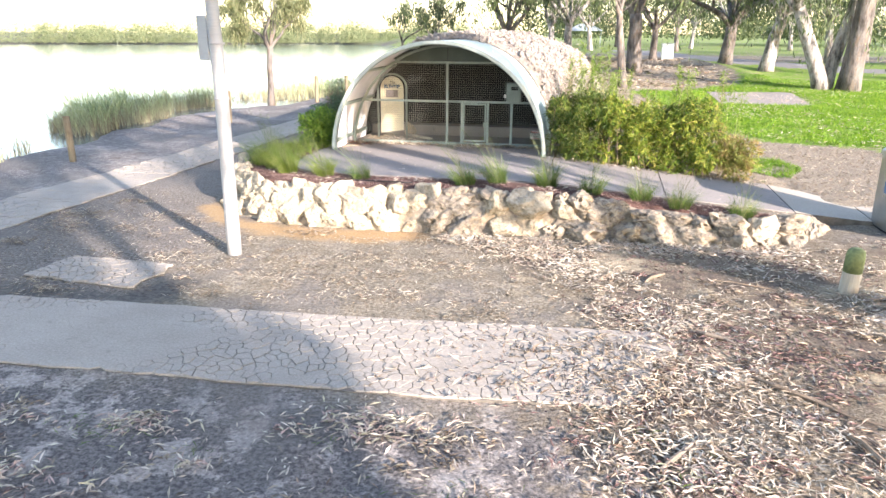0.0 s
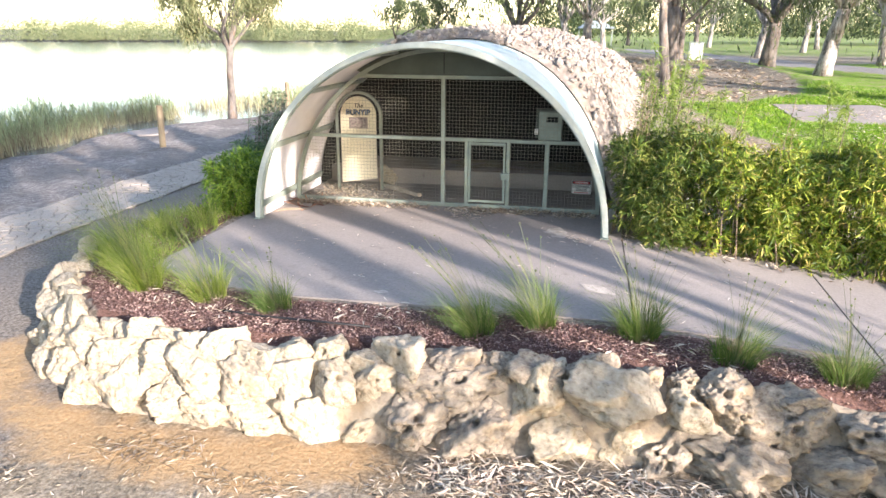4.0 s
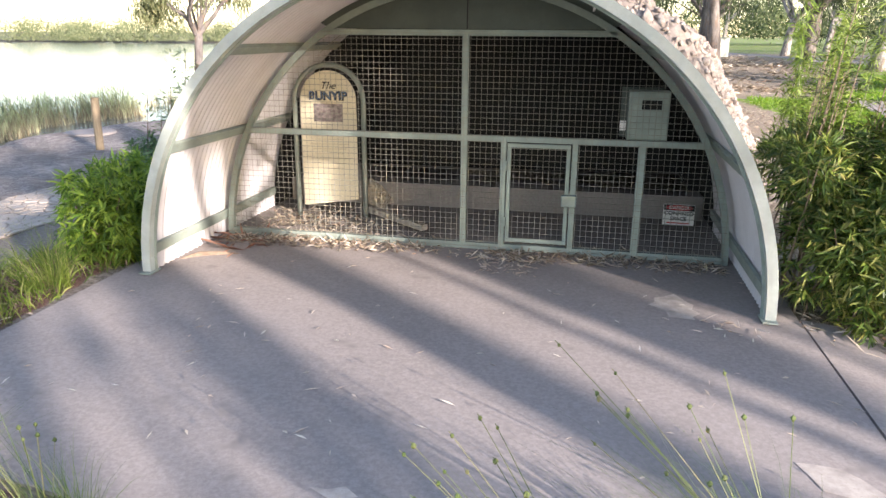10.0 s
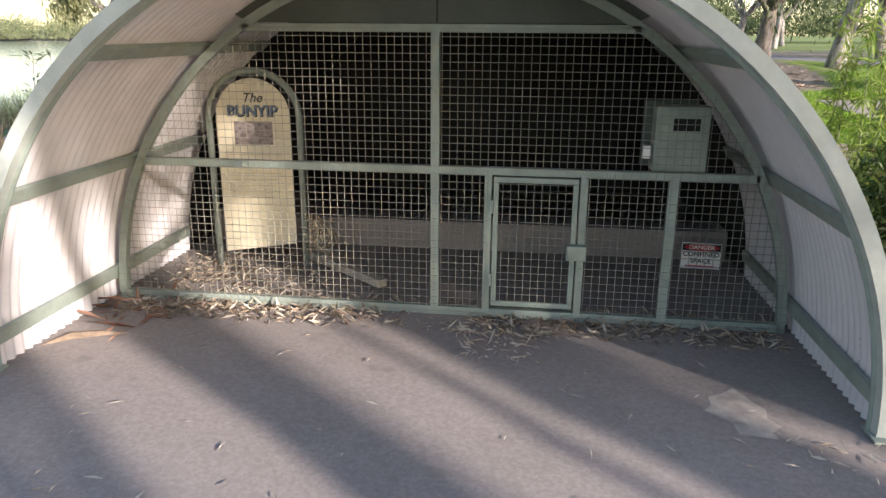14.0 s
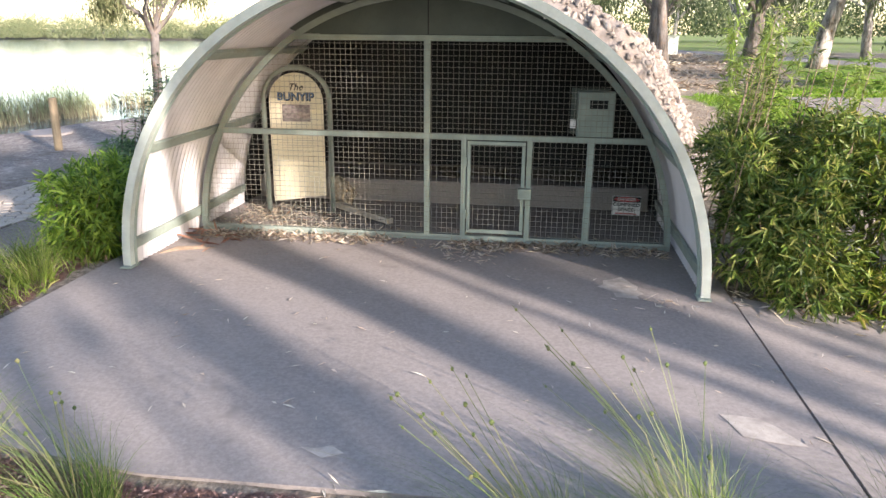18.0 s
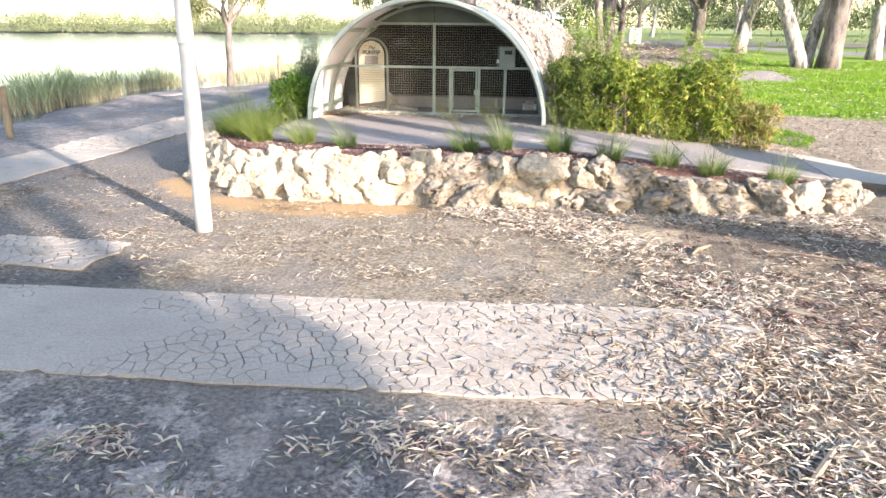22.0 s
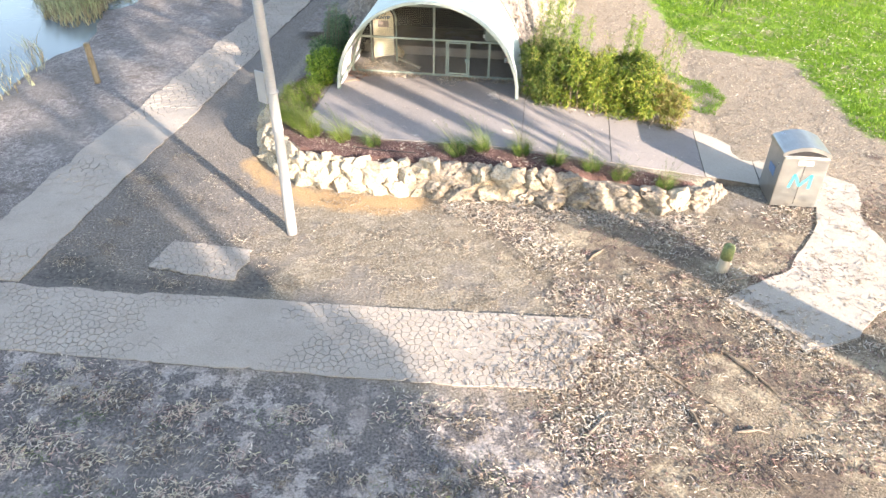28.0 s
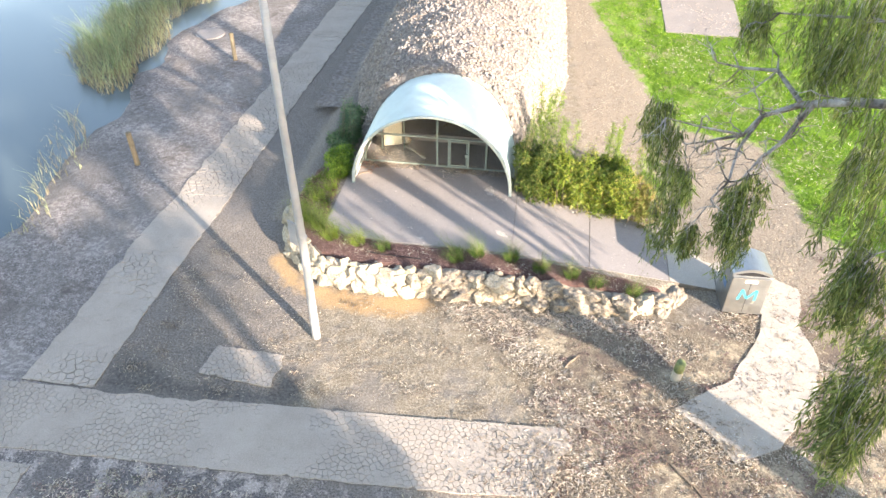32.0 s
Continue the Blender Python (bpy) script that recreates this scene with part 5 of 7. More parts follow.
def tussock(at, h, n, seed, lean=-0.25, label="", spread=0.16, seedheads=False, mat=None):
    """A clump of long arching blades."""
    rng = np.random.default_rng(seed)
    z0 = gz(*at)
    t = thing("tussock", label or "clump of long green grass blades in the mulch bed", "grass clump", (at[0], at[1], z0), group="tussocks along the rock wall")
    seg = 5
    a = rng.uniform(0, 2 * np.pi, n)
    out = rng.uniform(0.0, 1.0, n) ** 0.8
    L = h * rng.uniform(0.45, 1.2, n) * (1 - 0.25 * out)
    r0 = spread * np.sqrt(rng.random(n)) * 0.6
    bx, by = r0 * np.cos(a), r0 * np.sin(a)
    dirx, diry = np.cos(a) * out * 1.4 + lean * rng.uniform(0.3, 1.1, n) + rng.normal(size=n) * 0.2, np.sin(a) * out * 1.3 + rng.normal(size=n) * 0.2
    bend = rng.uniform(1.0, 2.2, n)
    V = np.zeros((n, (seg + 1) * 2, 3))
    side = np.stack([-np.sin(a + 1.2), np.cos(a + 1.2)], 1)
    wd = rng.uniform(0.0012, 0.0025, n)
    for k in range(seg + 1):
        u = k / seg
        px = bx + dirx * L * 0.75 * u ** bend
        py = by + diry * L * 0.75 * u ** bend
        pz = L * (u - (0.15 + 0.5 * out) * u ** 2.6)
        ww = wd * (1 - u * 0.92)
        V[:, 2 * k] = np.stack([px + side[:, 0] * ww, py + side[:, 1] * ww, pz], 1)
        V[:, 2 * k + 1] = np.stack([px - side[:, 0] * ww, py - side[:, 1] * ww, pz], 1)
    o = (np.arange(n) * (seg + 1) * 2)[:, None]
    F = []
    for k in range(seg):
        F += [o + [2 * k, 2 * k + 1, 2 * k + 3], o + [2 * k, 2 * k + 3, 2 * k + 2]]
    quick_mesh("grass", V.reshape(-1, 3), np.concatenate(F), mat or M_TUFT, t, kind="stuff")
    if seedheads:
        s = Soup()
        rr = random.Random(seed)
        for _ in range(18):
            w, q, hh = rr.uniform(0, 6.28), rr.uniform(0.02, 0.3), h * rr.uniform(0.7, 1.25)
            tip = (math.cos(w) * q + lean * hh * rr.uniform(0.3, 0.7), math.sin(w) * q, hh)
            s.tube([(0, 0, 0), (tip[0] * 0.4, tip[1] * 0.4, hh * 0.58), tip], [0.0022, 0.0018, 0.0012], 3, False)
            c = (tip[0] * 0.98, tip[1] * 0.98, hh * 0.985)
            g = rr.uniform(0.005, 0.011)
            s.tube([(c[0], c[1], c[2] - g), c, (c[0], c[1], c[2] + g)], [0.003, g, 0.003], 5)
        s.make("seed_head", M_SEED, t, "straw-coloured seed heads", kind="stuff")
    return t


TUFTS = [(-6.3, 13.65, 0.62, 300), (-5.95, 13.25, 0.72, 380), (-5.5, 12.85, 0.7, 420), (-4.72, 12.72, 0.6, 300), (-3.98, 12.6, 0.5, 240), (-6.35, 14.6, 0.55, 260), (-6.15, 15.2, 0.5, 240),
         (-2.02, 12.42, 0.62, 300), (-1.5, 12.72, 0.7, 360), (-0.62, 12.68, 0.68, 380), (0.12, 12.42, 0.55, 320), (0.95, 12.35, 0.55, 320), (1.55, 12.15, 0.5, 300), (2.5, 12.1, 0.5, 300), (-2.1, 12.75, 0.3, 140), (-6.7, 14.1, 0.4, 200)]
for k, (x, y, h, n) in enumerate(TUFTS):
    tussock((x, y), h * (1.3 if x < -4 else 1.1), int(n * 1.9), 100 + k, {9: -0.25, 10: 0.3, 11: -0.3, 12: 0.35, 13: 0.2}.get(k, (-0.95, -0.5, -0.7, -0.9)[k % 4]), seedheads=k not in (0, 5, 6, 14, 15), spread=0.26, mat=M_TUFT_Y if x < -4 else M_TUFT)

# ---------- trees ----------


def gum_tree(at, h, r, seed, bark, fork=0.35, limbs=4, crown=3.0, leaves=5000, leaf=(0.28, 0.06), lean=(0, 0), label="", droop=0.9, mat=None, group="gum trees on the lawn", spread=0.75, skirt=0, limb_k=0.55):
    """A gum tree: bending trunk, forking limbs, and hanging clumps of long leaves."""
    rr = random.Random(seed)
    rng = np.random.default_rng(seed)
    z0 = gz(*at)
    t = thing("gum_tree", label or "tall river gum with pale peeling bark and drooping leaves", "tree", (at[0], at[1], z0), group=group)
    wood, tips = Soup(), []
    pts, rad = [], []
    fh = h * fork
    for k in range(7):
        u = k / 6
        pts.append((lean[0] * fh * u + rr.uniform(-0.06, 0.06) * fh * 0.3 * u, lean[1] * fh * u + rr.uniform(-0.06, 0.06) * fh * 0.3 * u, fh * u - 0.15 * (k == 0)))
        rad.append(r * (1.25 if k == 0 else 1.05 - 0.3 * u))
    wood.tube(pts, rad, 12)
    wood.make("trunk", bark, t, smooth=True)
    top = Vector(pts[-1])
    br = Soup()

    def limb(p, d, length, rad0, depth):
        q, path, rs = Vector(p), [tuple(p)], [rad0]
        d = d.normalized()
        n = 5
        for k in range(n):
            d = (d + Vector((rr.gauss(0, 0.22), rr.gauss(0, 0.22), rr.gauss(0.06, 0.15)))).normalized()
            q = q + d * length / n
            path.append(tuple(q))
            rs.append(rad0 * (1 - 0.72 * (k + 1) / n))
            if depth > 0 and k >= 1 and rr.random() < 0.8:
                e = (d + Vector((rr.gauss(0, 0.7), rr.gauss(0, 0.7), rr.gauss(0.1, 0.4)))).normalized()
                limb(tuple(q), e, length * rr.uniform(0.45, 0.7), rs[-1] * 0.7, depth - 1)
            if depth == 0 and k >= 2:
                tips.append(tuple(q))
        br.tube(path, rs, 7 if depth else 5, False)
        tips.append(tuple(q))

    for k in range(limbs):
        a = 2 * math.pi * k / limbs + rr.uniform(-0.5, 0.5)
        d = Vector((math.cos(a) * spread + lean[0], math.sin(a) * spread + lean[1], rr.uniform(0.7, 1.3)))
        limb(tuple(top - Vector((0, 0, fh * 0.06 * k / limbs))), d, crown * rr.uniform(0.85, 1.25), r * limb_k, 2)
    for k in range(skirt):
        a, q = rr.uniform(0, 6.28), crown * rr.uniform(0.35, 1.0)
        p = (top.x + q * math.cos(a), top.y + q * math.sin(a), rr.uniform(2.3, 6.0))
        br.tube([tuple(top), (top.x + q * 0.5 * math.cos(a), top.y + q * 0.5 * math.sin(a), max(top.z, p[2]) + 1.0), (p[0], p[1], p[2] + 0.6), p], [r * 0.2, r * 0.12, 0.02, 0.008], 5, False)
        tips += [p, (p[0], p[1], p[2] + 0.4), (p[0] + 0.2, p[1], p[2] + 0.9)]
    br.make("limb", bark, t, smooth=True)
    T = np.array(tips)
    per = max(3, leaves // len(T))
    n = per * len(T)
    C = np.repeat(T, per, 0)
    P = C + rng.normal(size=(n, 3)) * [0.16 * crown * 0.55, 0.16 * crown * 0.55, 0.14 * crown * 0.5] - np.abs(rng.normal(size=(n, 1))) * [0, 0, 0.12 * crown * droop]
    D = rng.normal(size=(n, 3)) * 0.45 + [0, 0, -droop]
    v, f = leaf_soup(P, D, rng.normal(size=(n, 3)), leaf[0] * rng.uniform(0.6, 1.3, n), leaf[1] * rng.uniform(0.7, 1.3, n), 0)
    quick_mesh("crown", v, f, mat or M_GUM, t, "drooping olive green leaves", "stuff")
    return t


gum_tree((11.2, 35.2), 13, 0.44, 1, M_BARK_DARK, 0.42, 4, 3.6, 6500, label="massive gum with a thick dark grey trunk on the lawn", lean=(0.06, 0), droop=1.6, skirt=12)
gum_tree((10.3, 35.6), 12, 0.34, 2, M_BARK_PALE, 0.3, 4, 3.4, 6000, lean=(-0.42, 0.0), label="leaning pale gum beside the thick dark trunk", droop=1.5, skirt=4)
gum_tree((10.45, 35.9), 12, 0.28, 22, M_BARK_PALE, 0.42, 3, 3.2, 3500, lean=(0.2, 0.05), label="slender white gum stem growing beside the big gum", droop=1.5)
gum_tree((10.1, 46.0), 12, 0.4, 3, M_BARK_PALE, 0.26, 4, 3.8, 7000, lean=(0.16, 0), label="gum with a pale trunk leaning over the lawn edge", droop=1.5, skirt=7)
gum_tree((9.1, 53.5), 13, 0.45, 4, M_BARK_DARK, 0.2, 5, 4.4, 8000, lean=(0.08, 0), label="broad gum with a dark stained trunk near the road", droop=1.5, skirt=8)
gum_tree((2.4, 42.0), 13, 0.42, 5, M_BARK_DARK, 0.24, 4, 4.0, 7500, lean=(-0.04, 0), label="gum with dark stems behind the rubble mound", droop=1.6, skirt=7)
gum_tree((1.5, 33.6), 12, 0.18, 6, M_BARK_DARK, 0.26, 4, 3.6, 6000, lean=(-0.12, 0), label="slender pale gum beside the rubble mound", droop=1.6, skirt=4)
gum_tree((15.8, 42.0), 9, 0.36, 7, M_BARK_PALE, 0.3, 4, 3.4, 5000, label="spreading gum with a short pale trunk across the lawn", spread=1.1, skirt=4)
gum_tree((-15.1, 33.2), 10.5, 0.17, 18, M_BARK_DARK, 0.26, 4, 2.2, 12000, leaf=(0.22, 0.045), skirt=6, mat=M_OLIVE, lean=(0.03, 0), label="slim gum standing at the water's edge", group="", droop=1.1)
gum_tree((-5.2, 47), 12, 0.3, 9, M_BARK_DARK, 0.2, 4, 3.0, 5500, label="dense gum behind the mound", group="", droop=1.4, skirt=8)
gum_tree((-1.5, 50), 13, 0.3, 10, M_BARK_PALE, 0.2, 4, 3.6, 6500, label="tall pale gum far behind the mound", group="", droop=1.5, skirt=4)
gum_tree((-12.9, 50.4), 9, 0.12, 15, M_BARK_DARK, 0.3, 3, 1.9, 1500, label="slim gum standing in the flooded margin", group="flooded gums", droop=1.2)
gum_tree((-11.3, 52.6), 10, 0.16, 16, M_BARK_PALE, 0.3, 4, 2.3, 2600, label="gum standing in shallow flood water", group="flooded gums", droop=1.2)
for k, (x, y) in enumerate([(5, 62), (12, 70), (17, 58), (22, 66), (26, 52), (0, 88), (10, 92), (20, 88), (30, 74), (36, 60), (14, 110), (26, 105), (4, 120), (40, 90), (-3, 62), (34, 48), (48, 75)]):
    gum_tree((x, y), 12 + k % 4, 0.3, 30 + k, M_BARK_PALE if k % 3 else M_BARK_DARK, 0.2, 4, 4.2, 4200, leaf=(0.38, 0.085), lean=(0.12 * math.sin(k * 2.1), 0), label="far gum tree on the park lawn", group="far gum trees", droop=1.4, skirt=4)

# the gum beside the path, whose boughs hang over it, and its neighbours towards the sun
gum_tree((10.5, 3.34), 12, 0.24, 51, M_BARK_DARK, 0.55, 3, 3.4, 300, leaf=(0.16, 0.02), lean=(-0.05, 0.02), label="old gum beside the path whose boughs overhang it", group="", limb_k=0.4)
for k, (x, y, h, c, n) in enumerate([(9.2, -10.8, 11, 4.2, 24000), (10.0, -9.8, 11, 2.9, 14000), (16.32, -11.7, 25, 5.0, 17000), (21.17, -6.0, 28, 4.6, 10000), (17.2, -16.8, 14, 4.6, 18000), (9.7, -16.3, 12, 4.4, 10000), (18.1, -24.9, 16, 4.6, 8000)]):
    gum_tree((x, y), h, 0.2 if k == 2 else 0.28, 60 + k, M_BARK_PALE, 0.45, 4, c, n, leaf=(0.34, 0.085), lean=(0.07, 0.08) if k == 2 else (0, 0), label="park gum tree shading the path", group="gum trees behind the path")


def weeping_gum(at, stems, seed, low, high, crown=0):
    """A many-stemmed gum whose foliage hangs in long narrow curtains; stems are (sideways, back, width, leaves)."""
    rr, rng = random.Random(seed), np.random.default_rng(seed)
    t = thing("gum_tree", "many-stemmed weeping gum with foliage in hanging curtains", "tree", (at[0], at[1], gz(*at)), group="gum trees behind the path")
    s = Soup()
    s.tube([(0, 0, -0.1), (0.05, 0, 1.2), (0, 0.05, 2.6), (0.03, 0.02, 3.7)], [0.17, 0.15, 0.14, 0.11], 12)
    s.make("trunk", M_BARK_PALE, t, smooth=True)
    br, P = Soup(), []
    for a, b, w, n in stems:
        x, y = 0.652 * a + 0.757 * b, 0.757 * a - 0.652 * b
        br.tube([(0, 0, 2.3), (x * 0.06, y * 0.06, 3.6), (x * 0.3, y * 0.3, 4.3), (x * 0.85, y * 0.85, low + 0.2), (x, y, low + 1.0), (x + rr.uniform(-0.05, 0.05), y, high)], [0.06, 0.055, 0.045, 0.035, 0.03, 0.012], 8, False)
        u = rng.random(n)
        prof = 0.55 + 0.45 * np.sin(u * 9 + a * 3) * np.sin(u * 4 + a)
        k, q = rng.normal(size=n) * w * 0.36 * (0.7 + 0.3 * prof), rng.normal(size=n) * 0.35
        P.append(np.stack([x + 0.652 * k + 0.757 * q, y + 0.757 * k - 0.652 * q, low + (high - low) * u], 1))
    br.make("limb", M_BARK_PALE, t, smooth=True)
    if crown:
        half_n = crown // 3
        k, q = rng.uniform(-1.0, 1.1, half_n), rng.normal(size=half_n) * 0.4
        P.append(np.stack([0.652 * k + 0.757 * q, 0.757 * k - 0.652 * q, high + rng.uniform(-0.2, 2.0, half_n)], 1))
        k, q = rng.uniform(0.75, 2.7, crown), rng.normal(size=crown) * 0.4
        lift = np.maximum(0, k - 1.15) * 1.7 - 0.65 * (k < 1.5)
        P.append(np.stack([0.652 * k + 0.757 * q, 0.757 * k - 0.652 * q, high + lift + rng.uniform(-1.8, 1.0, crown)], 1))
    P = np.concatenate(P)
    n = len(P)
    v, f = leaf_soup(P, rng.normal(size=(n, 3)) * 0.3 + [0, 0, -1.0], rng.normal(size=(n, 3)), 0.24 * rng.uniform(0.6, 1.3, n), 0.04 * rng.uniform(0.7, 1.3, n), 0)
    quick_mesh("crown", v, f, M_GUM, t, "hanging olive green leaves", "stuff")
    return t


weeping_gum((12.15, 2.2), [(-1.25, 0.2, 0.22, 800), (-1.52, 0.1, 0.36, 900), (-2.07, 0.2, 0.6, 230), (-2.57, 0.3, 0.4, 420), (0.52, -0.3, 0.05, 260), (0.86, 0.3, 0.2, 800), (1.62, 0.0, 0.16, 260), (1.95, 0.0, 0.3, 300)], 72, 5.3, 8.6, 7500)

# overhanging bough with weeping leaves
bough = thing("gum_bough", "bare twisted grey bough with hanging leaf sprays over the path", "branch")
rr = random.Random(77)
s, tips = Soup(), []


def twig(p, d, length, rad, depth):
    q, path, rs = Vector(p), [tuple(p)], [rad]
    d = Vector(d).normalized()
    for k in range(6):
        d = (d + Vector((rr.gauss(0, 0.48), rr.gauss(0, 0.48), rr.gauss(-0.03, 0.4)))).normalized()
        q = q + d * length / 6
        path.append(tuple(q))
        rs.append(rad * (1 - 0.75 * (k + 1) / 6))
        if depth and k and rr.random() < 0.85:
            twig(tuple(q), d + Vector((rr.gauss(0, 0.9), rr.gauss(0, 0.9), rr.gauss(-0.1, 0.5))), length * rr.uniform(0.4, 0.65), rs[-1] * 0.7, depth - 1)
        if not depth and k > 2:
            tips.append(tuple(q))
    s.tube(path, rs, 6, False)


MAIN = [[(10.3, 3.4, 6.0), (7.4, 4.6, 8.2), (5.0, 5.7, 8.9), (3.28, 6.41, 8.58), (2.92, 6.89, 8.28), (2.62, 7.28, 7.89)], [(3.0, 6.75, 8.38), (2.84, 6.89, 7.74), (2.6, 6.8, 7.5), (2.36, 6.56, 7.29)],
        [(2.62, 7.28, 7.89), (2.5, 7.45, 7.5), (2.2, 7.7, 7.25), (1.86, 7.79, 7.1)], [(2.92, 6.89, 8.28), (2.7, 7.5, 8.45), (2.43, 7.96, 8.26), (2.13, 8.34, 8.16)], [(2.62, 7.28, 7.89), (2.35, 7.0, 7.5), (2.2, 6.5, 7.3), (1.95, 6.2, 7.2)],
        [(5.0, 5.7, 8.9), (4.2, 6.3, 9.3), (3.4, 6.9, 9.4), (2.6, 7.8, 9.1)], [(7.4, 4.6, 8.2), (5.2, 4.8, 8.0), (3.6, 4.8, 7.7)], [(7.4, 4.6, 8.2), (5.2, 3.6, 7.6), (3.2, 3.1, 7.1)], [(2.5, 7.45, 7.5), (1.9, 7.4, 7.6), (1.4, 7.4, 7.7)]]
for k, path in enumerate(MAIN):
    r0 = (0.1, 0.04, 0.035, 0.035, 0.028, 0.035, 0.045, 0.045, 0.022)[k]
    limb = Soup()
    limb.tube(path, [r0 * (1 - 0.7 * q / (len(path) - 1)) for q in range(len(path))], 10, False)
    limb.make("limb", M_BARK_PALE, bough, "smooth grey gum limb", smooth=True)
    for p in path[(-3 if k == 0 else 1):]:
        for _ in range(2):
            twig(p, (rr.gauss(-0.3, 0.7), rr.gauss(0.1, 0.7), rr.gauss(-0.1, 0.5)), rr.uniform(0.5, 0.9), 0.014, 1)
rng = np.random.default_rng(78)
sprays = [(1.46, 7.29, 7.41, 0.29), (1.6, 6.98, 6.96, 0.32), (1.53, 6.68, 6.47, 0.29), (1.34, 7.58, 7.69, 0.22), (1.86, 6.37, 6.5, 0.17), (2.27, 6.09, 7.16, 0.3), (2.23, 5.93, 6.91, 0.25), (2.43, 6.17, 7.39, 0.22), (3.37, 6.53, 9.0, 0.4), (3.16, 6.94, 9.25, 0.4), (2.92, 7.48, 9.2, 0.35),
          (3.49, 5.92, 8.35, 0.4), (3.33, 5.53, 7.99, 0.35), (3.47, 4.96, 7.63, 0.38), (3.24, 4.87, 7.34, 0.3), (3.41, 4.43, 7.26, 0.35), (3.24, 4.52, 7.24, 0.3), (2.75, 3.11, 7.03, 0.3), (3.0, 2.98, 7.07, 0.35), (2.75, 2.81, 6.91, 0.25), (3.16, 3.55, 7.26, 0.3), (3.14, 7.0, 8.8, 0.25), (2.4, 8.01, 9.0, 0.22), (3.43, 6.93, 9.5, 0.4)]
for path in MAIN[1:]:
    sprays += [(x, y, z - 0.1, 0.12) for x, y, z in path[1:]]
P, D = [], []
for x, y, z, r in sprays:
    strands, each = (17, 50) if r > 0.15 else (1, 16)
    drop = 3.5 * r if r > 0.15 else 0.35
    for _ in range(strands):
        a, q = rng.uniform(0, 6.28), r * 0.75 * np.sqrt(rng.random())
        u = rng.random(each)
        sway = rng.normal(size=2) * 0.08
        ln = drop * rng.uniform(0.5, 1.0)
        P.append(np.stack([x + q * np.cos(a) + sway[0] * u + rng.normal(size=each) * 0.025, y + q * np.sin(a) + sway[1] * u + rng.normal(size=each) * 0.025, z + 0.25 * drop - ln * u], 1))
        s.tube([(x + q * np.cos(a), y + q * np.sin(a), z + 0.27 * drop), (x + q * np.cos(a) + sway[0], y + q * np.sin(a) + sway[1], z + 0.25 * drop - ln)], [0.004, 0.002], 3, False)
P = np.concatenate(P)
n = len(P)
v, f = leaf_soup(P, rng.normal(size=(n, 3)) * 0.38 + [0, 0, -1.0], rng.normal(size=(n, 3)), 0.145 * rng.uniform(0.6, 1.3, n), 0.0165 * rng.uniform(0.7, 1.3, n), 0.1)
s.make("twig", M_BARK_PALE, bough, "fine pale bare twigs", kind="stuff", smooth=True)
quick_mesh("foliage", v, f, M_WEEP, bough, "hanging narrow gum leaves", "stuff")

# ---------- far bank, reeds, shelter house ----------


def foliage_belt(name, label, spots, per, leaf, seed, mat):
    rng = np.random.default_rng(seed)
    P, N = [], []
    for x, y, z, r, hh in spots:
        d = rand_dirs(rng, per)
        d[:, 2] = np.abs(d[:, 2])
        P.append(np.array([x, y, z]) + d * np.array([r, r, hh]) * (rng.uniform(0.55, 1.05, per)[:, None]))
        N.append(d)
    P, N = np.concatenate(P), np.concatenate(N)
    n = len(P)
    v, f = leaf_soup(P, rng.normal(size=(n, 3)) + [0, 0, 0.2], N + rng.normal(size=(n, 3)) * 0.5, leaf[0] * rng.uniform(0.6, 1.3, n), leaf[1] * rng.uniform(0.7, 1.3, n), 0)
    ob = quick_mesh(name, v, f, mat, None, label, "stuff")
    return tagged(ob, category="trees")


rr = random.Random(31)
spots = []
for k in range(230):
    u = rr.random()
    ax, ay = (-330, 82) if u < 0.35 else (-152, 168)
    bx, by = (-152, 168) if u < 0.35 else (-20, 231)
    t_ = rr.random()
    off = rr.uniform(2, 26)
    x, y = ax + (bx - ax) * t_ - 0.432 * off, ay + (by - ay) * t_ + 0.902 * off
    big = rr.random()
    spots.append((x, y, 0.2, rr.uniform(3, 6.5), rr.uniform(3.5, 7.5) * (1.25 if big > 0.85 else 1)))
foliage_belt("far_woods", "low sunlit willows along the far river bank", spots, 600, (0.44, 0.25), 32, M_FAR)
rr = random.Random(33)
foliage_belt("far_woods", "dark olive woods behind the park", [(rr.uniform(-14, 150), rr.uniform(128, 175), 2.5, rr.uniform(4, 7), rr.uniform(4, 8)) for _ in range(70)], 620, (0.65, 0.26), 34, M_GUM)


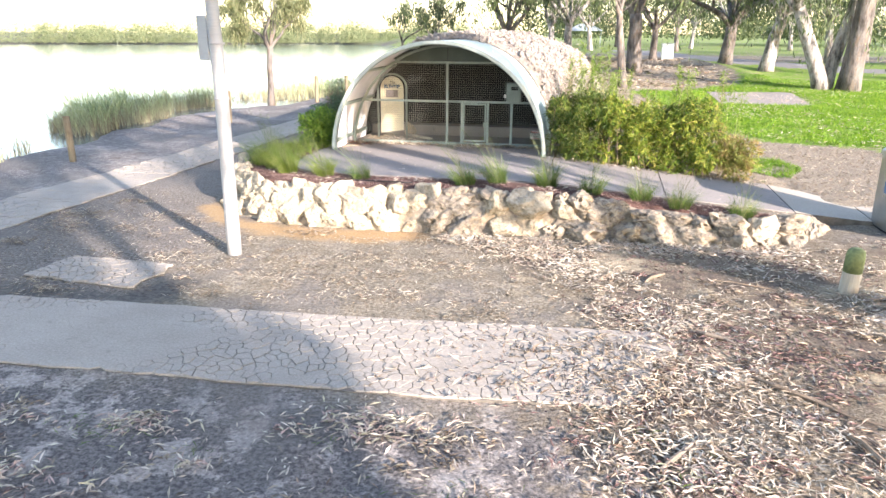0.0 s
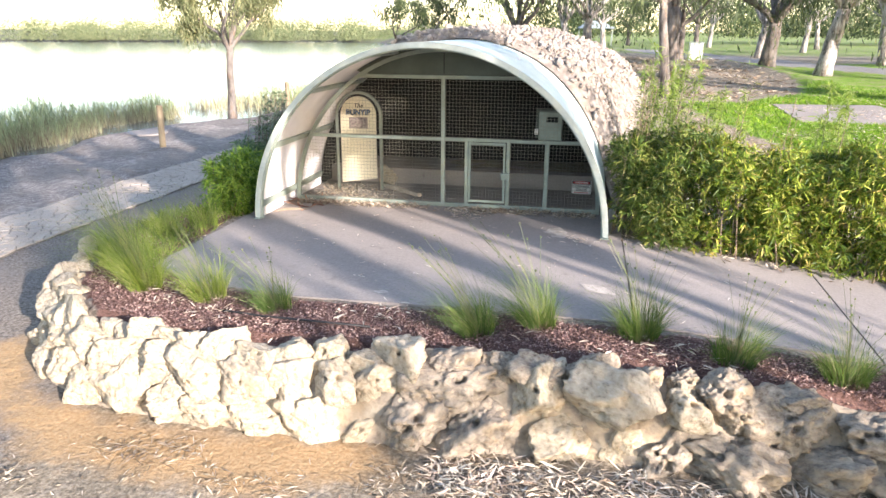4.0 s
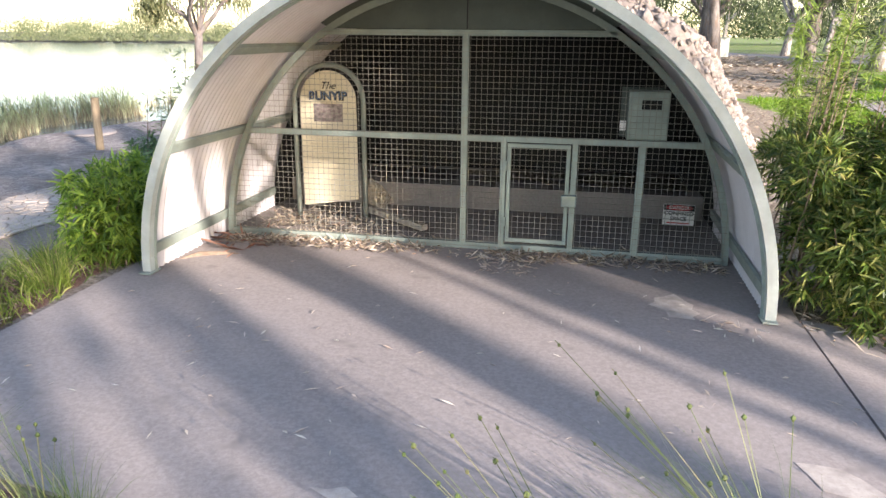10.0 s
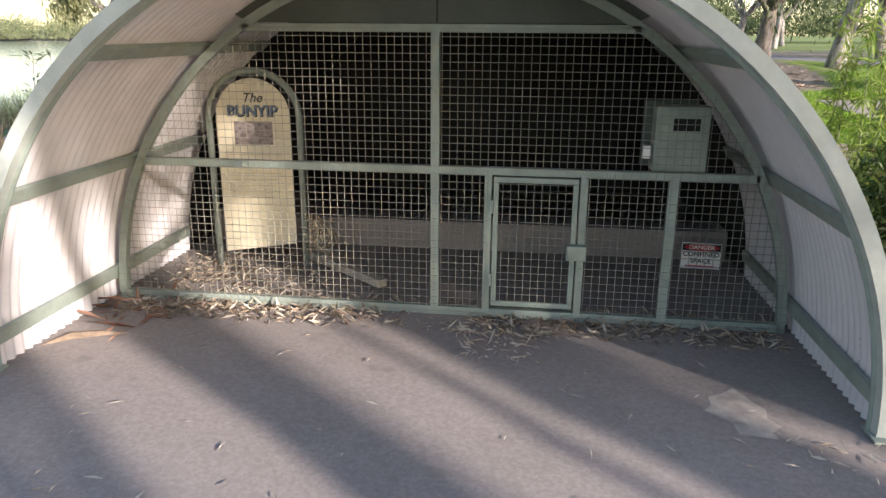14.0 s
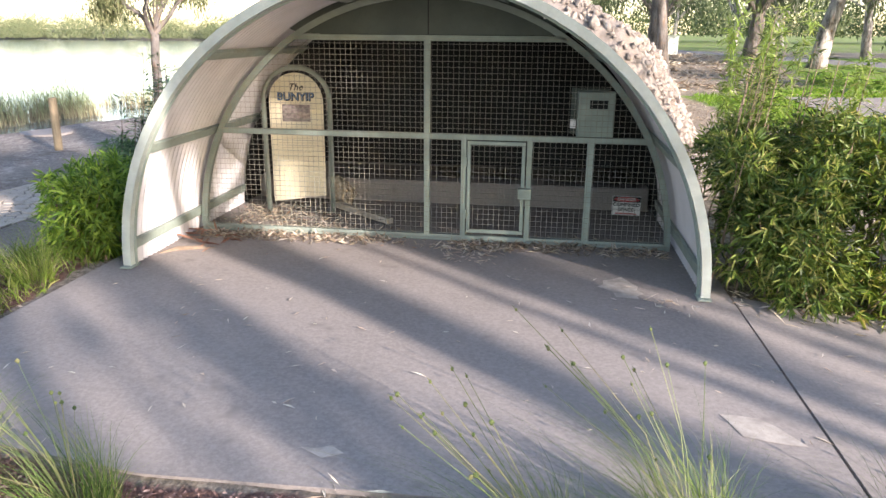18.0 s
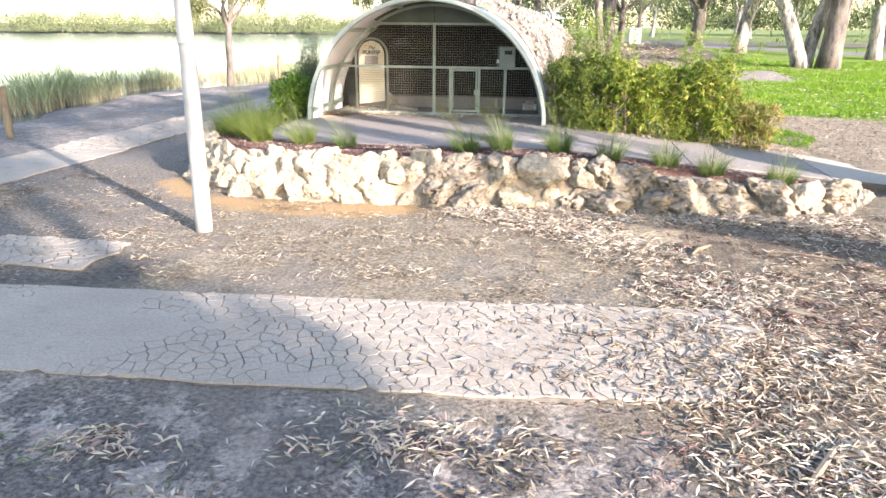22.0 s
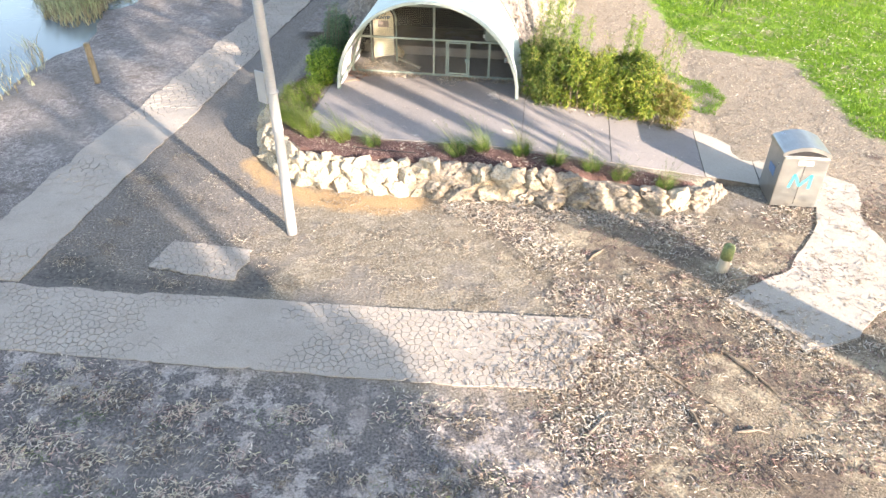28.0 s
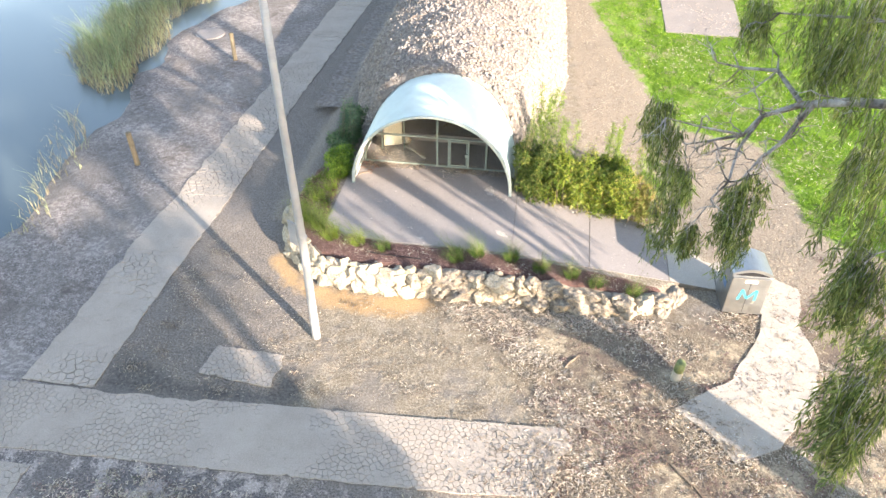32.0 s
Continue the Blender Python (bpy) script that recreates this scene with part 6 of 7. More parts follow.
def reeds(name, poly, n, h, seed, label):
    rng = np.random.default_rng(seed)
    xs, ys = [p[0] for p in poly], [p[1] for p in poly]
    X, Y = rng.uniform(min(xs), max(xs), n * 3), rng.uniform(min(ys), max(ys), n * 3)
    sd = poly_sd(poly, X, Y)
    ok = sd + 0.6 * vnoise(X, Y, 0.8, 7) > 0
    X, Y, sd = X[ok][:n], Y[ok][:n], sd[ok][:n]
    m = len(X)
    L = h * rng.uniform(0.5, 1.1, m) * (0.8 + 0.3 * vnoise(X, Y, 0.9, 9) + 0.25 * vnoise(X, Y, 2.9, 4)) * np.clip(0.5 + sd, 0.5, 1)
    z0 = np.maximum(ground_h(X, Y), -0.35)
    seg = 3
    a = rng.uniform(0, 6.28, m)
    lx, ly = rng.normal(size=m) * 0.36 - 0.16, rng.normal(size=m) * 0.32
    V = np.zeros((m, (seg + 1) * 2, 3))
    for k in range(seg + 1):
        u = k / seg
        w = 0.014 * (1 - u * 0.85)
        px, py, pz = X + lx * L * u * u, Y + ly * L * u * u, z0 + L * (u - 0.1 * u * u)
        V[:, 2 * k] = np.stack([px + np.cos(a) * w, py + np.sin(a) * w, pz], 1)
        V[:, 2 * k + 1] = np.stack([px - np.cos(a) * w, py - np.sin(a) * w, pz], 1)
    o = (np.arange(m) * (seg + 1) * 2)[:, None]
    F = []
    for k in range(seg):
        F += [o + [2 * k, 2 * k + 1, 2 * k + 3], o + [2 * k, 2 * k + 3, 2 * k + 2]]
    return tagged(quick_mesh(name, V.reshape(-1, 3), np.concatenate(F), M_REED, None, label, "stuff"), category="reeds")


reeds("reeds", [(-20.5, 25.2), (-18.7, 22.4), (-17.1, 21.3), (-16.5, 22.5), (-16.9, 26.0), (-18.0, 29), (-17.0, 33.5), (-19.3, 35), (-21.2, 30)], 4200, 1.75, 41, "thick bed of green and straw reeds in the shallows")
reeds("reeds", [(-19.5, 36), (-17, 35), (-13.5, 36.5), (-12, 39), (-13.8, 44), (-17, 45.5), (-18.5, 41)], 2400, 1.3, 42, "pale dry reeds round the waterside gum")
reeds("reeds", [(-14.6, 12.4), (-14.1, 13.4), (-15.4, 17.3), (-17.0, 20.4), (-18.2, 20.5), (-16.5, 15.2)], 300, 0.75, 43, "thin dead reeds standing in the water")
reeds("reeds", [(-12.5, 38), (-9.5, 37.5), (-7.5, 40), (-8, 44), (-12, 43)], 2200, 1.8, 44, "tall reeds and scrub behind the path")

house = thing("park_shelter", "small open park shelter with a pale hipped roof", "shelter", (-0.85, 110, gz(-0.85, 110)))
bm = bmesh.new()
lo = [bm.verts.new(p) for p in ((-2.6, -2.2, 2.3), (2.6, -2.2, 2.3), (2.6, 2.2, 2.3), (-2.6, 2.2, 2.3))]
hi = [bm.verts.new(p) for p in ((-0.8, 0, 3.3), (0.8, 0, 3.3))]
for q in ((lo[0], lo[1], hi[1], hi[0]), (lo[2], lo[3], hi[0], hi[1]), (lo[1], lo[2], hi[1]), (lo[3], lo[0], hi[0]), tuple(lo[::-1])):
    bm.faces.new(q)
part("roof", bm, M_ROOF, house)
for x in (-2.2, 2.2):
    for y in (-1.8, 1.8):
        boxpart("post", (x, y, 1.15), (0.14, 0.14, 2.35), M_FRAME, house)
boxpart("bench", (0, 0, 0.45), (2.4, 0.9, 0.08), M_BOLL, house)

# ---------- fallen leaves, chips, sticks ----------


def scatter(name, label, poly, n, length, width, seed, mat, tilt=0.35, weight=None, category="leaf litter", lift=0.012, top=None, edge=-0.2):
    rng = np.random.default_rng(seed)
    xs, ys = [p[0] for p in poly], [p[1] for p in poly]
    X, Y = rng.uniform(min(xs), max(xs), n * 6), rng.uniform(min(ys), max(ys), n * 6)
    sd = poly_sd(poly, X, Y)
    dens = np.clip(sd * 1.2 + 0.35, 0, 1)
    if weight is not None:
        dens = dens * weight(X, Y)
    ok = (rng.random(len(X)) < dens) & (sd > edge)
    X, Y = X[ok][:n], Y[ok][:n]
    m = len(X)
    Z = (top(X, Y) if top else ground_h(X, Y)) + lift + np.abs(rng.normal(size=m)) * 0.007
    a = rng.uniform(0, 6.28, m)
    D = np.stack([np.cos(a), np.sin(a), rng.normal(size=m) * tilt * 0.6], 1)
    N = np.stack([rng.normal(size=m) * tilt, rng.normal(size=m) * tilt, np.ones(m)], 1)
    v, f = leaf_soup(np.stack([X, Y, Z], 1), D, N, length * rng.uniform(0.5, 1.35, m), width * rng.uniform(0.6, 1.5, m), 0.25)
    return tagged(quick_mesh(name, v, f, mat, None, label, "stuff"), category=category)


def clumpy(s, lo, hi, seed):
    return lambda x, y: np.clip((vnoise(x, y, s, seed) * 0.5 + 0.5 - lo) / (hi - lo), 0.02, 1)


def bunches(x, y):
    """High in small irregular bunches, about a step apart."""
    k = vnoise(x, y, 3.1, 11) + vnoise(y, x, 4.7, 3) * 0.8 + vnoise(x, y, 0.9, 5) * 0.5
    return np.clip((k - 0.55) * 2.5, 0, 0.9)


scatter("leaf_litter", "thick drift of dry curled gum leaves and bark", LITTER, 46000, 0.11, 0.0145, 81, M_LITTER, 0.5, lambda x, y: (0.03 + 0.9 * bunches(x * 1.5, y * 1.5)) * (0.15 + clumpy(1.4, 0.42, 0.62, 4)(x, y)))
scatter("leaf_litter", "red-brown bark flakes among the leaf litter", LITTER, 6000, 0.09, 0.018, 186, M_CHIP, 0.4, lambda x, y: np.clip(vnoise(x, y, 1.1, 14) * 2 - 0.3, 0.02, 1))
scatter("leaf_litter", "ivory drift of fresh fallen gum leaves", [(-1.6, 11.3), (-0.2, 9.6), (0.9, 9.4), (0.4, 10.4), (-0.4, 11.3)], 4200, 0.105, 0.012, 98, M_LEAF, 0.5, lambda x, y: 0.2 + bunches(x, y))
scatter("leaf_litter", "ivory drift of gum leaves beside the path's end", [(0.2, 8.9), (0.2, 6.4), (1.4, 5.0), (2.4, 5.4), (1.8, 7.6), (1.2, 9.0)], 6500, 0.1, 0.011, 99, M_LEAF, 0.5, lambda x, y: 0.15 + bunches(x, y))
MID = [(-9.3, 7.6), (0.5, 8.0), (-0.5, 11.3), (-6, 11), (-9.3, 14)]
NEAR = [(-9.0, -2), (5.5, -2), (3.2, 2.8), (0.9, 5.75), (-3.0, 5.5), (-9.6, 5.6)]
def leaf_bunches(label, poly, bunches_n, seed, mat, length=0.12, width=0.0085, wide=0.24):
    """Leaves fallen in small tangled bunches."""
    rng = np.random.default_rng(seed)
    xs, ys = [p[0] for p in poly], [p[1] for p in poly]
    C = np.stack([rng.uniform(min(xs), max(xs), bunches_n * 4), rng.uniform(min(ys), max(ys), bunches_n * 4)], 1)
    C = C[poly_sd(poly, C[:, 0], C[:, 1]) > 0][:bunches_n]
    size = 0.05 + (wide - 0.05) * rng.random(len(C)) ** 3.5
    k = (rng.uniform(8, 40, len(C)) * (size / 0.075) ** 1.5).astype(int) + 4
    c = np.repeat(C, k, 0)
    sp = np.repeat(size, k)[:, None]
    X = c + rng.normal(size=c.shape) * sp * [1.5, 0.8]
    m = len(X)
    a = rng.uniform(0, 6.28, m)
    near = np.exp(-((X - c) ** 2).sum(1) / (1.2 * sp[:, 0] ** 2))
    Z = ground_h(X[:, 0], X[:, 1]) + 0.024 + rng.random(m) * 0.03 * near
    D = np.stack([np.cos(a), np.sin(a), rng.normal(size=m) * 0.25], 1)
    N = np.stack([rng.normal(size=m) * 0.4, rng.normal(size=m) * 0.4, np.ones(m)], 1)
    v, f = leaf_soup(np.column_stack([X, Z]), D, N, length * rng.uniform(0.5, 1.3, m), width * rng.uniform(0.7, 1.5, m), 0.3, 0.08)
    tagged(quick_mesh("leaf_litter", v, f, mat, None, label, "stuff"), category="leaf litter")


leaf_bunches("tangled bunches of dry gum leaves on damp earth", NEAR, 190, 181, M_LITTER, 0.105, 0.0155, 0.3)
leaf_bunches("pale straw and green bunches of fresh gum leaves", NEAR, 240, 184, M_STREW, 0.11, 0.017, 0.26)
leaf_bunches("dark purple-brown heaps of rotting leaves on damp earth", NEAR, 90, 185, M_CHIP, 0.1, 0.012, 0.3)
leaf_bunches("little green grass tufts on the damp earth", NEAR, 80, 183, M_TUFT, 0.1, 0.006)
leaf_bunches("small bunches of dry leaves on the bare ground", MID, 90, 182, M_LITTER, 0.11)
scatter("leaf_litter", "scattered dry gum leaves on grey earth", NEAR, 2200, 0.1, 0.015, 82, M_LITTER_G, 0.5, lambda x, y: 0.06 + bunches(x, y), lift=0.026)
scatter("leaf_litter", "small ivory gum leaves dotted over the damp earth", NEAR, 4500, 0.085, 0.0145, 283, M_LEAF, 0.4, lambda x, y: 0.1 + 0.8 * bunches(x * 1.8, y * 1.8), lift=0.03)
scatter("leaf_litter", "sparse dry leaves on the bare ground", MID, 4200, 0.08, 0.0105, 83, M_LITTER, 0.4, lambda x, y: 0.08 + bunches(x, y))
scatter("leaf_litter", "ivory leaves drifted against the foot of the rock wall", [(-2.2, 11.15), (3.3, 11.0), (3.3, 11.55), (-2.2, 11.5)], 3200, 0.13, 0.014, 187, M_LEAF, 0.5, lambda x, y: 0.25 + bunches(x, y))
leaf_bunches("ivory heaps of curled gum leaves in the litter", LITTER, 400, 281, M_LEAF, 0.115, 0.014, 0.34)
leaf_bunches("dark brown heaps of rotting leaves and bark in the litter", LITTER, 260, 282, M_CHIP, 0.1, 0.014, 0.4)
scatter("bark_mulch", "dark red-brown bark mulch in the planting bed", MULCH, 40000, 0.03, 0.0115, 84, M_CHIP, 0.6, None, "mulch", 0.015, edge=0.03)
scatter("leaf_litter", "dry leaves fallen over the mulch bed", MULCH, 1700, 0.105, 0.0125, 85, M_LEAF, 0.5, clumpy(2.2, 0.5, 0.8, 2), lift=0.03)
scatter("leaf_litter", "wood chips and leaves beside the lawn", CHIPS, 9000, 0.08, 0.016, 86, M_LITTER, 0.4)
scatter("leaf_litter", "strewn dry leaves and bark beyond the mound", FAR_CHIPS, 6000, 0.3, 0.06, 188, M_LITTER, 0.4, lambda x, y: 0.1 + bunches(x * 0.3, y * 0.8))
DRIFT = [(-5.4, 16.6), (-1.0, 16.65), (-1.0, 16.95), (-5.4, 17.1)]
scatter("leaf_litter", "drift of pale leaves against the cage foot", DRIFT, 2600, 0.09, 0.0135, 87, M_LITTER, 0.7, clumpy(2.0, 0.1, 0.5, 3), lift=0.012, top=lambda x, y: terrace(x) + 0.02)
scatter("leaf_litter", "a few leaves on the concrete patio", [(-5.5, 13.3), (3.5, 12.8), (4.5, 14), (-0.7, 15.6), (-0.9, 16.6), (-5.4, 16.6)], 150, 0.075, 0.011, 88, M_LEAF, 0.15, None, lift=0.008, top=lambda x, y: terrace(x) + 0.022)
scatter("leaf_litter", "dry leaves heaped inside the cage corner", [(-5.45, 17), (-3.6, 17), (-4.2, 17.5), (-5.3, 18.0)], 420, 0.09, 0.0135, 89, M_LITTER, 0.6, clumpy(1.5, 0.4, 0.8, 5), lift=0.03, top=lambda x, y: terrace(x) + 0.02)
scatter("leaf_litter", "pale leaves under the hedges", [(-0.7, 15.55), (3.4, 14.9), (3.6, 15.4), (-0.7, 15.9)], 500, 0.12, 0.02, 90, M_LITTER, 0.5)
scatter("leaf_litter", "leaves on the curving path", sweep, 2600, 0.1, 0.011, 91, M_LITTER, 0.4, lambda x, y: 0.12 + bunches(x * 1.6, y * 1.6), lift=0.035)
scatter("leaf_litter", "gum leaves drifted over the end of the curving path", [(2.9, 8.7), (3.6, 7.5), (4.6, 7.2), (4.7, 7.9), (4.1, 8.5), (3.5, 9.2)], 2600, 0.105, 0.0135, 284, M_LITTER, 0.5, lambda x, y: 0.15 + bunches(x * 1.7, y * 1.7), lift=0.035)
scatter("leaf_litter", "leaves over the path's end", [(-2.5, 6), (1, 6), (1, 7.9), (-1.5, 7.8)], 1100, 0.12, 0.016, 92, M_LITTER, 0.4, lambda x, y: np.clip((x + 2.5) / 3.5, 0.02, 1) ** 2, lift=0.05)

# lawn blades near the paved area
rng = np.random.default_rng(95)
X, Y = rng.uniform(2, 16, 120000), 14 + 26 * rng.random(120000) ** 1.3
sd = poly_sd(GRASS, X, Y)
ok = (sd + 0.5 * vnoise(X, Y, 1.3, 2) > 0.15) & (vnoise(X, Y, 0.8, 4) + vnoise(X, Y, 2.7, 6) * 0.7 + rng.normal(size=len(X)) * 0.25 < 0.55) & (poly_sd([(4.9, 29.4), (8.4, 29.4), (8.7, 34), (5, 33.7)], X, Y) < 0.05)
X, Y = X[ok][:60000], Y[ok][:60000]
m = len(X)
v, f = leaf_soup(np.stack([X, Y, ground_h(X, Y) - 0.01], 1), np.stack([rng.normal(size=m) * 0.5, rng.normal(size=m) * 0.5, np.ones(m)], 1), rng.normal(size=(m, 3)), rng.uniform(0.06, 0.16, m), rng.uniform(0.012, 0.03, m), 0)
tagged(quick_mesh("lawn_grass", v, f, M_GRASS, None, "lush bright green lawn grass", "stuff"), category="grass")

box_ = thing("utility_box", "grey-green steel utility box standing by the far road", "box", (6.1, 62, gz(6.1, 62)))
boxpart("body", (0, 0, 0.6), (0.9, 0.7, 1.2), M_HOOP, box_, bevel=0.03)
boxpart("top", (0, 0, 1.23), (0.98, 0.78, 0.06), M_FRAME, box_, bevel=0.01)


def smear(pts, label, mat):
    """A thin crust of spilled cement on the patio."""
    pts = wavy(pts + pts[:1], 0.04, len(pts), 0.07)[:-1]
    bm = bmesh.new()
    bm.faces.new([bm.verts.new((x, y, patio_top(x, y) + 0.0235)) for x, y in pts])
    ob = part("cement_smear", bm, mat, None, label)
    return tagged(ob, category="stain")


smear([(-1.68, 15.82), (-1.56, 16.03), (-1.46, 16.08), (-1.36, 15.95), (-1.31, 15.7), (-1.38, 15.55), (-1.52, 15.62)], "pale dried cement smear on the patio", M_SMEAR)
smear([(-1.15, 13.88), (-0.98, 13.86), (-0.8, 13.66), (-0.9, 13.6), (-1.05, 13.7)], "pale cement smear by the patio's front edge", M_SMEAR)
smear([(-3.26, 13.27), (-3.1, 13.29), (-3.02, 13.2), (-3.15, 13.15)], "small pale cement spot on the patio", M_SMEAR)
scatter("leaf_litter", "bunch of curled pale leaves in front of the gate", [(-3.0, 16.25), (-2.6, 16.3), (-2.5, 16.75), (-3.0, 16.8)], 110, 0.09, 0.013, 93, M_LEAF, 0.5, None, lift=0.012, top=lambda x, y: terrace(x) + 0.022)
scatter("leaf_litter", "red-brown bark strips in the shelter's corner", [(-5.6, 16.3), (-5.0, 16.3), (-5.0, 16.8), (-5.6, 16.85)], 34, 0.26, 0.028, 94, M_BARKLEAF, 0.3, None, lift=0.012, top=lambda x, y: terrace(x) + 0.022)
scatter("leaf_litter", "leaf bunch by the shelter's foot", [(-1.35, 15.3), (-1.0, 15.3), (-0.95, 15.55), (-1.3, 15.6)], 22, 0.09, 0.012, 97, M_LEAF, 0.4, None, lift=0.012, top=lambda x, y: terrace(x) + 0.022)

def wild_grass(poly, n, lo, hi, seed, label, mat, bare=None):
    rng = np.random.default_rng(seed)
    xs, ys = [p[0] for p in poly], [p[1] for p in poly]
    X, Y = rng.uniform(min(xs), max(xs), n * 4), rng.uniform(min(ys), max(ys), n * 4)
    ok = (poly_sd(poly, X, Y) > 0) & (vnoise(X, Y, 3.3, seed) + rng.normal(size=len(X)) * 0.4 > -0.1)
    if bare:
        ok &= poly_sd(bare, X, Y) < -0.05
    X, Y = X[ok][:n], Y[ok][:n]
    m = len(X)
    v, f = leaf_soup(np.stack([X, Y, ground_h(X, Y) - 0.01], 1), np.stack([rng.normal(size=m) * 0.5 - 0.15, rng.normal(size=m) * 0.5, np.ones(m)], 1), rng.normal(size=(m, 3)), rng.uniform(lo, hi, m), rng.uniform(0.006, 0.013, m), 0, 0.25)
    tagged(quick_mesh("wild_grass", v, f, mat, None, label, "stuff"), category="grass")


wild_grass([(-6.75, 13.6), (-6.1, 13.2), (-5.85, 13.7), (-5.95, 15.9), (-6.3, 16.2), (-7.0, 15.6)], 2200, 0.1, 0.34, 5, "low wild grass beside the patio edge", M_TUFT_Y)
wild_grass([(3.5, 16.5), (4.3, 16.3), (4.8, 17.4), (4.5, 18.5), (3.4, 18.9), (3.0, 17.6)], 4200, 0.06, 0.18, 6, "patch of fresh lawn grass at the hedge's end", M_GRASS)
wild_grass([(4.6, 21.6), (7.5, 20.6), (7.9, 16), (14, 14), (18, 16), (17, 33), (7, 36), (3.0, 31.5), (3.9, 24.5)], 60000, 0.1, 0.26, 8, "thick uneven clumps of lush lawn grass", M_LUSH, [(4.9, 29.4), (8.4, 29.4), (8.7, 34), (5, 33.7)])

scatter("leaf_litter", "pale leaves strewn over the lawn", [(4.6, 21.5), (8, 17), (14, 15), (16, 34), (6, 36), (3, 30)], 3600, 0.12, 0.02, 191, M_LEAF, 0.4, clumpy(0.7, 0.35, 0.8, 9), lift=0.07)

rr = random.Random(96)
for k, (x, y, l, a) in enumerate([(1.48, 7.9, 0.59, -34), (1.99, 6.71, 1.05, -45), (2.33, 5.79, 0.72, -62), (0.85, 5.54, 0.77, 57), (3.3, 7.0, 1.2, -50), (3.09, 5.71, 0.48, 6), (3.69, 9.46, 0.67, 24), (1.2, 5.47, 0.5, -43), (1.0, 9.9, 0.5, 60), (2.5, 3.96, 0.4, 29), (-5.35, 16.2, 0.5, 35), (1.75, 7.25, 0.7, -50), (2.65, 6.1, 0.9, -40), (3.2, 5.0, 0.7, -55), (2.9, 8.3, 0.6, -20), (1.5, 4.6, 0.6, -38), (3.9, 6.2, 0.8, -48), (2.1, 9.7, 0.8, -15)]):
    st = thing("bark_stick", "dead bark strip lying in the leaf litter", "stick", (x, y, (patio_top(x, y) if y > 13 else gz(x, y)) + 0.014), group="fallen sticks", rz=a)
    s = Soup()
    s.tube([(-l / 2, 0, 0), (-l / 6, rr.uniform(-0.04, 0.04), 0.02), (l / 6, rr.uniform(-0.04, 0.04), 0.015), (l / 2, rr.uniform(-0.05, 0.05), 0)], (0.004, 0.009, 0.008, 0.004) if k > 10 else (0.011, 0.024, 0.021, 0.008), 7)
    s.make("bark", M_STRIP if k in (0, 3, 5, 6, 9) else M_TWIG, st)

pipe = thing("drip_pipe", "black plastic irrigation pipe lying on the mulch", "pipe")
s = Soup()
pp = [(-4.45, 12.42), (-4.0, 12.36), (-3.5, 12.33), (-2.95, 12.3)]
s.tube([(x, y, gz(x, y) + 0.035) for x, y in pp], [0.011] * 4, 7)
s.make("hose", M_BLACK, pipe, smooth=True)

# ---------- plates of cracked mud on the paths ----------


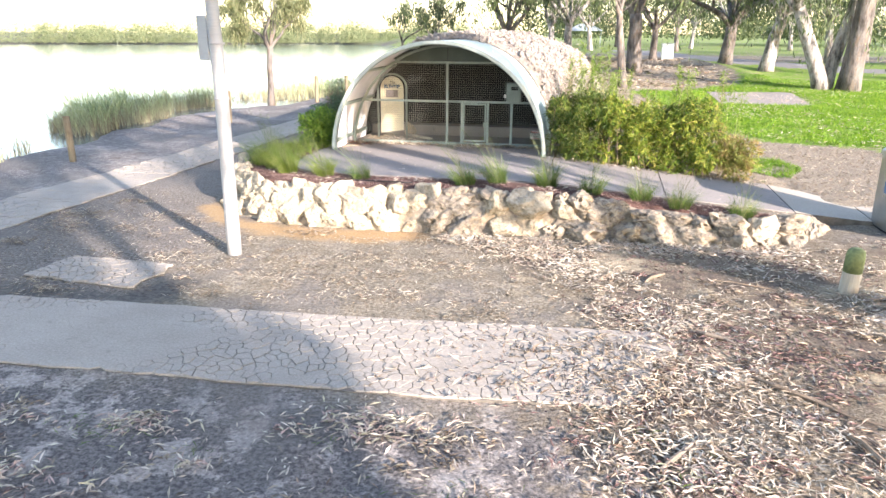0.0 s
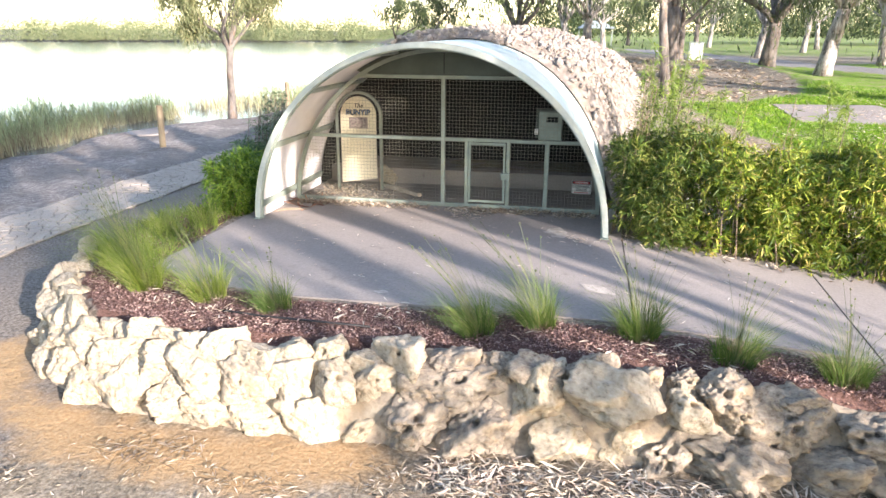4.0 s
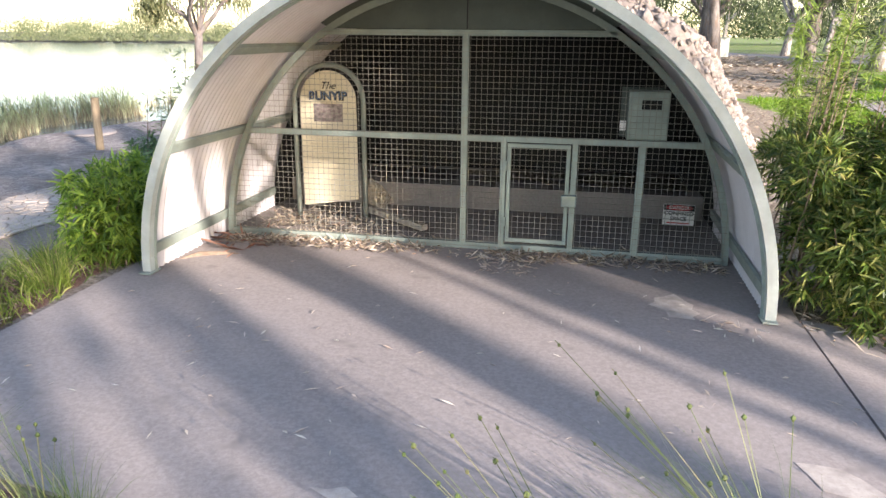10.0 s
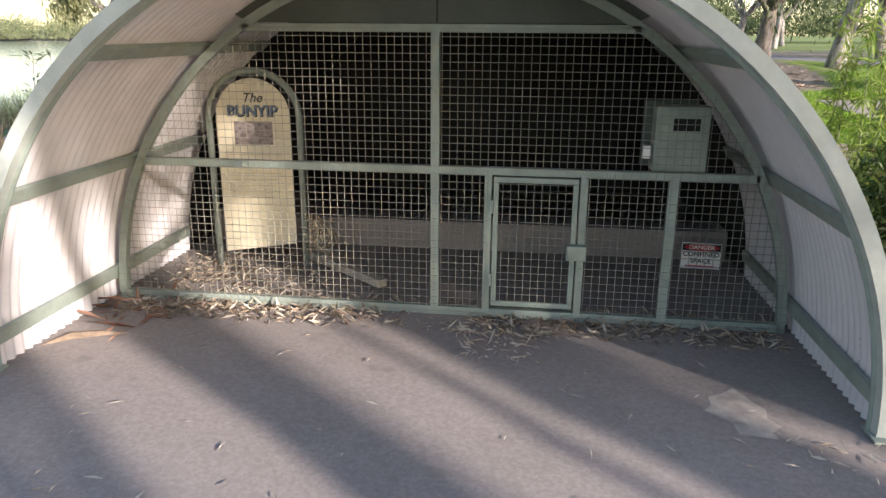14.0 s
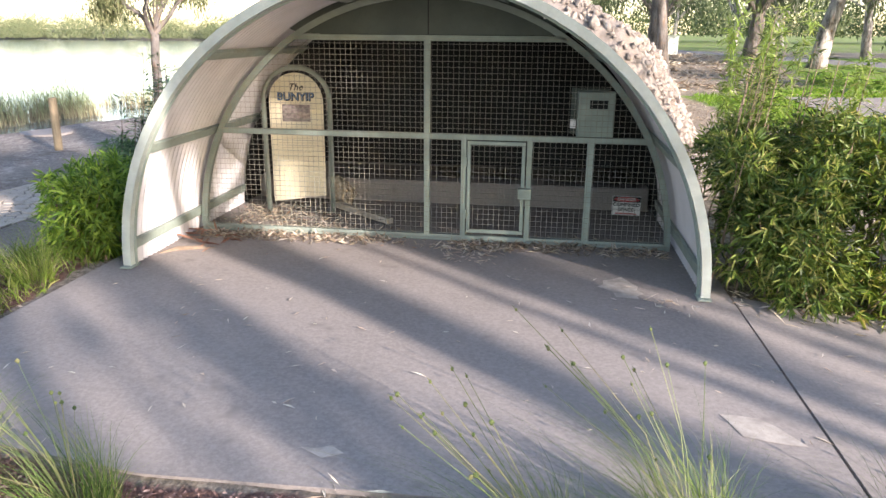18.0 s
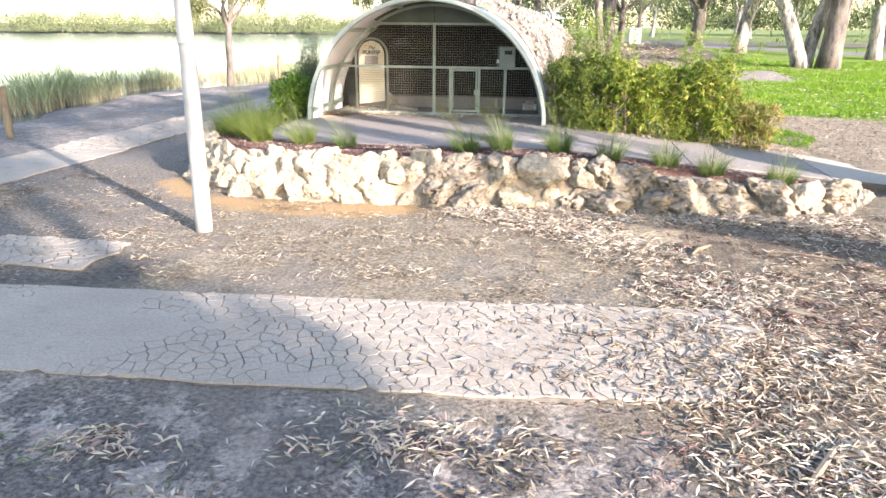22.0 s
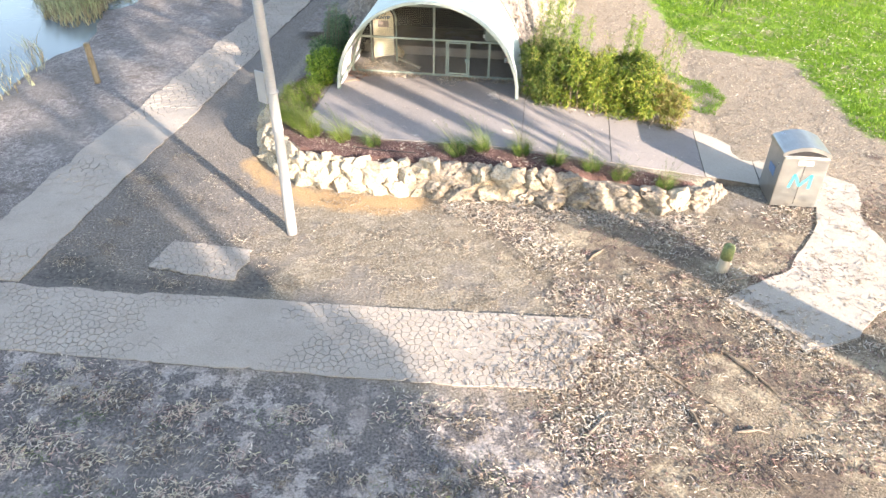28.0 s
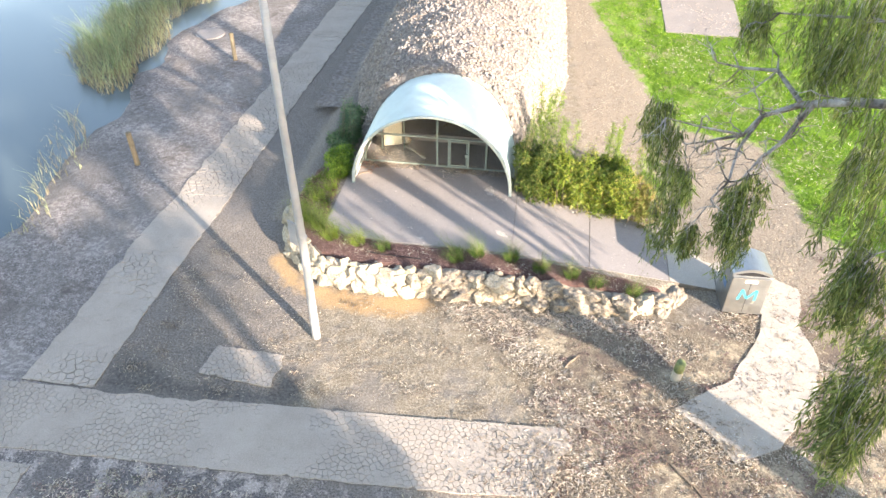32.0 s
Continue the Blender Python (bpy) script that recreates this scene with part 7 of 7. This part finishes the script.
def mud_plates(parent, poly, top, lift, cell, seed, singles=0, widest=0.017, smooth=0.0, gap_at=None, least=0.24):
    """Dried mud cracked into plates: cells round scattered points, drawn apart where the crust has shrunk."""
    rng = random.Random(seed)
    xs, ys = [p[0] for p in poly], [p[1] for p in poly]
    pts = []
    j = 0
    y = min(ys) - cell
    while y < max(ys) + cell:
        x = min(xs) - cell + (cell / 2 if j % 2 else 0)
        while x < max(xs) + cell:
            pts.append((x + rng.uniform(-0.48, 0.48) * cell, y + rng.uniform(-0.48, 0.48) * cell))
            x += cell
        y += cell * 0.87
        j += 1
    P = np.array(pts)
    near = poly_sd(poly, P[:, 0], P[:, 1])
    P = P[near > -1.5 * cell]
    near = near[near > -1.5 * cell]
    grid = {}
    for i, (x, y) in enumerate(P):
        grid.setdefault((int(x // (2 * cell)), int(y // (2 * cell))), []).append(i)
    cells = []
    for i, (px, py) in enumerate(P):
        if near[i] < -0.4 * cell:
            continue
        c = [(px - 2 * cell, py - 2 * cell), (px + 2 * cell, py - 2 * cell), (px + 2 * cell, py + 2 * cell), (px - 2 * cell, py + 2 * cell)]
        gx, gy = int(px // (2 * cell)), int(py // (2 * cell))
        for k in [k for a in (-1, 0, 1) for b in (-1, 0, 1) for k in grid.get((gx + a, gy + b), ()) if k != i]:
            mx, my, nx, ny = (P[k][0] + px) / 2, (P[k][1] + py) / 2, P[k][0] - px, P[k][1] - py
            out = []
            for q, (a, b) in enumerate(zip(c, c[1:] + c[:1])):
                da, db = (a[0] - mx) * nx + (a[1] - my) * ny, (b[0] - mx) * nx + (b[1] - my) * ny
                if da <= 0:
                    out.append(a)
                if da * db < 0:
                    u = da / (da - db)
                    out.append((a[0] + (b[0] - a[0]) * u, a[1] + (b[1] - a[1]) * u))
            c = out
            if len(c) < 3:
                break
        if len(c) >= 3:
            cells.append((px, py, c))
    allv = np.array([v for _, _, c in cells for v in c])
    for _ in range(3):
        sd, e = poly_sd(poly, allv[:, 0], allv[:, 1]), 0.004
        g = np.stack([poly_sd(poly, allv[:, 0] + e, allv[:, 1]) - sd, poly_sd(poly, allv[:, 0], allv[:, 1] + e) - sd], 1) / e
        allv = np.where((sd < 0)[:, None], allv - g * sd[:, None], allv)
    V, F, base, at, made = [], [], 0, 0, 0
    for px, py, c in cells:
        n = len(c)
        c = [tuple(v) for v in allv[at:at + n]]
        at += n
        px, py = sum(v[0] for v in c) / n, sum(v[1] for v in c) / n
        k = float(vnoise(px, py, 0.9, seed)) + 0.5 * float(vnoise(px, py, 2.7, seed + 2)) - smooth
        if gap_at:
            k += gap_at(px, py)
        g = widest * min(1.0, max(least, 0.45 + 0.8 * k)) * rng.uniform(0.7, 1.2)
        z0 = top(px, py) + lift
        z1 = z0 + 0.016 + (rng.uniform(-0.003, 0.006) if g > 0.004 else 0)
        m = len(c)
        lo, hi = [], []
        for x, y in c:
            d = math.hypot(x - px, y - py) or 1
            a, b = max(0.4, 1 - 0.5 * g / d), max(0.35, 1 - (0.5 * g + (0.006 if g > 0.003 else 0)) / d)
            lo.append((px + (x - px) * a, py + (y - py) * a, z0 - 0.004))
            hi.append((px + (x - px) * b, py + (y - py) * b, z1))
        verts = lo + hi
        faces = [tuple(range(m, 2 * m))] + [(q, (q + 1) % m, m + (q + 1) % m, m + q) for q in range(m)]
        if made < singles and g > 0.003 and px > -5.2:
            pydata("mud_plate", verts, faces, M_PATH, parent)
            made += 1
        else:
            V += verts
            F += [tuple(q + base for q in f) for f in faces]
            base += 2 * m
    pydata("mud_crust", V, F, M_PATH, parent, "crust of dried mud cracked into plates", kind="stuff")


mud_plates(cross, cross_poly, cross_top, 0.008, 0.13, 11, 290, 0.0078, least=0.3, gap_at=lambda x, y: 0.5 * float(sstep(-3, -0.5, x)) + 0.4 * float(sstep(-6.5, -9, x)) - 0.05)
mud_plates(river_path, [q for q in along_poly if q[1] < 36], along_top, 0.012, 0.19, 12, 0, 0.03, gap_at=lambda x, y: 1.15 * float(sstep(13, 15.5, y)) * float(sstep(27, 24, y)) - 0.75, least=0.05)
mud_plates(south_path, south_poly, gz, 0.01, 0.17, 13, 0, 0.014)
mud_plates(pad, pad_poly, gz, 0.018, 0.13, 14, 0, 0.015, gap_at=lambda x, y: 0.4)
